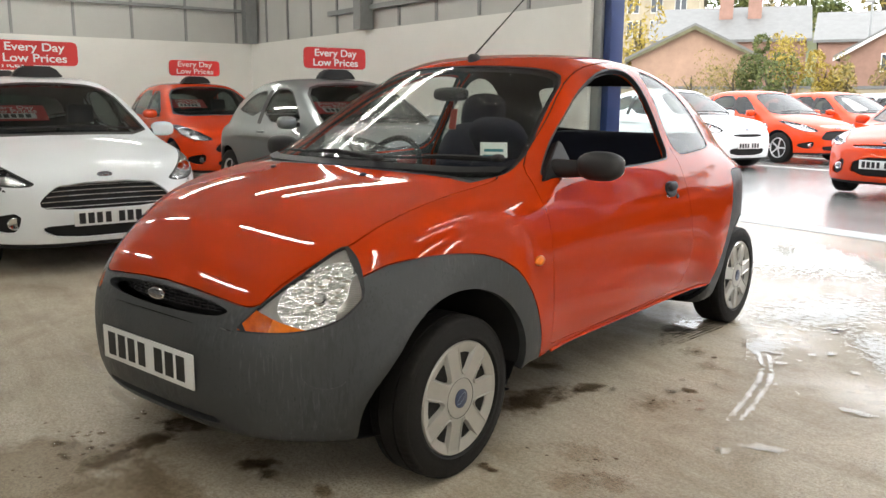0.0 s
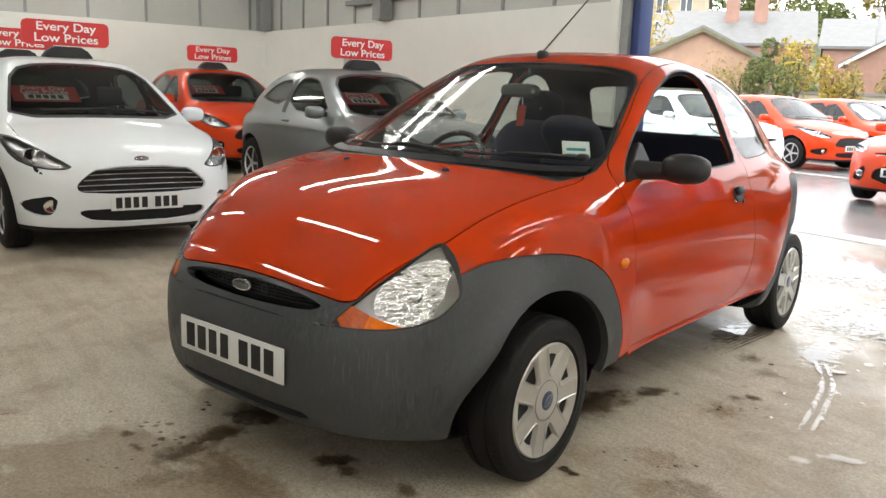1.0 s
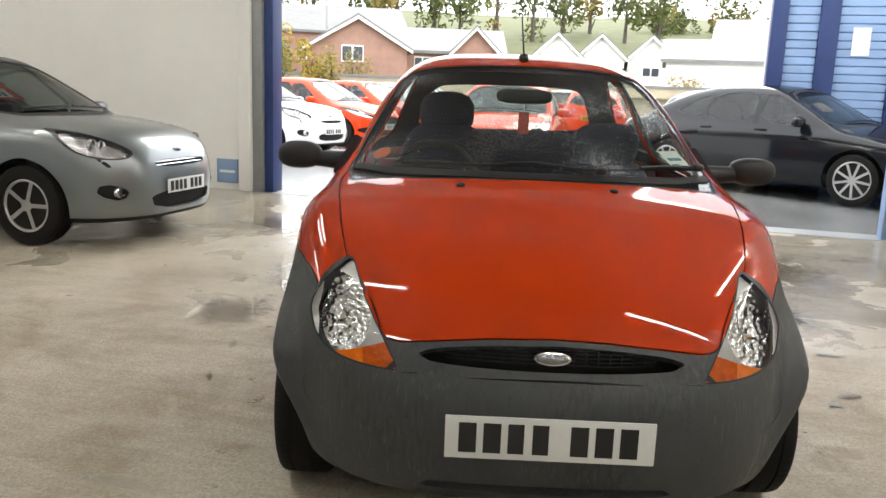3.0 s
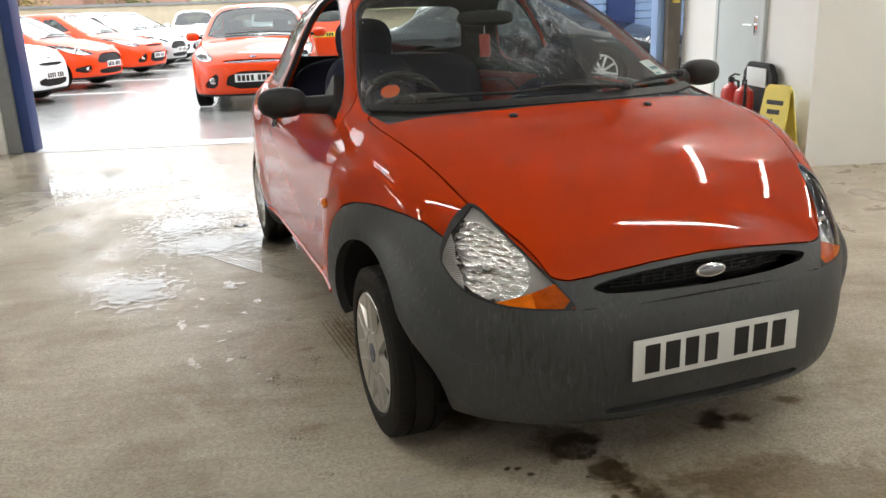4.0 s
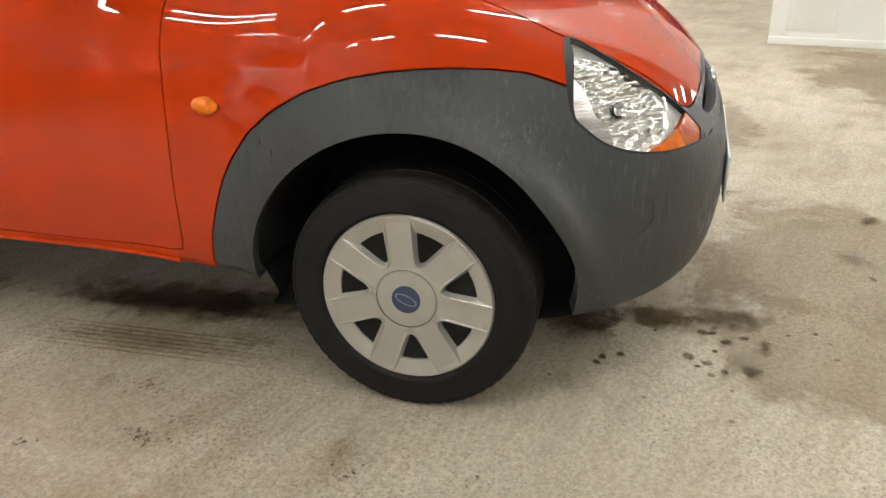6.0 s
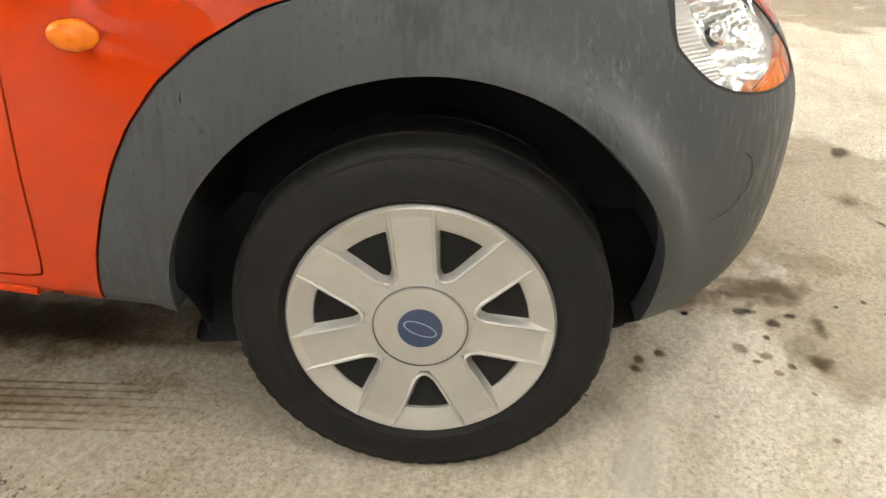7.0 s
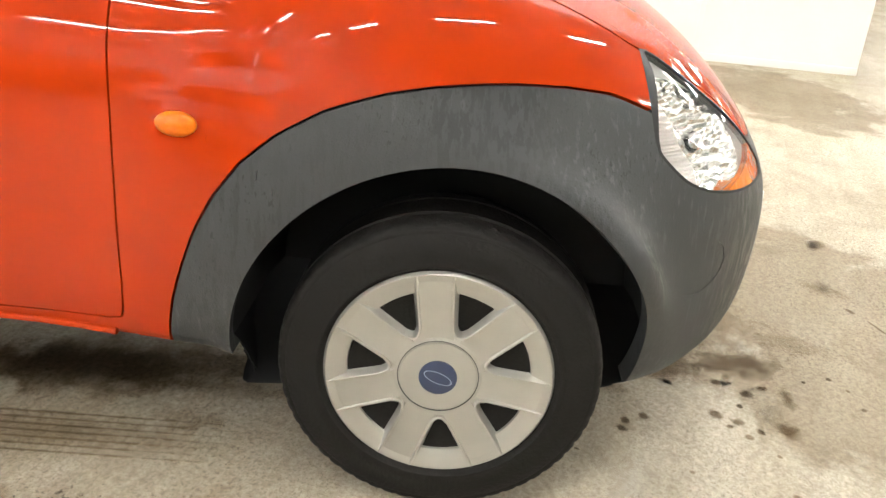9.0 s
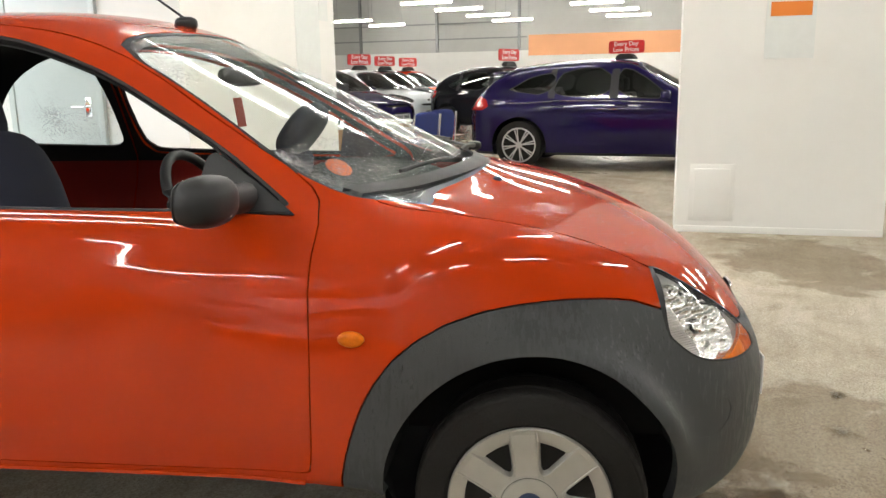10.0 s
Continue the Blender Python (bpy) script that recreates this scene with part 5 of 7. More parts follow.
part("aerial_base", blob(0.02, 0.035, 0.022, Matrix.Translation(p + 0.008 * n)), BLACK, ae)
# cabin
for s in (1, -1):
    bm = blob(0.22, 0.24, 0.075, Matrix.Translation((s * 0.33, 1.18 if s < 0 else 1.0, 0.50)), 0.6)
    seat = part("seat", bm, SEAT, small_car, "navy cloth front seat")
    tip = -14 if s < 0 else 38
    hinge = Matrix.Translation((s * 0.33, 1.38 if s < 0 else 1.2, 0.48)) @ Matrix.Rotation(radians(tip), 4, "X")
    part("backrest", blob(0.225, 0.075, 0.31, Matrix.Translation((0, 0.01, 0.31)), 0.6), SEAT, seat, m=hinge)
    part("headrest", blob(0.135, 0.05, 0.105, Matrix.Translation((0, 0.04, 0.68)), 0.7), SEAT, seat, m=hinge)
    for q in (-0.05, 0.05):
        part("headrest_post", tube([(q, 0.03, 0.55), (q, 0.04, 0.62)], 0.007), CHROME, seat, m=hinge)
bm = blob(0.56, 0.22, 0.09, Matrix.Translation((0, 2.08, 0.55)), 0.5)
rs = part("rear_seat", bm, SEAT, small_car, "navy cloth rear bench")
part("backrest", blob(0.56, 0.07, 0.25, pose(0, 2.28, 0.78, -16), 0.5), SEAT, rs)
da = bmesh.new()
rows = []
for i in range(25):
    x = -0.66 + i * 0.055
    y0 = 0.26 + 0.5 * x * x
    rows.append([da.verts.new(q) for q in ((x, y0, 0.90), (x, y0 + 0.1, 0.915), (x, y0 + 0.3, 0.912), (x, y0 + 0.4, 0.88), (x, y0 + 0.43, 0.8), (x, y0 + 0.4, 0.55))])
for a, b in zip(rows, rows[1:]):
    for i in range(5):
        da.faces.new((a[i], b[i], b[i + 1], a[i + 1]))
dash = part("dashboard", da, DASH, small_car, "dark grey dashboard")
part("instrument_hood", blob(0.19, 0.14, 0.05, Matrix.Translation((-0.36, 0.68, 0.915)), 0.8), DASH, dash)
ring = [(0.18 * math.cos(2 * math.pi * k / 36), 0, 0.18 * math.sin(2 * math.pi * k / 36)) for k in range(37)]
wheel_m = pose(-0.36, 0.88, 0.86, -28)
st = part("steering_wheel", tube(ring, 0.014, 10), BLACK, small_car, "black steering wheel", m=wheel_m)
part("wheel_boss", blob(0.07, 0.03, 0.06, power=0.8), BLACK, st)
for a in (200, 340, 270):
    part("wheel_spoke", tube([(0.05 * math.cos(radians(a)), 0, 0.05 * math.sin(radians(a))), (0.178 * math.cos(radians(a)), 0, 0.178 * math.sin(radians(a)))], 0.014, 8), BLACK, st)
rv = part("rear_view_mirror", blob(0.115, 0.02, 0.03, power=0.6), BLACK, small_car, "black interior mirror", m=pose(0, 0.90, 1.225, -8, 0, -12))
part("mirror_stem", tube([(0, 0.88, 1.24), (0, 0.86, 1.30)], 0.01), BLACK, rv, m=rv.matrix_local.inverted())
part("air_freshener", box_bm(-0.022, 0.022, -0.002, 0.002, -0.12, -0.03, 0.004), CARDRED, rv, "red card hanging from the mirror", m=Matrix.Translation((-0.0, 0.03, -0.03)))
part("freshener_string", tube([(0, 0.03, -0.06), (0, 0.015, 0.0)], 0.0015, 5), PAPER, rv)
# screen stickers
p, n = on_skin(small_f, -0.538, 0.475, 1.0)
part("round_sticker", disc(0.034, 0.034, 0.001, 28), ORANGE, small_car, "round orange windscreen sticker", m=face_pose(p - 0.008 * n, n))
p, n = on_skin(small_f, 0.53, 0.5, 1.02)
stk = part("screen_sticker", box_bm(-0.05, 0.05, -0.045, 0.045, -0.0005, 0.0005, 0.0002), PAPER, small_car, "white windscreen sticker with dark print", m=face_pose(p - 0.008 * n, n))
part("sticker_print", box_bm(-0.035, 0.035, -0.012, 0.004, 0.0008, 0.0012), TEAL, stk)
part("sticker_print", box_bm(-0.04, 0.0, -0.04, -0.03, 0.0008, 0.0012), TEAL, stk)

# ---- other cars ----
def car_field(c):
    fo, wb, W, H = c["fo"], c["wb"], c["w"] / 2, c["h"]
    k = H / 1.48
    rear = c["length"] - fo
    up = c.get("nose_up", 0.0)
    bonnet = curve([(-fo - 0.1, 0.40 + up), (-fo + 0.02, 0.66 * k + up), (-fo + 0.1, 0.74 * k + up), (-0.45, 0.845 * k + 0.8 * up), (-0.15, 0.92 * k + 0.5 * up), (0.15, 0.975 * k + 0.2 * up), (0.4, 1.0 * k), (1.5, 1.0 * k), (rear - 0.5, 1.0 * k), (rear - 0.15, 0.95 * k), (rear + 0.05, 0.75)])
    tuck = curve([(0.12, 0.09), (0.25, 0.045), (0.35, 0.014), (0.5, 0.0), (0.7, 0.004), (0.85, 0.025), (1.0, 0.07), (1.1, 0.12)])
    nose = curve([(0.12, 0.12), (0.2, 0.05), (0.32, 0.01), (0.45, 0.0), (0.6, 0.015), (0.75, 0.07), (0.9, 0.2)], 0.02)
    roof = curve([(0.5, H - 0.14), (0.9, H - 0.08), (1.2, H - 0.025), (1.6, H), (2.0, H - 0.01), (rear - 0.8, H - 0.075), (rear - 0.45, H - 0.2), (rear - 0.2, H - 0.42), (rear, H - 0.75)] if not c.get("saloon") else [(0.5, H - 0.14), (0.9, H - 0.08), (1.2, H - 0.025), (1.6, H), (2.0, H - 0.01), (2.5, H - 0.09), (3.0, H - 0.27), (3.4, H - 0.5), (rear, H - 0.8)])
    cabin = curve([(0.1, W - 0.17), (0.5, W - 0.1), (1.0, W - 0.065), (1.6, W - 0.055), (2.2, W - 0.08), (rear - 0.4, W - 0.17), (rear, W - 0.3)])

    def field(x, y, z):
        x = np.abs(x)
        plan = 1.0 - np.sqrt(np.clip(1 - (x / (W + 0.015)) ** 3.2, 0, 1)) + np.maximum(x - W, 0) * 6
        top = (z - bonnet(y) + 0.12 * x * x) * 0.92
        side = x - W + tuck(z)
        front = (-fo + 0.85 * plan + nose(z) - y) * 0.8
        back = (y - (rear - 0.6 * plan - 0.25 * np.maximum(z - 0.7, 0) - 0.3 * np.maximum(0.35 - z, 0))) * 0.85
        low = smax(smax(side, np.maximum(front, back), 0.1), top, 0.12)
        low = smax(low, 0.19 - z, 0.05)
        screen = (0.28 + (z - 1.0 * k) * 1.9 + 0.3 * x * x - y) * 0.46
        glass = (x - cabin(y) + 0.42 * (z - 0.96 * k) + 0.15 * np.maximum(z - 0.96 * k, 0) ** 2) * 0.9
        over = z - roof(y) + 0.1 * x * x
        cab = np.maximum(smax(smax(glass, over, 0.14), screen, 0.05), 0.8 - z)
        return smin(low, cab, 0.05)
    return field


def build_car(c, m):
    car = thing(c["name"], c["label"], "car", m, c.get("group", ""))
    field = car_field(c)
    fo, wb, W, H, length = c["fo"], c["wb"], c["w"] / 2, c["h"], c["length"]
    k, rear, r = H / 1.48, c["length"] - c["fo"], c.get("r", 0.305)
    v, f = surface_net(field, (-W - 0.1, -fo - 0.12, 0.1), (W + 0.1, rear + 0.12, H + 0.1), c.get("grid", 0.04))
    skin = Skin(v, f)
    faces = skin.f
    PF = {}

    def take(name, g, seal=None):
        nonlocal faces
        if seal:
            ring, faces = skin.cut(faces, g)
            PF[name], PF[name + "_seal"] = skin.cut(ring, lambda V: g(V) + seal)
        else:
            PF[name], faces = skin.cut(faces, g)
    arches = lambda V: np.where(np.abs(V[:, 0]) > 0.45, np.minimum(np.hypot(V[:, 1], V[:, 2] - r) - r - 0.055, np.hypot(V[:, 1] - wb, V[:, 2] - r) - r - 0.055), 0.3)
    take("arch", arches)
    take("under", lambda V: V[:, 2] - 0.23)
    top = lambda x: H - 0.11 - 0.1 * x * x
    so = outline(rounded([(W - 0.17, 0.965 * k), (0, 0.985 * k), (-W + 0.17, 0.965 * k), (-W + 0.225, 1.12 * k), (-W + 0.315, H - 0.125), (-0.3, H - 0.06), (0.3, H - 0.06), (W - 0.315, H - 0.125), (W - 0.225, 1.12 * k)], 1))
    take("windscreen", lambda V: np.where((V[:, 1] < 1.3) & (V[:, 2] > 0.94 * k), so(V[:, 0], V[:, 2]), 0.3), 0.02)
    zb, zt = 0.945 * k, H - 0.11
    rise = c.get("rise", 0.04)
    e = rear - (0.62 if not c.get("saloon") else 1.15)
    if c.get("doors", 5) == 3:
        wins = [[(0.62, zb), (1.65, zb + rise * 0.6), (1.62, zt - 0.02), (1.35, zt), (1.1, zt - 0.06)], [(1.73, zb + rise * 0.7), (e, zb + rise + 0.06), (e - 0.08, zb + 0.18), (e - 0.4, zt - 0.06), (1.71, zt - 0.02)]]
        gaps = [0.52, 1.69]
    else:
        wins = [[(0.62, zb), (1.35, zb + rise * 0.5), (1.35, zt), (1.1, zt - 0.05)], [(1.43, zb + rise * 0.5), (2.18, zb + rise), (2.2, zb + 0.2), (2.05, zt - 0.02), (1.43, zt)], [(2.25, zb + rise), (e, zb + rise + 0.08), (e - 0.1, zb + 0.17), (e - 0.35, zt - 0.1), (2.13, zt - 0.05)]]
        gaps = [0.52, 1.39, 2.24]
    for n, w in enumerate(wins):
        g = side_outline(w, 1, 0.25)
        for s in (1, -1):
            take("side%d%d" % (n, s), sided(g, s), 0.012)
    posts = [(1.33, 1.45), (2.17, 2.27)] if len(wins) == 3 else [(1.63, 1.74)]
    for n, (a, b) in enumerate(posts):
        for s in (1, -1):
            take("post%d%d" % (n, s), sided(side_outline([(a, zb + 0.01), (b, zb + 0.02), (b - 0.02, zt - 0.03), (a, zt - 0.02)], 0, 0.25), s))
    ro = outline(rounded([(-W + 0.25, 1.05 * k), (W - 0.25, 1.05 * k), (W - 0.36, H - 0.2), (0.25, H - 0.14), (-0.25, H - 0.14), (-W + 0.36, H - 0.2)], 1))
    take("rear", lambda V: np.where(V[:, 1] > rear - 1.2, ro(V[:, 0], V[:, 2]), 0.3), 0.02)
    lamp = front_outline(c["lamp"], 1, c.get("lamp_to", 0.0))
    for s in (1, -1):
        take("lamp%d" % s, sided(lamp, s), 0.011)
    dark = [front_outline(g, 1, -0.3) for g in c["dark"]]
    dark = [h for n, g in enumerate(dark) for h in ([g] if n < 2 else [sided(g, 1), sided(g, -1)])]
    for n, g in enumerate(dark):
        take("dark%d" % n, g)
    tail = side_outline([(rear - 0.42, 0.80), (rear + 0.1, 0.78), (rear + 0.1, 1.02), (rear - 0.3, 0.98)], 1, W - 0.45)
    for s in (1, -1):
        take("tail%d" % s, sided(tail, s))
    # shut lines of bonnet and doors
    line = lambda g: (lambda V: np.abs(g(V)) - 0.0035)
    bo = outline(rounded([(-W + 0.17, -fo + 0.16), (-0.3, -fo - 0.05), (0.3, -fo - 0.05), (W - 0.17, -fo + 0.16), (W - 0.14, -0.2), (W - 0.16, 0.5), (0.4, 0.27), (-0.4, 0.27), (-W + 0.16, 0.5), (-W + 0.14, -0.2)], 1))
    lines = [lambda V: np.where(V[:, 2] > 0.6, bo(V[:, 0], V[:, 1]), 0.3)]
    for y in gaps:
        lines.append(lambda V, y=y: np.where((np.abs(V[:, 0]) > W - 0.2) & (V[:, 2] < zb + 0.02) & (V[:, 2] > 0.3), V[:, 1] - y, 0.3))
    PF["lines"] = []
    for g in lines:
        got, faces = skin.cut(faces, line(g))
        PF["lines"] += got
    lid, faces = skin.cut(faces, lines[0])
    skin.panel("bonnet", lid, field, c["paint"], car, skirt=0.02)
    for s in (1, -1):
        for y0, y1 in zip(gaps, gaps[1:]):
            leaf, faces = skin.cut(faces, lambda V, y0=y0, y1=y1, s=s: np.maximum.reduce([y0 - V[:, 1], V[:, 1] - y1, 0.3 - V[:, 2], V[:, 2] - zb - 0.02, W - 0.2 - s * V[:, 0]]))
            skin.panel("door", leaf, field, c["paint"], car, skirt=0.01)
    body = skin.panel("body_shell", faces, field, c["paint"], car, skirt=0.02)
    skin.panel("shut_lines", PF["lines"], field, LINER, body, skirt=0, sink=0.008)
    skin.panel("floor_pan", PF["under"], field, LINER, car, skirt=0)
    w = skin.panel("windscreen", PF["windscreen"], field, c.get("tint", TINT), car, skirt=0, sink=0.004)
    skin.panel("windscreen_seal", PF["windscreen_seal"], field, BLACK, w, skirt=0.01)
    w = skin.panel("rear_window", PF["rear"], field, c.get("tint", TINT), car, skirt=0, sink=0.004)
    skin.panel("window_seal", PF["rear_seal"], field, BLACK, w, skirt=0.01)
    for n in range(len(wins)):
        for s in (1, -1):
            w = skin.panel("side_window", PF["side%d%d" % (n, s)], field, c.get("tint", TINT), car, skirt=0, sink=0.004)
            if w:
                skin.panel("window_seal", PF["side%d%d_seal" % (n, s)], field, BLACK, w, skirt=0.01)
    for s in (1, -1):
        h = skin.panel("headlamp", PF["lamp%d" % s], field, LENS, car, "clear headlamp", skirt=0.01)
        if h:
            skin.panel("reflector", PF["lamp%d" % s], field, LAMPDARK, h, skirt=0, sink=0.03)
            skin.panel("lamp_surround", PF["lamp%d_seal" % s], field, BLACK, h, skirt=0.03)
            cx, cz = np.mean(c["lamp"], axis=0)
            for dx, r2 in ((0.06, 0.05), (-0.04, 0.035)):
                q = project(field, np.array([[s * (cx + dx), -fo + 0.3, cz + 0.5 * dx]]), 12, 0.05)[0]
                bowl = lathe([(r2, 0.0), (r2 * 0.97, 0.012), (r2 * 0.8, 0.004), (r2 * 0.7, -0.02), (0.002, -0.03)], 24, "Z")
                part("bowl", bowl, CHROME, h, m=Matrix.Translation((q[0], q[1] + 0.02, q[2])) @ Matrix.Rotation(radians(90), 4, "X"))
        skin.panel("tail_lamp", PF["tail%d" % s], field, REDLENS, car, "red tail lamp", skirt=0.01)
    for n in range(len(posts)):
        for s in (1, -1):
            skin.panel("door_pillar", PF["post%d%d" % (n, s)], field, BLACK, car, skirt=0.01)
    for n, g in enumerate(dark):
        if n >= 2:
            q = np.mean(c["dark"][2], axis=0)
            q = project(field, np.array([[(1 if n == 2 else -1) * q[0], -fo + 0.1, q[1]]]), 12, 0.05)[0]
            part("fog_lamp", lathe([(0.045, -0.02), (0.045, 0.012), (0.04, 0.016), (0.036, 0.004), (0.002, 0.0)], 24, "Z"), CHROME, car, m=Matrix.Translation((q[0], q[1] + 0.025, q[2])) @ Matrix.Rotation(radians(90), 4, "X"))
        gr = skin.panel("grille", PF["dark%d" % n], field, LINER, car, "black grille opening", skirt=0.0, sink=0.03)
        if n == 0 and gr and c.get("bars"):
            zs = [p[1] for p in c["dark"][0]]
            for b in range(c["bars"]):
                z = min(zs) + (max(zs) - min(zs)) * (b + 0.5) / c["bars"]
                half = float(np.interp(z, sorted(zs), [abs(p[0]) for p in sorted(c["dark"][0], key=lambda q: q[1])])) * 0.96
                line = []
                for x in np.linspace(-half, half, 13):
                    p = project(field, np.array([[x, -fo + 0.05, z]]), 10, 0.05)[0]
                    line.append((p[0], p[1] + 0.012, p[2]))
                part("grille_bar", tube(line, 0.004, 6), CHROME, car, "chrome grille bar")
    # dark inner tub with seats
    inner = Skin(v, f)
    hole = lambda V: np.minimum.reduce([np.where((V[:, 1] < 1.3) & (V[:, 2] > 0.94 * k), so(V[:, 0], V[:, 2]), 0.3), np.where(V[:, 1] > rear - 1.2, ro(V[:, 0], V[:, 2]), 0.3)] + [side_outline(w, 1, 0.25)(V) for w in wins])
    lost, keep = inner.cut(inner.f, hole)
    lost, keep = inner.cut(keep, lambda V: arches(V) - 0.02)
    inner.panel("inner_shell", keep, field, LINER, car, "dark cabin lining", skirt=0, sink=0.035)
    for sx in (0.36, -0.36):
        st = box_bm(sx - 0.23, sx + 0.23, 1.25, 1.4, 0.45, 1.02 * k, 0.05)
        part("seat", st, SEAT, car, "dark cloth seat")
        part("headrest", box_bm(sx - 0.12, sx + 0.12, 1.34, 1.42, 1.04 * k, 1.22 * k, 0.035), SEAT, car)
    p = project(field, np.array([[0, -fo + 0.1, max(q[1] for q in c["dark"][0]) + 0.055]]), 10, 0.05)[0]
    ov = lathe([(1.0, 0.0), (0.98, 0.006), (0.6, 0.01), (0.01, 0.011)], 28, "Z")
    ov.transform(Matrix.Translation(p) @ Matrix.Rotation(radians(75), 4, "X") @ Matrix.Diagonal((0.055, 0.023, 1, 1)))
    part("badge", ov, GREYBADGE, car, "oval badge")
    # wipers, door handles, mirrors
    for x0 in (-0.45, 0.1):
        line = []
        for q in np.linspace(0, 1, 6):
            pp = project(field, np.array([[x0 + 0.5 * q, 0.33 + 0.12 * (x0 + 0.5 * q) ** 2, 1.03 * k]]), 10, 0.05)[0]
            line.append((pp[0], pp[1] - 0.01, pp[2] + 0.015))
        part("wiper", tube(line, 0.01, 6), BLACK, car)
    for s in (1, -1):
        for y in ([1.55] if len(wins) == 2 else [1.28, 2.12]):
            pp = project(field, np.array([[s * (W + 0.02), y, 0.89 * k]]), 10, 0.05)[0]
            hb = box_bm(-0.012, 0.016, -0.09, 0.09, -0.016, 0.016, 0.01)
            part("door_handle", hb, c["paint"], car, m=Matrix.Translation(pp))
    for s in (1, -1):
        part("mirror_arm", box_bm(-0.06, 0.06, -0.03, 0.03, -0.02, 0.03, 0.01), BLACK, car, m=pose(s * (W - 0.02), 0.73, 0.975 * k))
        mb = blob(0.1, 0.07, 0.065, None, 0.7)
        part("door_mirror", mb, c["paint"], car, m=pose(s * (W + 0.06), 0.72, 1.0 * k))
    if c.get("trim"):
        for s in (1, -1):
            line = []
            for y in np.linspace(0.66, e - 0.02, 18):
                pp = project(field, np.array([[s * (W + 0.02), y, zb + rise * min(1, y / 2.2) - 0.012]]), 10, 0.05)[0]
                line.append((pp[0] + s * 0.002, pp[1], pp[2]))
            part("window_trim", tube(line, 0.008, 6), CHROME, car, "bright strip under the windows")
        sp = blob(0.5, 0.12, 0.022, None, 0.6)
        part("spoiler", sp, c["paint"], car, "roof spoiler", m=pose(0, rear - 0.42, H - 0.17, -6))
    for wy in (0.0, wb):
        for s in (1, -1):
            build_wheel(car, s * (W - 0.115), wy, r, s, turn=0.3 + wy, r=r, rim=c.get("rim", 0.2), w=0.195, style=c.get("wheels", "spoke"), spokes=c.get("spokes", 5))
    zc = c.get("plate_z", 0.45)
    yf = -fo
    plate_bars(car, pose(0, -fo - 0.012 + c.get("plate_back", 0.0), zc))
    plate_bars(car, pose(0, rear + 0.005, c.get("rear_plate_z", 0.75), 0, 0, 180), material=YPLATE)
    return car


LAMPDARK = mat("lamp_reflector", (0.8, 0.81, 0.82), rough=0.25, metal=0.8, vary=0.6, scale=14, bump=0.5, bump_scale=25)
SIGNRED = mat("sign_red", (0.62, 0.02, 0.02), rough=0.4, vary=0.05)
SIGNWHITE = mat("sign_white", (0.82, 0.82, 0.82), rough=0.5, vary=0.0)


def nose_at(x, y, heading, fo, scale=1.0):
    """A pose from the place of the nose on the ground and the way that the car faces (degrees from +x)."""
    a = radians(heading)
    return Matrix.Translation((x - scale * fo * math.cos(a), y - scale * fo * math.sin(a), 0)) @ Matrix.Rotation(a + math.pi / 2, 4, "Z") @ Matrix.Scale(scale, 4)


FIVE_DOOR = dict(name="hatchback_car", length=3.97, fo=0.80, wb=2.489, w=1.72, h=1.46, doors=5, lamp=[(0.46, 0.655), (0.53, 0.70), (0.66, 0.79), (0.78, 0.86), (0.83, 0.82), (0.80, 0.70), (0.70, 0.645), (0.56, 0.635)], lamp_to=0.1, dark=[[(-0.31, 0.665), (0.31, 0.665), (0.42, 0.59), (0.48, 0.52), (0.42, 0.475), (-0.42, 0.475), (-0.48, 0.52), (-0.42, 0.59)], [(-0.40, 0.37), (0.40, 0.37), (0.48, 0.335), (0.34, 0.265), (-0.34, 0.265), (-0.48, 0.335)], [(0.57, 0.47), (0.76, 0.42), (0.79, 0.36), (0.70, 0.31), (0.60, 0.32)]])
THREE_DOOR = dict(name="hatchback_car", nose_up=0.09, length=3.99, fo=0.83, wb=2.511, w=1.737, h=1.46, doors=3, rise=0.1, lamp=[(0.47, 0.72), (0.56, 0.80), (0.66, 0.87), (0.74, 0.90), (0.80, 0.83), (0.79, 0.72), (0.70, 0.67), (0.56, 0.67)], lamp_to=0.15, dark=[[(-0.36, 0.655), (0.36, 0.655), (0.32, 0.60), (-0.32, 0.60)], [(-0.42, 0.42), (0.42, 0.42), (0.36, 0.27), (-0.36, 0.27)], [(0.56, 0.45), (0.72, 0.50), (0.74, 0.40), (0.60, 0.35)]])
LONG_HATCH = dict(name="hatchback_car", length=4.36, fo=0.88, wb=2.648, w=1.82, h=1.46, doors=5, lamp=[(0.52, 0.70), (0.62, 0.78), (0.74, 0.86), (0.82, 0.88), (0.85, 0.80), (0.80, 0.70), (0.66, 0.66)], lamp_to=0.15, dark=[[(-0.42, 0.70), (0.42, 0.70), (0.40, 0.65), (-0.40, 0.65)], [(-0.34, 0.54), (0.34, 0.54), (0.42, 0.30), (-0.42, 0.30)], [(0.47, 0.52), (0.56, 0.50), (0.74, 0.33), (0.52, 0.30)]])


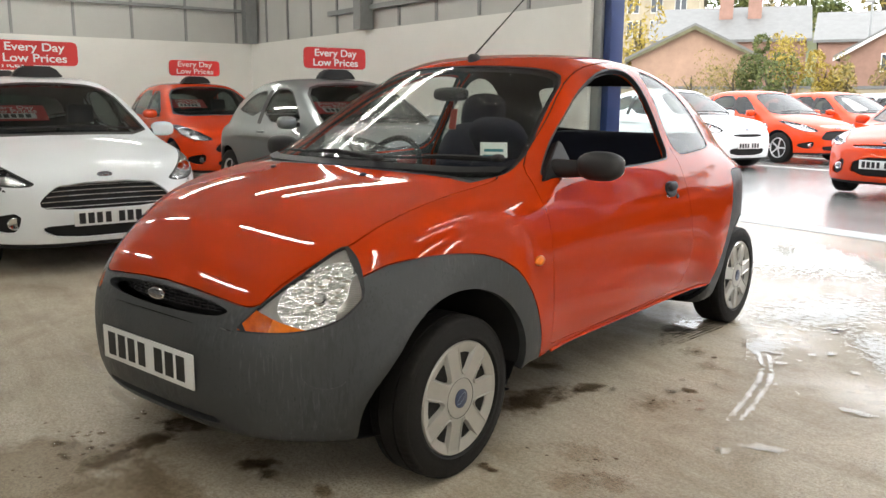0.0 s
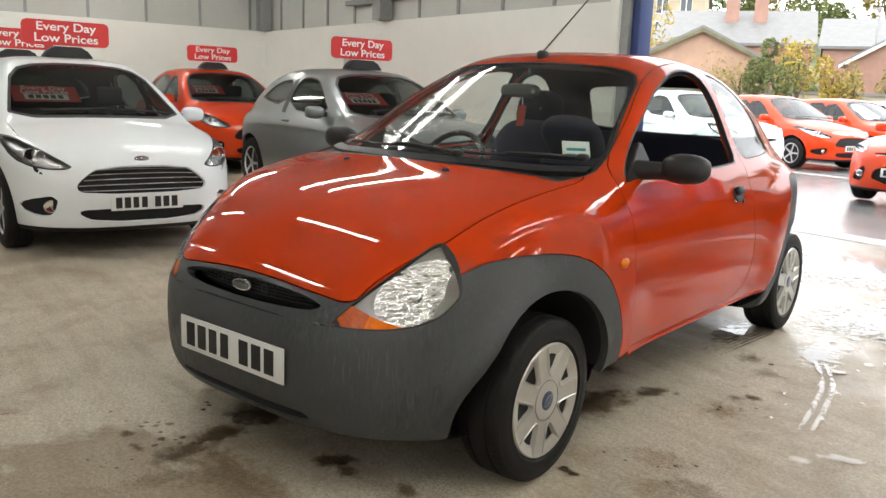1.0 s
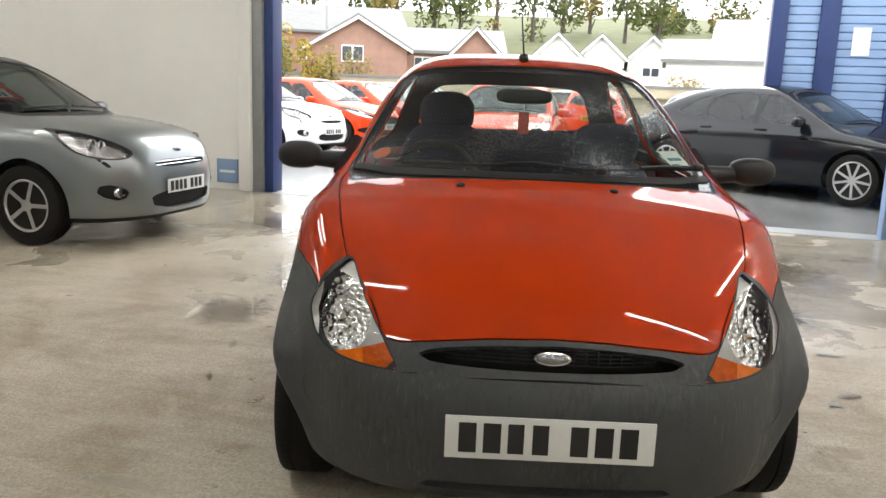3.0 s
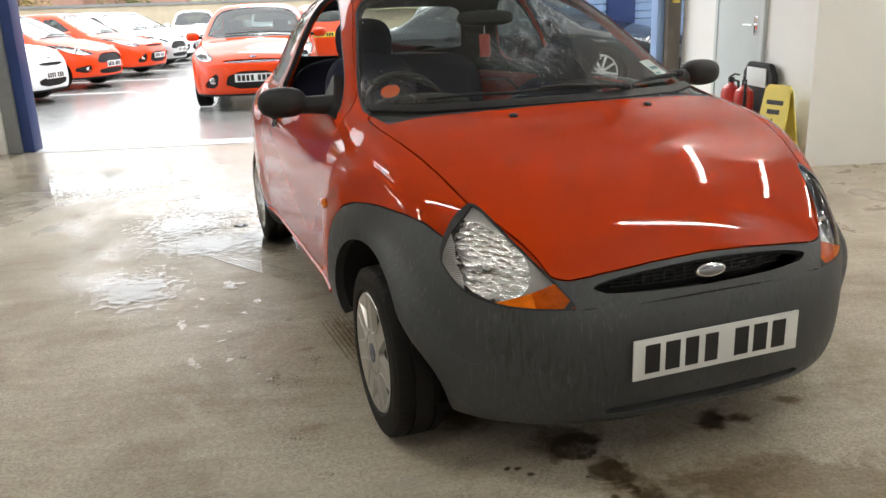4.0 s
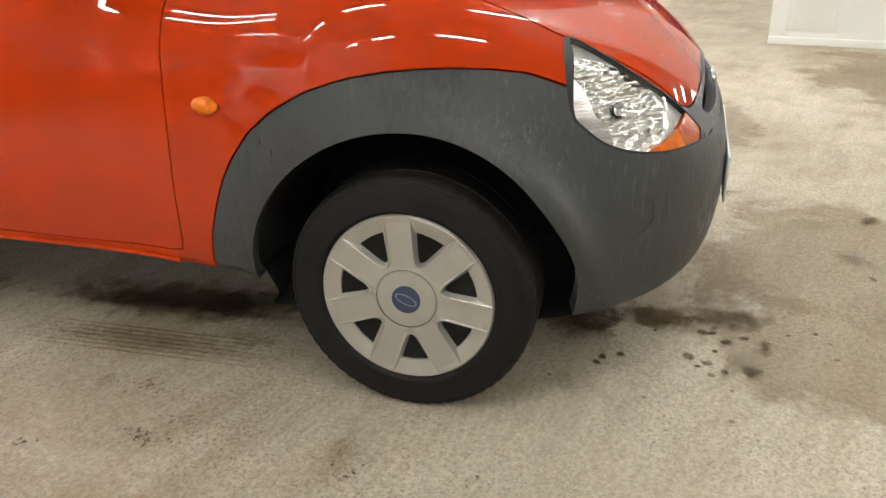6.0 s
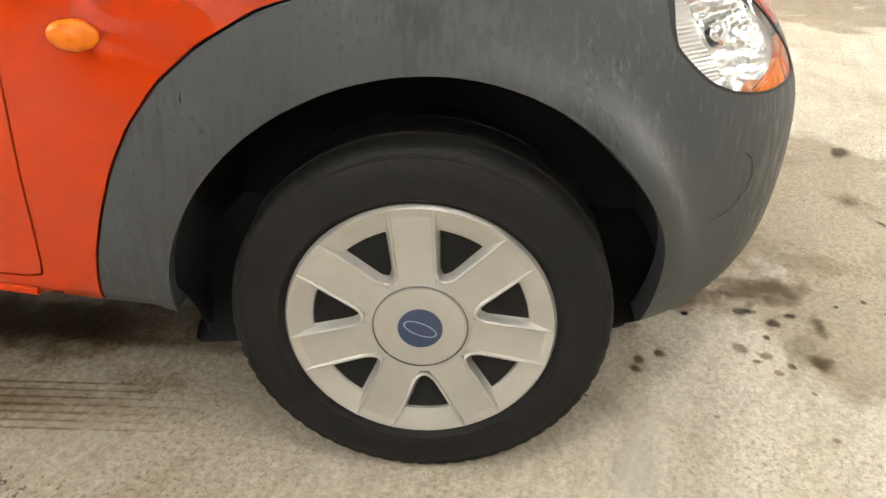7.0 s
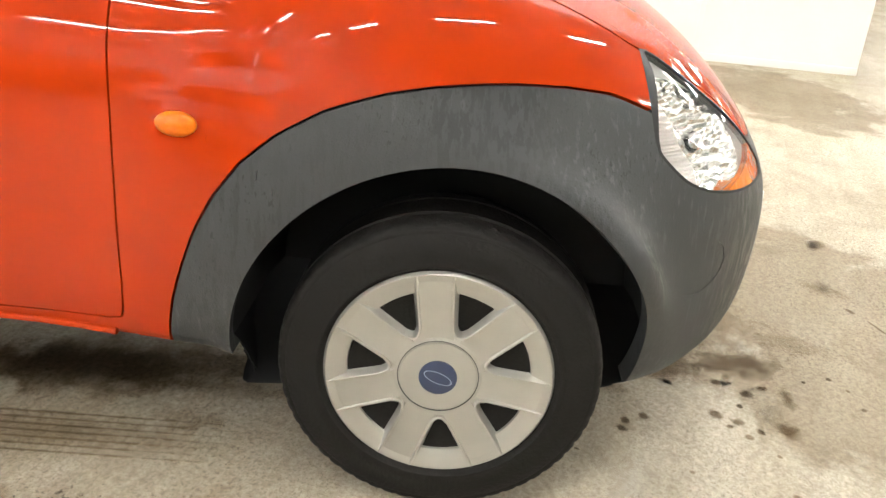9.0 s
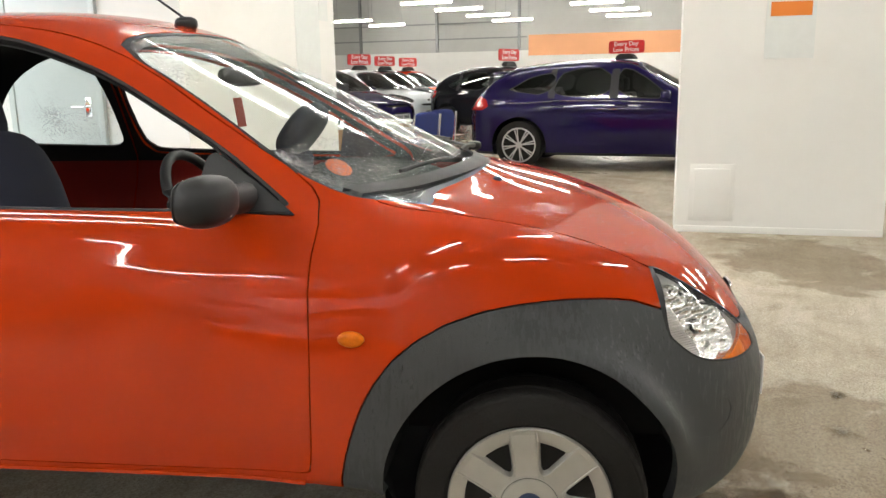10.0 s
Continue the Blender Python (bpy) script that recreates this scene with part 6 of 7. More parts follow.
def build_sign(m, text=True, scale=1.0):
    """A roof sign: black clamp and a red board lettered on both faces. Local x runs across the board, y faces ahead of it."""
    sg = thing("roof_sign", "red rounded roof sign with white lettering on a black plastic clamp", "sign", m, group="roof signs")
    part("clamp", prism([(-0.26, 0), (0.26, 0), (0.20, 0.075), (0.13, 0.115), (-0.13, 0.115), (-0.20, 0.075)], -0.07, 0.07, "xz", 0.01), BLACK, sg)
    pts = rounded([(-0.43, 0.13), (0.43, 0.13), (0.43, 0.38), (-0.43, 0.38)], 3)
    pts = [(-0.39, 0.125), (0.39, 0.125), (0.425, 0.14), (0.44, 0.175), (0.44, 0.335), (0.425, 0.37), (0.39, 0.385), (-0.39, 0.385), (-0.425, 0.37), (-0.44, 0.335), (-0.44, 0.175), (-0.425, 0.14)]
    board = part("board", prism(pts, -0.012, 0.012, "xz"), SIGNRED, sg, "red board", smooth=False)
    for a in (0, 180):
        r = Matrix.Rotation(radians(a), 4, "Z")
        for line, z in (("Every Day", 0.315), ("Low Prices", 0.197)):
            text_mesh(line, 0.122, SIGNWHITE, "lettering", board, r @ pose(0, -0.0145, z, 90) @ Matrix.Diagonal((1.2, 1, 1, 1)), thick=0.001, bold=0.0018)
    return sg


def placard(car_m, c, side=-1):
    """The red price card behind a windscreen."""
    x = side * 0.32
    k = c["h"] / 1.48
    m = car_m @ pose(x, 0.78, 1.15 * k, -62)
    pc = thing("price_card", "red price card with a white label behind the windscreen", "sign", m, group="price cards")
    part("card", box_bm(-0.26, 0.26, -0.002, 0.002, -0.13, 0.13), SIGNRED, pc, smooth=False)
    part("price_label", box_bm(-0.17, 0.17, -0.0035, -0.002, -0.1, -0.01), SIGNWHITE, pc, smooth=False)
    for q in range(5):
        part("price_bar", box_bm(-0.14 + q * 0.057, -0.10 + q * 0.057, -0.0045, -0.0034, -0.085, -0.025), INK, pc, smooth=False)
    text_mesh("Every Day", 0.085, SIGNWHITE, "lettering", pc, pose(0, -0.003, 0.09, 90))
    text_mesh("Low Prices", 0.085, SIGNWHITE, "lettering", pc, pose(0, -0.003, 0.025, 90))


def parked(c, x, y, heading, scale=0.97, sign=False, card=0, sign_turn=0.0, **more):
    c = dict(c, **more)
    m = nose_at(x, y, heading, c["fo"], scale)
    build_car(c, m)
    if sign:
        build_sign(m @ pose(0, 1.35, c["h"] - 0.008, 0, 0, sign_turn) @ Matrix.Scale(float(sign), 4))
    if card:
        placard(m, c, card)


SALOON = dict(LONG_HATCH, name="saloon_car", length=4.83, fo=0.95, wb=2.737, w=1.86, h=1.49, saloon=True, rim=0.235, r=0.325)
SALE, YARD, SHOWN = "cars for sale", "cars in the yard", "cars in the showroom"
parked(FIVE_DOOR, -3.04, 0.91, -13, 0.94, sign=0.84, plate_z=0.41, card=-1, paint=WHITE_P, grid=0.026, label="white five-door hatchback for sale with a roof sign", group=SALE, bars=5, plate_back=0.0, rim=0.205)
parked(THREE_DOOR, -2.45, 3.90, -14, sign=0.9, card=-1, paint=GREY_P, grid=0.028, label="metallic grey three-door hatchback for sale", group=SALE, bars=2)
parked(FIVE_DOOR, -6.87, 5.0, -15, sign=0.92, card=-1, paint=RED2, label="red hatchback for sale against the wall", group=SALE)
parked(FIVE_DOOR, -6.9, 2.1, -15, sign=True, paint=SILVER_P, label="silver hatchback for sale in the back row", group=SALE)
parked(LONG_HATCH, 0.1, 9.1, -101, paint=RED2, grid=0.034, label="bright red five-door hatchback on the wet yard", group=YARD, bars=2)
parked(SALOON, 5.9, 7.55, -49, 1.0, paint=BLACK_P, grid=0.036, label="black saloon parked by the blue shutters", group=YARD, spokes=9)
for (u, v), (c, pt, lb) in zip(((-5.7, 11.2), (-5.6, 14.0), (-5.4, 16.8), (-5.5, 19.6), (-5.6, 22.4)), ((THREE_DOOR, WHITE_P, "white hatchback in the yard row"), (FIVE_DOOR, RED2, "red hatchback in the yard row"), (LONG_HATCH, RED2, "red five-door hatchback in the yard row"), (FIVE_DOOR, SILVER_P, "silver hatchback in the yard row"), (LONG_HATCH, WHITE_P, "white hatchback far down the yard row"))):
    p = B(u, v)
    parked(c, p.x, p.y, -27, paint=pt, label=lb, group=YARD)
parked(FIVE_DOOR, 3.4, 20.5, 80, paint=RED2, label="red hatchback seen from behind in the yard", group=YARD, grid=0.05)
parked(LONG_HATCH, 5.2, 13.6, 62, paint=BLACK_P, label="dark hatchback at the yard's edge", group=YARD, grid=0.05)
parked(THREE_DOOR, 0.5, 26.0, -95, paint=WHITE_P, label="white hatchback at the far side of the yard", group=YARD, grid=0.05)
parked(LONG_HATCH, 3.2, 26.3, -95, paint=WHITE_P, label="white car at the far side of the yard", group=YARD, grid=0.05)
parked(LONG_HATCH, 8.44, -3.27, -103, sign=0.66, sign_turn=62, trim=True, tint=DEEPTINT, paint=BLUE_P, grid=0.034, label="dark blue five-door hatchback in the showroom", group=SHOWN, wheels="split", spokes=8, rim=0.235, r=0.325)
parked(FIVE_DOOR, 11.2, -2.2, 75, sign=True, sign_turn=60, paint=SILVER_P, label="silver hatchback in the showroom", group=SHOWN)
for x, y, c, pt, lb in ((11.6, 4.1, FIVE_DOOR, RED2, "red hatchback in the showroom row"), (14.0, 2.75, LONG_HATCH, BLUE_P, "dark blue hatchback in the showroom row"), (16.3, 2.45, THREE_DOOR, WHITE_P, "white hatchback in the showroom row"), (18.5, 2.2, LONG_HATCH, BLACK_P, "black hatchback in the showroom row"), (20.8, 2.0, FIVE_DOOR, RED2, "red hatchback at the row's end"), (14.5, -1.2, FIVE_DOOR, BLACK_P, "black hatchback behind the blue one")):
    parked(c, x, y, -118, sign=True, paint=pt, label=lb, group=SHOWN, grid=0.05)

# ---- door surround and fittings ----
YELLOW = mat("yellow_plastic", (0.72, 0.6, 0.12), rough=0.45, vary=0.08, scale=8)
EXTRED = mat("extinguisher_red", (0.5, 0.02, 0.015), rough=0.3, vary=0.08, coat=0.6)
ORANGE2 = mat("orange_poster", (0.75, 0.22, 0.03), rough=0.6, vary=0.05)
BEECH = mat("beech_board", (0.42, 0.22, 0.07), rough=0.5, vary=0.25, scale=5)
CHAIRBLUE = mat("blue_chair_cloth", (0.02, 0.035, 0.16), rough=0.9, vary=0.2, scale=20)


def fitting(name, label, category, m, kind=""):
    return thing(name, label, category, m, kind=kind)


def post_set():
    left = fitting("door_post", "blue painted steel door post on a white corner", "post", BUILD, "structure")
    part("corner_trim", box_bm(-4.52, -4.37, 5.90, 6.16, 0, HI, 0.01), WALL, left)
    part("steel_channel", box_bm(-4.37, -4.24, 5.95, 6.16, 0, HI, 0.008), GALV, left)
    part("blue_face", box_bm(-4.24, -4.13, 6.0, 6.22, 0, HI, 0.008), BLUE_ST, left)
    right = fitting("door_post", "scuffed steel door guide on the white wall", "post", BUILD, "structure")
    part("steel_channel", box_bm(2.28, 2.36, 5.95, 6.14, 0, HI, 0.008), BLUE_SH, right)
    part("guide", box_bm(2.36, 2.50, 5.86, 6.05, 0, HI, 0.01), WOODY, right)
    part("guide_pad", box_bm(2.40, 2.47, 5.83, 5.87, 1.22, 1.36, 0.008), YELLOW, right)


WOODY = mat("weathered_timber", (0.16, 0.14, 0.12), rough=0.8, vary=0.35, scale=7)
post_set()

# grey steel door in the office side wall
dr = fitting("door_1", "grey painted steel door with a lever handle", "door", BUILD, "structure")
part("door_leaf", box_bm(2.525, 2.548, 4.15, 5.0, 0.02, 2.05, 0.004), GREY_ST, dr)
part("frame", box_bm(2.515, 2.549, 5.0, 5.06, 0, 2.11, 0.004), GREY_ST, dr)
part("frame", box_bm(2.515, 2.549, 4.09, 4.15, 0, 2.11, 0.004), GREY_ST, dr)
part("frame", box_bm(2.515, 2.549, 4.15, 5.0, 2.05, 2.11, 0.004), GREY_ST, dr)
part("lever", tube([(2.53, 4.24, 1.03), (2.48, 4.24, 1.03), (2.475, 4.26, 1.03), (2.475, 4.36, 1.03)], 0.009), CHROME, dr, "steel lever handle")
part("lever_plate", box_bm(2.518, 2.526, 4.21, 4.27, 0.95, 1.1, 0.003), CHROME, dr)

# blue shutters across the yard
sh = fitting("shutter_front", "light blue roller shutters between dark blue steel posts", "shutter", BUILD, "structure")
for k, (u0, u1) in enumerate(((1.5, 1.72), (2.16, 2.42), (3.15, 3.6), (4.6, 5.0))):
    part("post", box_bm(u0, u1, 10.72, 11.0, -0.02, 4.6, 0.01), BLUE_ST, sh)
for u0, u1 in ((1.72, 2.16), (2.42, 3.15), (3.6, 4.6)):
    for j in range(36):
        part("slat", box_bm(u0, u1, 10.80, 10.86, 0.0 + j * 0.12, 0.115 + j * 0.12, 0.012, seg=1), BLUE_SH, sh)
part("notice", box_bm(2.62, 2.86, 10.785, 10.792, 1.95, 2.35), PAPER, sh, "white paper notice", smooth=False)
slab("wall_shutter", 1.5, 5.2, 11.0, 11.3, -0.02, 4.6, CLAD, "grey wall behind the shutters")
slab("wall_shutter_side", 5.0, 5.2, 10.8, 11.0, -0.02, 4.6, BLUE_ST, "blue clad wall beside the shutters")

# fire extinguishers on a stand, wet-floor board
def extinguisher(m):
    e = thing("fire_extinguisher", "red fire extinguisher standing by the wall", "extinguisher", m, group="fire extinguishers")
    part("cylinder", lathe([(0.001, 0.0), (0.07, 0.0), (0.078, 0.012), (0.078, 0.36), (0.066, 0.405), (0.03, 0.43), (0.024, 0.45)], 24, "Z"), EXTRED, e)
    part("valve", box_bm(-0.02, 0.02, -0.02, 0.02, 0.44, 0.49, 0.006), BLACK, e)
    part("handle", tube([(-0.02, 0, 0.49), (0.05, 0, 0.52), (0.11, 0, 0.515)], 0.008), BLACK, e)
    part("hose", tube([(0.02, 0, 0.47), (0.09, 0.01, 0.46), (0.105, 0.01, 0.36), (0.09, 0.01, 0.2), (0.085, 0, 0.12)], 0.012), BLACK, e)
    part("label", box_bm(-0.05, 0.05, -0.0815, -0.074, 0.13, 0.28, 0.002), PAPER, e)
    return e


sd = thing("extinguisher_stand", "black plastic stand for two fire extinguishers", "stand", BUILD @ pose(2.32, 4.02, 0, 0, 0, 0))
part("tray", box_bm(-0.17, 0.19, -0.30, 0.30, 0.0, 0.13, 0.02), BLACK, sd)
part("back_panel", prism([(-0.28, 0.1), (0.28, 0.1), (0.26, 0.66), (0.18, 0.74), (-0.18, 0.74), (-0.26, 0.66)], 0.14, 0.19, "yz", 0.01), BLACK, sd)
part("sign_panel", box_bm(0.128, 0.139, -0.17, 0.17, 0.55, 0.7, 0.003), PAPER, sd, "white label panel")
for dv in (-0.12, 0.13):
    extinguisher(BUILD @ pose(2.30, 4.02 + dv, 0.131, 0, 0, -100 + 140 * dv))
wf = thing("wet_floor_sign", "yellow folding wet-floor warning board", "sign", BUILD @ pose(2.38, 3.48, 0, 0, 0, -70))
for a in (-1, 1):
    part("leaf", prism([(-0.15, 0), (-0.09, 0), (-0.07, 0.03), (0.07, 0.03), (0.09, 0), (0.15, 0), (0.125, 0.58), (0.10, 0.62), (-0.10, 0.62), (-0.125, 0.58)], -0.008, 0.008, "xz", 0.004), YELLOW, wf, m=pose(0, a * 0.11, 0, a * 10))
for z, w2 in ((0.47, 0.08), (0.40, 0.06), (0.18, 0.07)):
    part("print_bar", box_bm(-w2, w2, -0.011, -0.0085, z, z + 0.035), INK, wf, m=pose(0, -0.11, 0, -10))
part("print_triangle", prism([(-0.07, 0.25), (0.07, 0.25), (0.0, 0.37)], -0.011, -0.0085, "xz"), INK, wf, m=pose(0, -0.11, 0, -10))

# on the partition: a socket, a bracket, a poster frame, an access panel on the pier
so_ = fitting("wall_socket", "grey metal socket box with a lever on the wall", "socket", BUILD @ pose(3.45, 3.33, 0.32))
part("box", box_bm(-0.1, 0.07, -0.03, 0.0, -0.11, 0.07, 0.006), GREY_ST, so_)
part("lever", box_bm(0.07, 0.2, -0.025, -0.01, -0.015, 0.01, 0.004), GREY_ST, so_)
wb_ = fitting("wall_bracket", "small steel hook on the wall", "hook", BUILD @ pose(3.22, 3.33, 1.33))
part("plate", box_bm(-0.03, 0.03, -0.012, 0, -0.03, 0.03, 0.004), GALV, wb_)
part("hook", tube([(0, -0.01, 0.0), (0, -0.04, 0.0), (0, -0.04, 0.025)], 0.005), GALV, wb_)
ps = fitting("poster", "white poster sheet on the partition wall", "poster", BUILD @ pose(4.3, 3.33, 1.62))
part("sheet", box_bm(-0.21, 0.21, -0.006, -0.001, -0.4, 0.4), PAPER, ps, smooth=False)
part("ledge", box_bm(-0.22, 0.16, -0.03, 0, -0.42, -0.4, 0.003), GREY_ST, ps)
for u, z, w2 in ((3.55, 1.95, 0.3), (2.85, 2.0, 0.25), (4.55, 1.75, 0.16)):
    q = fitting("poster", "white poster with an orange heading on the wall", "poster", BUILD @ pose(u + 0.05, 3.33, z + 0.3))
    part("sheet", box_bm(-w2 / 2, w2 / 2, -0.005, -0.001, -0.3, 0.05), PAPER, q, smooth=False)
    part("heading", box_bm(-w2 * 0.42, w2 * 0.42, -0.0065, -0.005, -0.06, 0.03), ORANGE2, q, smooth=False)
ap = fitting("access_panel", "flush white access panel low on the pier", "panel", pm)
part("panel", box_bm(0.135, 0.395, -0.012, 0, 0.125, 0.495, 0.003), WALL, ap)
part("panel_frame", box_bm(0.10, 0.43, -0.004, 0, 0.09, 0.53, 0.002), WALL, ap)
part("skirting", box_bm(0, 1.49, -0.012, 0, 0, 0.05, 0.003), WALL, ap)
pp_ = fitting("poster", "poster with an orange heading in a clear holder", "poster", pm @ pose(0.75, 0, 1.61))
part("sheet", box_bm(-0.17, 0.17, -0.006, -0.001, -0.3, 0.12), PAPER, pp_, smooth=False)
part("heading", box_bm(-0.14, 0.14, -0.008, -0.006, 0.0, 0.1), ORANGE2, pp_, smooth=False)
bs = fitting("blue_notice", "small blue notice low on the white wall", "sign", BUILD @ pose(-4.67, 5.94, 0.2))
part("board", box_bm(-0.16, 0.12, -0.012, 0, -0.12, 0.16, 0.004), BLUE_SH, bs)
part("print", box_bm(-0.12, 0.08, -0.014, -0.012, 0.0, 0.03), PAPER, bs, smooth=False)

# desk with two cantilever chairs
dk = thing("desk", "beech-topped office desk with a modesty panel", "desk", BUILD @ pose(5.6, 3.55, 0, 0, 0, 0))
part("top", box_bm(-0.75, 0.75, -0.4, 0.4, 0.715, 0.74, 0.004), PAPER, dk, "pale worktop")
part("front_panel", box_bm(-0.7, 0.7, -0.26, -0.24, 0.25, 0.715, 0.003), BEECH, dk, "beech front panel")
part("end_panel", box_bm(0.66, 0.69, -0.35, 0.35, 0.0, 0.715, 0.003), BEECH, dk)
part("end_panel", box_bm(-0.69, -0.66, -0.35, 0.35, 0.0, 0.715, 0.003), BEECH, dk)
part("pedestal", box_bm(0.3, 0.62, -0.23, 0.3, 0.02, 0.6, 0.004), BEECH, dk)


def chair(m):
    c = thing("cantilever_chair", "blue upholstered cantilever chair on chromed tube", "chair", m, group="visitor chairs")
    part("seat", blob(0.24, 0.23, 0.03, Matrix.Translation((0, 0, 0.45)), 0.5), CHAIRBLUE, c)
    part("backrest", blob(0.22, 0.03, 0.19, pose(0, 0.25, 0.68, -8), 0.5), CHAIRBLUE, c)
    for s in (-1, 1):
        part("frame", tube([(s * 0.23, 0.29, 0.84), (s * 0.24, 0.24, 0.47), (s * 0.24, 0.2, 0.42), (s * 0.24, -0.18, 0.42), (s * 0.24, -0.24, 0.36), (s * 0.24, -0.24, 0.06), (s * 0.24, -0.2, 0.015), (s * 0.24, 0.24, 0.015)], 0.0125, 8), CHROME, c)
        part("armrest", tube([(s * 0.26, 0.24, 0.66), (s * 0.27, -0.02, 0.67), (s * 0.26, -0.2, 0.64), (s * 0.25, -0.235, 0.4)], 0.012, 8), CHROME, c)
    part("crossbar", tube([(-0.24, 0.24, 0.015), (0.24, 0.24, 0.015)], 0.0125, 8), CHROME, c)
    return c


c1 = chair(BUILD @ pose(5.4, 2.87, 0, 0, 0, 168))
copy_thing(c1, BUILD @ pose(6.08, 2.95, 0, 0, 0, 160))
# desk-top printer
pr = thing("monitor", "dark computer monitor on the desk", "monitor", BUILD @ pose(5.25, 3.6, 0.74, 0, 0, 170))
part("screen", box_bm(-0.22, 0.22, -0.02, 0.02, 0.1, 0.42, 0.01), BLACK, pr)
part("foot", box_bm(-0.1, 0.1, -0.08, 0.08, 0, 0.015, 0.005), BLACK, pr)
part("stem", box_bm(-0.02, 0.02, 0.02, 0.05, 0.0, 0.3, 0.005), BLACK, pr)

# drain cover set in the floor
DRAIN = mat("rusty_drain", (0.2, 0.18, 0.15), rough=0.7, vary=0.45, scale=14, bump=0.4, bump_scale=80)
dn = thing("drain_cover", "worn rectangular metal drain cover in the floor", "drain", Matrix.Translation((2.62, 0.55, 0.0)) @ Matrix.Rotation(radians(-15), 4, "Z"), kind="structure")
part("frame", box_bm(-0.36, 0.36, -0.26, 0.26, -0.01, 0.004, 0.002), DRAIN, dn)
for i in range(9):
    part("bar", box_bm(-0.32, 0.32, -0.22 + i * 0.05, -0.19 + i * 0.05, 0.0, 0.009, 0.002), DRAIN, dn)

# cladding seams, wall rail and roof steel
for u in np.arange(-14.0, -4.5, 1.05):
    slab("cladding_rib", u, u + 0.05, 5.97, 6.0, 2.36, HI, GALV, "vertical rib of the upper cladding", category="trim")
for v in np.arange(-12.0, 5.8, 1.1):
    slab("cladding_rib", -14.8, -14.77, v, v + 0.05, 2.36, HI, GALV, "vertical rib of the upper cladding", category="trim")
slab("wall_rail", -11.0, -4.52, 5.88, 5.97, 2.66, 2.74, GALV, "steel rail along the upper wall", category="trim")
slab("wall_rail", -14.77, -14.7, -12.0, 5.9, 3.0, 3.06, GALV, "steel rail along the upper wall", category="trim")
for u in (-14.5, -9.6):
    slab("wall_column", u - 0.12, u + 0.12, 5.7, 5.94, 2.34 if u < -14 else 2.34, HI, GALV, "grey steel column above the wall", category="column")
for v in (-0.5, -6.0, -11.5):
    slab("roof_beam", -15.0, 34.0, v - 0.1, v + 0.1, HI - 0.35, HI, GALV, "steel roof beam", category="beam")
hole = fitting("wall_recess", "small grey hatch in the white wall", "hatch", BUILD @ pose(-10.8, 5.94, 1.62))
part("frame", box_bm(-0.3, 0.3, -0.02, 0, -0.35, 0.35, 0.004), GREY_ST, hole)
part("inset", box_bm(-0.26, 0.26, -0.025, -0.02, -0.31, 0.31, 0.002), CLAD, hole)

# ---- beyond the yard ----
BRICK = mat("brick", (0.42, 0.27, 0.19), rough=0.85, vary=0.3, scale=1.2, bump=0.3, bump_scale=12)
BRICK2 = mat("red_brick", (0.34, 0.2, 0.155), rough=0.85, vary=0.3, scale=1.5, bump=0.3, bump_scale=12)
STONE = mat("pale_stone", (0.42, 0.36, 0.26), rough=0.9, vary=0.25, scale=1.0, bump=0.3, bump_scale=10)
MOSS = mat("mossy_verge", (0.16, 0.15, 0.08), rough=0.9, vary=0.5, scale=3.0, bump=0.4, bump_scale=14)
SLATE = mat("wet_slate", (0.17, 0.17, 0.165), rough=0.55, vary=0.3, scale=2.0, bump=0.3, bump_scale=9)
WINDOW = mat("dark_window", (0.05, 0.06, 0.07), rough=0.1, vary=0.1)
WHITEPAINT = mat("white_paint", (0.75, 0.75, 0.73), rough=0.6, vary=0.1)


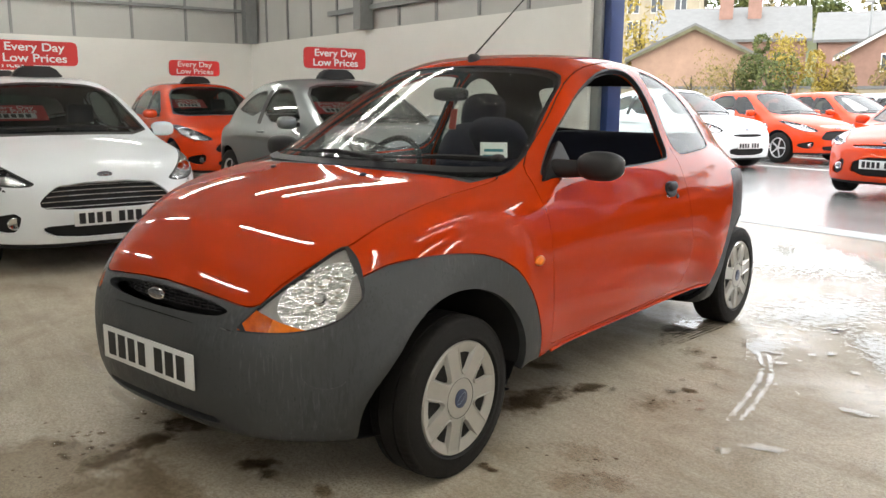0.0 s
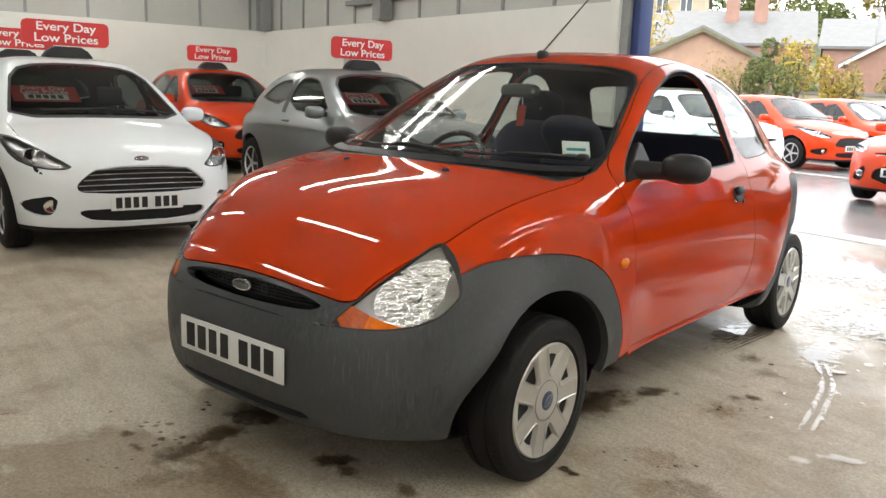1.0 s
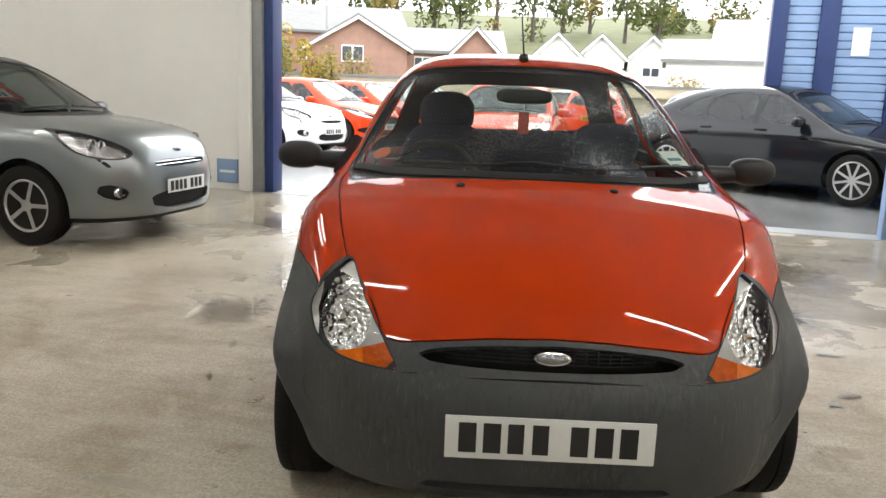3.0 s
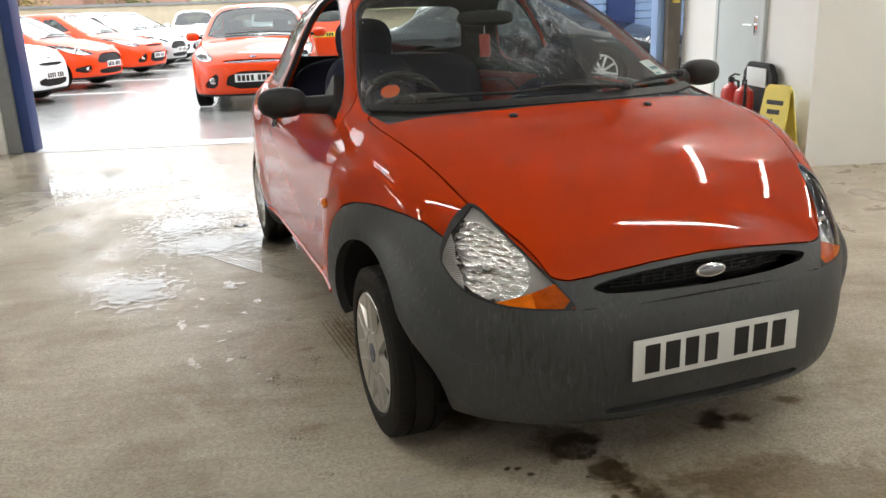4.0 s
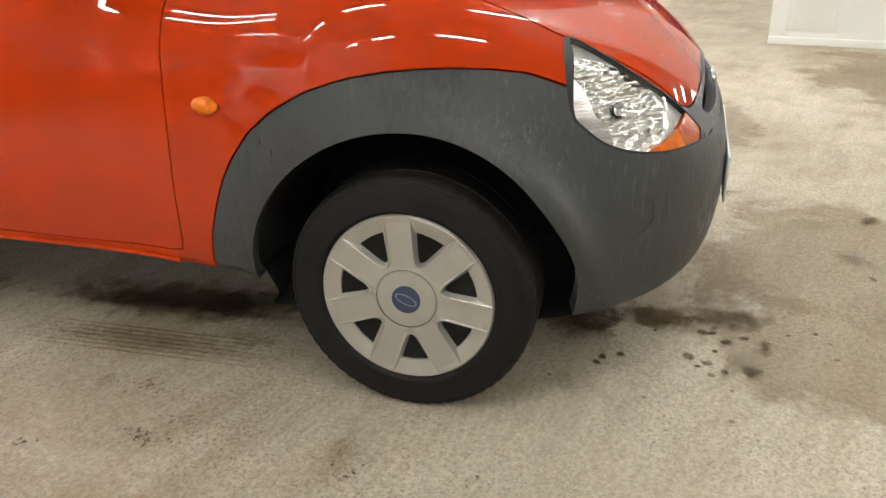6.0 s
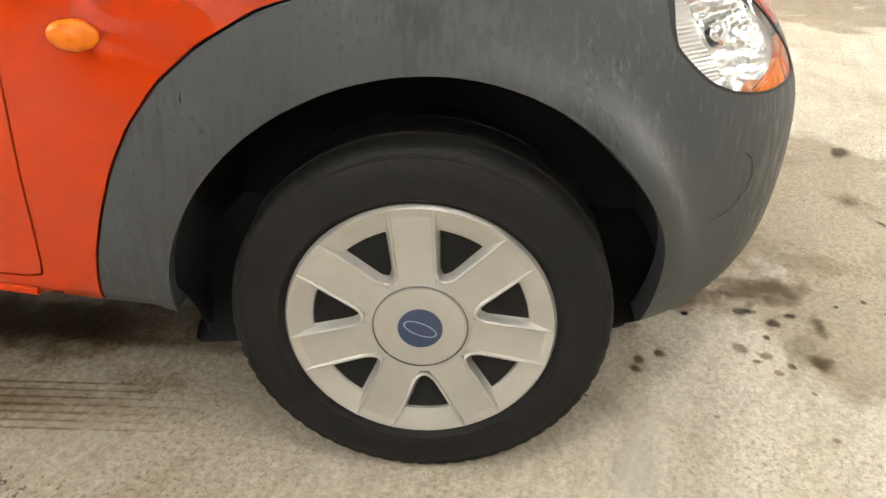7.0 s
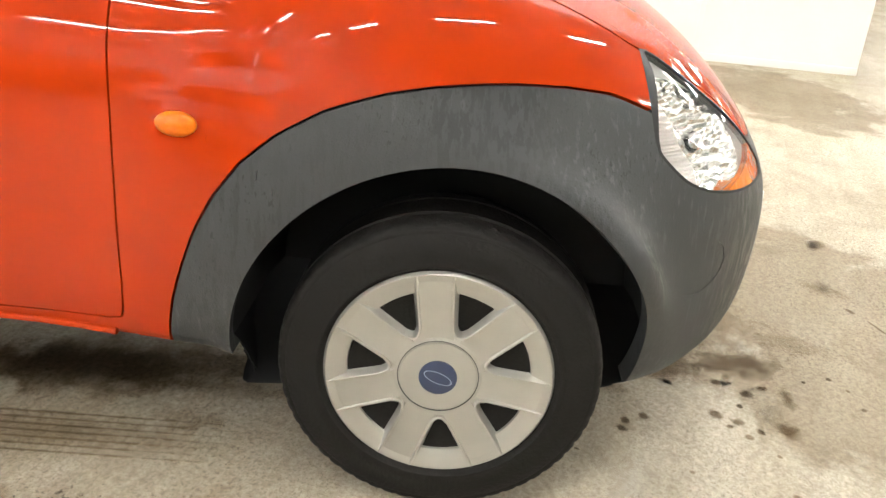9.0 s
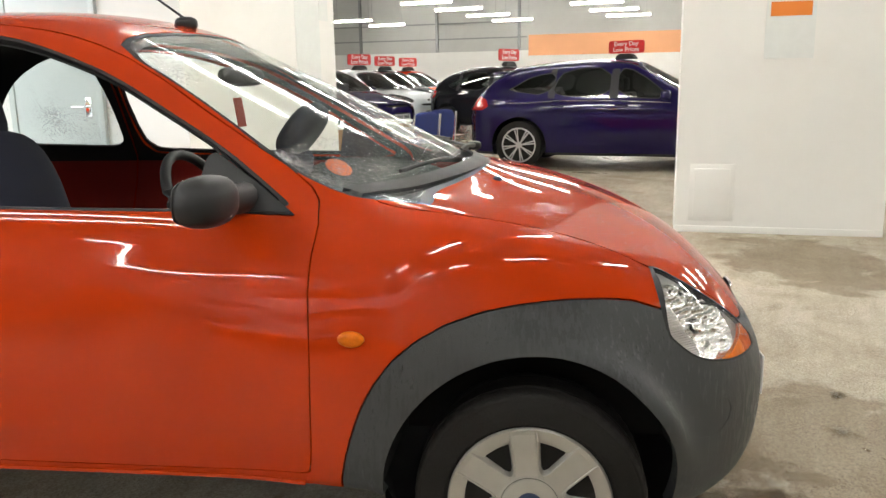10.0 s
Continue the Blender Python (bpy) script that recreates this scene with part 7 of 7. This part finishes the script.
def house(x, y, turn, w, d, eave, ridge, base, wall, roof, label, windows=(), chimneys=(), gable_front=True):
    """A gabled house: its front is on local -y; the ridge runs along y when the gable faces front."""
    h = thing("house", label, "house", Matrix.Translation((x, y, base)) @ Matrix.Rotation(radians(turn), 4, "Z"))
    if gable_front:
        part("wall", prism([(-w / 2, 0), (w / 2, 0), (w / 2, eave), (0, ridge), (-w / 2, eave)], 0, d, "xz"), wall, h, smooth=False)
        for s in (-1, 1):
            n = Vector((s * (ridge - eave), 0, w / 2)).normalized()
            r = prism([(s * (w / 2 + 0.3), eave - 0.3 * (ridge - eave) / (w / 2)), (0, ridge), (0, ridge + 0.18), (s * (w / 2 + 0.3), eave + 0.18 - 0.3 * (ridge - eave) / (w / 2))], -0.3, d + 0.3, "xz")
            part("roof", r, roof, h, smooth=False)
            part("barge_board", prism([(s * (w / 2 + 0.3), eave - 0.45 * (ridge - eave) / (w / 2)), (0, ridge - 0.12), (0, ridge + 0.06), (s * (w / 2 + 0.3), eave + 0.06 - 0.3 * (ridge - eave) / (w / 2))], -0.36, -0.31, "xz"), WHITEPAINT if wall is not BRICK else MOSS, h, smooth=False)
    else:
        part("wall", prism([(0, 0), (d, 0), (d, eave), (d / 2, ridge), (0, eave)], -w / 2, w / 2, "yz"), wall, h, smooth=False)
        for y0, y1 in ((-0.3, d / 2), (d + 0.3, d / 2)):
            e0 = eave - 0.3 * (ridge - eave) / (d / 2)
            part("roof", prism([(y0, e0), (y1, ridge), (y1, ridge + 0.18), (y0, e0 + 0.18)], -w / 2 - 0.3, w / 2 + 0.3, "yz"), roof, h, smooth=False)
    for x0, z0, ww, hh in windows:
        win = part("window", box_bm(x0 - ww / 2, x0 + ww / 2, -0.06, 0.02, z0, z0 + hh), WHITEPAINT, h, smooth=False)
        for q in (-1, 1):
            part("pane", box_bm(x0 + q * ww / 4 - ww * 0.21, x0 + q * ww / 4 + ww * 0.21, -0.075, -0.06, z0 + 0.07, z0 + hh - 0.07), WINDOW, win, smooth=False)
    for x0, y0, z1 in chimneys:
        c = part("chimney", box_bm(x0 - 0.45, x0 + 0.45, y0 - 0.35, y0 + 0.35, eave, z1), wall, h, smooth=False)
        for q in (-0.2, 0.2):
            part("chimney_pot", lathe([(0.12, z1), (0.1, z1 + 0.45), (0.001, z1 + 0.45)], 10, "Z"), BRICK, c, m=Matrix.Translation((x0 + q, y0, 0)))
    return h


# ground rises beyond a low boundary wall
bw = thing("boundary_wall", "weathered stone boundary wall round the yard", "wall", Matrix.Translation((-2, 36, 0)) @ Matrix.Rotation(radians(6), 4, "Z"), kind="structure")
part("stones", box_bm(-60, 60, 0, 0.5, -0.3, 1.7), STONE, bw, smooth=False)
part("coping", box_bm(-60, 60, -0.06, 0.56, 1.7, 1.82), SLATE, bw, smooth=False)
GRASS = mat("bank_grass", (0.12, 0.13, 0.05), rough=0.95, vary=0.4, scale=0.6, bump=0.4, bump_scale=6)
bank = bmesh.new()
vs = [[bank.verts.new((x, y, z + 0.6 * noise.noise(Vector((x * 0.05, y * 0.05, 0))))) for x in np.linspace(-160, 160, 41)] for y, z in ((36.5, 1.2), (45, 1.6), (60, 2.2), (80, 4.5), (100, 8.5), (130, 13.5), (170, 17), (230, 19))]
for a, b in zip(vs, vs[1:]):
    for i in range(40):
        bank.faces.new((a[i], a[i + 1], b[i + 1], b[i]))
tagged(finish("hillside", bank, GRASS, None), "grassy hillside rising behind the houses", "ground", kind="structure")

house(-13.4, 35.3, 24, 5.6, 14, 1.9, 3.3, 1.2, BRICK, SLATE, "brick gabled workshop with a mossy slate roof")
house(-19.0, 54.0, 18, 10, 9, 3.6, 6.0, 1.6, BRICK2, SLATE, "brick house with two chimney stacks", chimneys=((-0.3, 3, 7.0), (1.6, 3, 6.9)), gable_front=False)
house(-31.0, 66.0, 20, 9, 10, 8.2, 10.5, 2.0, STONE, SLATE, "tall pale stone mill building", windows=[(-3 + 2 * i, z, 1.0, 1.4) for i in range(4) for z in (2.2, 4.6, 6.6)], gable_front=False)
house(-6.2, 43.0, 8, 5.4, 9, 2.0, 3.6, 1.4, BRICK2, SLATE, "red brick house with a gable to the yard", windows=((-0.3, 1.2, 1.2, 0.9),))
house(-1.4, 47.8, 2, 6.6, 8, 1.9, 3.4, 1.6, BRICK2, SLATE, "brick house with a wet pale roof", windows=((-1.5, 0.7, 1.0, 0.9), (1.7, 0.7, 1.0, 1.0)), gable_front=False)
house(0.3, 47.0, 2, 2.6, 3, 2.0, 3.3, 1.6, BRICK2, SLATE, "brick house wing with a small gable", windows=((0.4, 0.6, 0.9, 1.0),))
house(-9.0, 56.0, 14, 9, 9, 3.2, 5.2, 1.8, BRICK2, SLATE, "brick terrace house up the slope", windows=((-2.5, 1.2, 1.1, 1.1), (2.0, 1.2, 1.1, 1.1)), gable_front=False)
for x in (6.2, 9.3, 12.9):
    house(x, 57.0, -8, 3.3, 10, 2.2, 3.7, 1.8, WHITEPAINT, SLATE, "pale unit with a steep wet roof", windows=((0, 0.9, 1.2, 0.7),))
house(13.4, 40.5, -14, 6.6, 8, 1.9, 3.1, 1.3, WHITEPAINT, SLATE, "long white building with a grey slate roof", gable_front=False)
house(22.0, 52.0, -20, 12, 9, 3.0, 5.0, 1.8, BRICK2, SLATE, "brick terrace behind the yard", windows=((-4, 1, 1.1, 1.1), (-1, 1, 1.1, 1.1), (2, 1, 1.1, 1.1)), gable_front=False)


def leaf_mat(name, a, b):
    m = mat(name, a, rough=0.8, vary=0, bump=0)
    nt = m.node_tree
    g = nt.nodes.new("ShaderNodeNewGeometry")
    r = nt.nodes.new("ShaderNodeValToRGB")
    r.color_ramp.elements[0].color, r.color_ramp.elements[1].color = (*a, 1), (*b, 1)
    nt.links.new(g.outputs["Random Per Island"], r.inputs["Fac"])
    nt.links.new(r.outputs["Color"], nt.nodes["Principled BSDF"].inputs["Base Color"])
    return m


LEAF_G = leaf_mat("green_leaves", (0.05, 0.075, 0.02), (0.14, 0.15, 0.04))
LEAF_Y = leaf_mat("yellow_leaves", (0.24, 0.18, 0.03), (0.44, 0.33, 0.06))
LEAF_A = leaf_mat("autumn_leaves", (0.12, 0.11, 0.035), (0.3, 0.22, 0.06))
BARK = mat("bark", (0.09, 0.075, 0.06), rough=0.9, vary=0.3, scale=6)


def crown(name, parent, rng, centre, size, n, leaf, material, lobes=9):
    c = np.array(centre)
    lobe = [(c + rng.normal(0, 0.42, 3) * size, rng.uniform(0.25, 0.5)) for _ in range(lobes)]
    V, F = [], []
    for k in range(n):
        p, r = lobe[rng.integers(lobes)]
        d = rng.normal(0, 1, 3)
        d /= np.linalg.norm(d)
        q = p + d * np.array(size) * r * rng.uniform(0.55, 1.0) ** 0.5
        a, b = rng.normal(0, 1, 3), rng.normal(0, 1, 3)
        a *= leaf / np.linalg.norm(a)
        b *= leaf * 0.7 / np.linalg.norm(b)
        i = len(V)
        V += [q - a, q + b * 0.6, q + a, q - b * 0.6]
        F.append((i, i + 1, i + 2, i + 3))
    me = bpy.data.meshes.new(name)
    me.from_pydata([tuple(map(float, v)) for v in V], [], F)
    me.materials.append(material)
    ob = new(name, me)
    ob.parent = parent
    return ob


rng = np.random.default_rng(4)


def tree(x, y, base, height, spread, material, label, n=1600, leaf=0.16, name="tree"):
    t = thing(name, label, "tree" if name == "tree" else "bush", Matrix.Translation((x, y, base)))
    part("trunk", tube([(0, 0, -0.3), (0.05, 0.03, height * 0.3), (0.0, 0.1, height * 0.65)], height * 0.035, 8, height * 0.012), BARK, t)
    for k in range(5):
        a = k * 1.3
        part("limb", tube([(0, 0, height * (0.2 + 0.07 * k)), (spread * 0.3 * math.cos(a), spread * 0.3 * math.sin(a), height * (0.45 + 0.06 * k))], height * 0.014, 6, height * 0.005), BARK, t)
    crown("crown", t, rng, (0, 0, height * 0.58), (spread, spread, height * 0.5), n, leaf, material)


tree(-8.6, 31.4, 0.6, 3.0, 1.3, LEAF_G, "green bush with yellowing leaves by the yard wall", 2200, 0.1, "bush")
tree(-7.9, 31.6, 0.6, 3.2, 0.9, LEAF_Y, "bright yellow autumn shrub", 1300, 0.09, "bush")
tree(-6.7, 31.9, 0.6, 2.5, 1.0, LEAF_Y, "yellow autumn shrub by the yard wall", 1500, 0.09, "bush")
tree(-5.8, 31.6, 0.6, 2.2, 0.8, LEAF_A, "russet autumn shrub by the wall", 1000, 0.09, "bush")
tree(-10.5, 32.6, 0.6, 2.6, 1.4, LEAF_A, "bare-looking scrub against the brick gable", 1200, 0.07, "bush")
tree(-12.5, 33.0, 0.6, 2.4, 1.3, LEAF_A, "thin brown scrub by the wall", 900, 0.06, "bush")
tree(-16.5, 36.0, 1.2, 5.5, 1.4, LEAF_Y, "yellow-leaved tree beside the workshop", 1500, 0.13)
for k in range(34):
    a = -62 + k * 3.6 + rng.uniform(-1, 1)
    yy = 96 + rng.uniform(-8, 14)
    tree(a, yy, 7.5 + rng.uniform(-1, 1), rng.uniform(6, 9), rng.uniform(2.6, 3.8), (LEAF_A, LEAF_G, LEAF_G)[k % 3], "autumn woodland tree on the hillside", 700, 0.38)
for k in range(10):
    tree(-14 + k * 4.1 + rng.uniform(-1, 1), 38.2 + rng.uniform(-0.5, 0.8), 1.0, rng.uniform(1.2, 2.0), rng.uniform(0.9, 1.5), (LEAF_A, LEAF_G)[k % 2], "low scrub along the boundary wall", 600, 0.1, "bush")
sl = thing("street_lamp", "tall grey street lamp", "lamp", Matrix.Translation((-8.6, 46.9, 1.2)))
part("pole", tube([(0, 0, 0), (0, 0, 5.2)], 0.09, 8, 0.06), GALV, sl)
part("head", box_bm(-0.35, 0.1, -0.1, 0.1, 5.15, 5.28, 0.03), GALV, sl)
# parking bay lines
LINE = mat("worn_white_line", (0.6, 0.6, 0.57), rough=0.6, vary=0.3, scale=8)
for v in (12.6, 15.4, 18.2, 21.0):
    slab("bay_line", -9.8, -4.9, v, v + 0.1, -0.02, -0.008, LINE, "worn white parking bay line", category="marking")
slab("threshold", -4.1, 2.4, 5.9, 6.25, -0.02, 0.004, GALV, "steel door threshold strip", category="threshold")


# ---- water and stains on the floor ----
def patch_mat(name, tint, gloss, rough, scale, spread, soft, level=0.0, dust=0.0):
    """A thin layer on the concrete, broken at its edge: tinted where it soaks in, glossy where it stands."""
    m = bpy.data.materials.new(name)
    m.use_nodes = True
    nt = m.node_tree
    nt.nodes.clear()
    N, L = nt.nodes.new, nt.links.new
    tc, geo = N("ShaderNodeTexCoord"), N("ShaderNodeNewGeometry")
    ln = N("ShaderNodeVectorMath")
    ln.operation = "LENGTH"
    L(tc.outputs["Object"], ln.inputs[0])
    n1 = N("ShaderNodeTexNoise")
    n1.inputs["Scale"].default_value, n1.inputs["Detail"].default_value = scale, 7
    n1.inputs["Roughness"].default_value = 0.62
    L(geo.outputs["Position"], n1.inputs["Vector"])
    a = N("ShaderNodeMath")
    a.operation = "MULTIPLY_ADD"
    a.inputs[1].default_value, a.inputs[2].default_value = spread, -0.5 * spread + 1.0 + level
    L(n1.outputs["Fac"], a.inputs[0])
    b = N("ShaderNodeMath")
    b.operation = "SUBTRACT"
    L(a.outputs[0], b.inputs[0])
    L(ln.outputs["Value"], b.inputs[1])
    r = N("ShaderNodeMapRange")
    r.inputs["From Min"].default_value, r.inputs["From Max"].default_value = 0.25, 0.25 + soft
    L(b.outputs[0], r.inputs["Value"])
    clear, dark, shine = N("ShaderNodeBsdfTransparent"), N("ShaderNodeBsdfTransparent"), N("ShaderNodeBsdfGlossy")
    dark.inputs["Color"].default_value = (*tint, 1)
    shine.inputs["Roughness"].default_value = rough
    fr = N("ShaderNodeFresnel")
    fr.inputs["IOR"].default_value = 1.33
    g = N("ShaderNodeMath")
    g.operation = "MULTIPLY"
    g.inputs[1].default_value = gloss
    L(fr.outputs[0], g.inputs[0])
    wet = N("ShaderNodeMixShader")
    L(g.outputs[0], wet.inputs["Fac"])
    L(dark.outputs[0], wet.inputs[1])
    L(shine.outputs[0], wet.inputs[2])
    both = N("ShaderNodeMixShader")
    L(r.outputs["Result"], both.inputs["Fac"])
    L(clear.outputs[0], both.inputs[1])
    L(wet.outputs[0], both.inputs[2])
    if dust:
        film = N("ShaderNodeBsdfDiffuse")
        film.inputs["Color"].default_value = (*tint, 1)
        thin = N("ShaderNodeMath")
        thin.operation = "MULTIPLY"
        thin.inputs[1].default_value = dust
        L(r.outputs["Result"], thin.inputs[0])
        L(thin.outputs[0], both.inputs["Fac"])
        L(film.outputs[0], both.inputs[2])
    out = N("ShaderNodeOutputMaterial")
    L(both.outputs[0], out.inputs["Surface"])
    return m


DAMP = patch_mat("damp_patch", (0.6, 0.54, 0.47), 0.7, 0.2, 17, 1.6, 0.45)
FAINT = patch_mat("drying_patch", (0.87, 0.84, 0.8), 0.4, 0.3, 24, 2.3, 0.5)
FILM = patch_mat("water_film", (0.93, 0.925, 0.915), 1.2, 0.05, 26, 2.8, 0.4)
SPOT = patch_mat("drip_spot", (0.5, 0.44, 0.38), 0.6, 0.2, 60, 1.1, 0.35)
RUT = patch_mat("tyre_print", (0.74, 0.68, 0.6), 0.5, 0.2, 34, 1.6, 0.5)
PALE = patch_mat("pale_worn_strip", (0.62, 0.58, 0.5), 0, 0.5, 14, 0.8, 0.6, level=0.2, dust=0.3)
CRUMBS = patch_mat("dirt_crumbs", (0.13, 0.1, 0.07), 0, 0.5, 75, 4.2, 0.5, level=-0.75, dust=0.75)
WETRUT = patch_mat("wet_tyre_print", (0.85, 0.84, 0.82), 1.6, 0.04, 42, 3.4, 0.35)


def stain(name, x, y, rx, ry, turn, material, z, label):
    bm = bmesh.new()
    bmesh.ops.create_circle(bm, cap_ends=True, radius=1.5, segments=20)
    ob = finish(name, bm, material, None, smooth=False, m=pose(x, y, z, 0, 0, turn) @ Matrix.Diagonal((rx, ry, 1, 1)))
    return tagged(ob, label, "stain", kind="structure")


rs = random.Random(5)
WETS = [(-0.27, -0.29, 0.2, 0.14, 20), (-0.23, -0.5, 0.1, 0.16, 5), (-0.2, -0.68, 0.09, 0.16, 12), (0.21, -0.37, 0.13, 0.07, 50), (0.29, -0.39, 0.1, 0.05, -20), (0.52, -0.35, 0.09, 0.05, -20), (0.58, 0.72, 0.16, 0.32, -8), (0.69, 1.0, 0.08, 0.14, -20), (0.39, 1.12, 0.14, 0.1, 0), (0.8, 0.11, 0.05, 0.03, 0), (1.03, 1.24, 0.06, 0.05, 0), (-0.45, 0.75, 0.16, 0.6, 4), (-0.5, 1.6, 0.1, 0.4, 4), (0.1, 0.2, 0.45, 0.3, 0), (-0.45, -0.72, 0.05, 0.04, 40), (-0.5, 0.0, 0.16, 0.2, 0), (0.79, -0.71, 0.08, 0.04, -60), (0.6, -1.15, 0.09, 0.04, -30), (-0.33, -0.76, 0.06, 0.03, 0)]
for i, (x, y, rx, ry, a) in enumerate(WETS):
    stain("damp_stain", x, y, rx, ry, a, DAMP, 0.0012 + 0.00005 * i, "dark damp stain on the concrete floor")
FADING = [(-0.675, 0.74, 0.085, 0.46, 2), (-0.6, 0.5, 0.05, 0.12, 0), (0.99, 0.42, 0.16, 0.13, 0), (1.07, 0.2, 0.14, 0.12, 30), (1.18, 0.28, 0.12, 0.1, 0), (0.98, 1.0, 0.12, 0.16, 0), (-0.98, 0.09, 0.09, 0.06, 0), (-0.86, 0.73, 0.04, 0.03, 0), (-0.08, -0.85, 0.16, 0.08, 70), (0.26, -1.05, 0.12, 0.05, 60), (0.95, -0.64, 0.1, 0.05, -30), (1.83, -1.25, 0.16, 0.06, -40), (0.84, 1.77, 0.1, 0.12, 0), (-0.93, -0.92, 0.14, 0.05, 25), (1.3, -0.3, 0.16, 0.06, 60), (0.98, 1.6, 0.12, 0.1, 0), (0.05, -0.65, 0.3, 0.2, 0)]
for i, (x, y, rx, ry, a) in enumerate(FADING):
    stain("drying_stain", x, y, rx, ry, a, FAINT, 0.0022 + 0.00005 * i, "faint drying damp stain on the concrete floor")
DRIPS = [(-0.29, -0.61), (-0.33, -0.67), (-0.38, -0.64), (-0.44, -0.62), (-0.3, -0.71), (-0.5, -0.37), (-0.45, -0.42), (-0.49, -0.63), (-0.47, -0.38), (0.79, 0.12), (0.84, 0.1), (0.94, 1.75), (0.84, 1.78), (-0.42, -0.58), (-0.47, -0.66), (-0.46, -0.6)]
for i in range(40):
    if i < len(DRIPS):
        (cx, cy), r = DRIPS[i], rs.uniform(0.014, 0.024)
    else:
        bx, by = ((-0.46, -0.5), (1.0, 0.3), (0.95, 1.0), (-0.3, -0.8))[i % 4]
        cx, cy, r = bx + rs.gauss(0, 0.1), by + rs.gauss(0, 0.12), rs.uniform(0.006, 0.013)
    stain("water_spot", cx, cy, r, r * rs.uniform(0.65, 1), rs.uniform(0, 180), SPOT, 0.0034 + 0.00002 * i, "small dark drip spot on the concrete floor")
for i, (x, y, rx, ry, a) in enumerate(((-0.74, -0.335, 0.2, 0.042, -14), (-1.25, -0.2, 0.3, 0.045, -14))):
    stain("pale_strip", x, y, rx, ry, a, PALE, 0.0005 + 0.00005 * i, "pale worn strip on the concrete floor")
for i, (x, y, rx, ry, a) in enumerate(((-1.02, 0.06, 0.09, 0.1, 0), (-0.95, 0.46, 0.07, 0.16, 10), (-0.98, -0.18, 0.07, 0.08, 0), (-1.1, 0.75, 0.08, 0.12, 0), (-1.02, 0.52, 0.12, 0.2, 0), (-0.85, 0.62, 0.1, 0.25, 0))):
    stain("dirt_patch", x, y, rx, ry, a, CRUMBS, 0.0008 + 0.00005 * i, "patch of dark dirt crumbs on the concrete floor")
for i, (x, y, rx, ry, a) in enumerate(((-0.94, -0.985, 0.006, 0.12, -27), (0.05, -1.12, 0.006, 0.07, -73), (0.14, -1.08, 0.012, 0.03, -60))):
    stain("floor_crack", x, y, rx, ry, a, SPOT, 0.0011 + 0.00003 * i, "short dark crack in the concrete floor")
FILMS = [(1.06, 2.1, 0.14, 0.3, 10), (1.47, 0.86, 0.1, 0.045, 20), (1.36, 0.74, 0.05, 0.05, 20), (1.64, 1.44, 0.1, 0.04, 0), (1.1, 3.0, 0.4, 0.7, -20), (-1.1, 2.5, 0.5, 0.35, -20), (-0.95, 3.5, 0.4, 0.7, 10), (-1.31, 1.2, 0.03, 0.08, 5), (-1.29, 0.78, 0.03, 0.08, 10), (0.5, 4.6, 1.2, 0.9, 0), (-1.6, 4.8, 1.0, 0.8, 10), (2.0, 3.6, 0.8, 1.0, 0), (-0.75, 2.4, 0.25, 0.5, 0), (0.61, 2.15, 0.12, 0.3, 0), (1.6, 2.3, 0.2, 0.7, 30), (-0.135, -0.71, 0.05, 0.035, 20), (-0.4, -0.7, 0.05, 0.045, 0), (-0.6, -0.3, 0.06, 0.05, 0), (0.27, -1.05, 0.06, 0.03, 0), (0.6, -1.14, 0.05, 0.02, 0), (-1.5, 1.8, 0.3, 0.4, 0), (-1.2, 3.0, 0.4, 0.5, 0)]
for i, (x, y, rx, ry, a) in enumerate(FILMS):
    stain("water_film", x, y, rx, ry, a, FILM, 0.0045 + 0.00005 * i, "thin shiny film of rain water on the floor")
for i in range(70):
    s = -1 if i % 2 else 1
    cx, cy = (-1.1 + rs.gauss(0, 0.2), rs.uniform(0.3, 3.2)) if s < 0 else (1.2 + rs.gauss(0, 0.18), rs.uniform(0.7, 3.6))
    r = rs.uniform(0.012, 0.04)
    stain("water_drip", cx, cy, r, r * rs.uniform(0.5, 1.2), rs.uniform(0, 180), FILM, 0.006 + 0.00002 * i, "splash of rain water on the floor")
# tyre prints: fine parallel damp lines behind the front wheel, wet ones by the rear wheels and in an arc
for k in range(7):
    stain("tyre_track", -0.628 - 0.019 * k, 0.74, 0.0055, 0.5, 2, RUT, 0.0076 + 0.00003 * k, "damp tyre track line on the floor")
for k in range(5):
    stain("tyre_track", 0.66 + 0.024 * k, 2.1, 0.007, 0.42, -6, WETRUT, 0.0079 + 0.00003 * k, "wet tyre track line on the floor")
    stain("tyre_track", -0.86 - 0.028 * k, 1.95, 0.008, 0.7, 28, WETRUT, 0.0081 + 0.00003 * k, "wet tyre track line on the floor")
for k, (x, y, a) in enumerate(((1.14, 1.86, 22), (1.22, 1.62, 14), (1.26, 1.38, 8), (1.285, 1.15, 5))):
    for j in (-0.022, 0.022):
        stain("tyre_track", x + j, y, 0.016, 0.17, a, WETRUT, 0.0083 + 0.00003 * k, "wet curved tyre track on the floor")
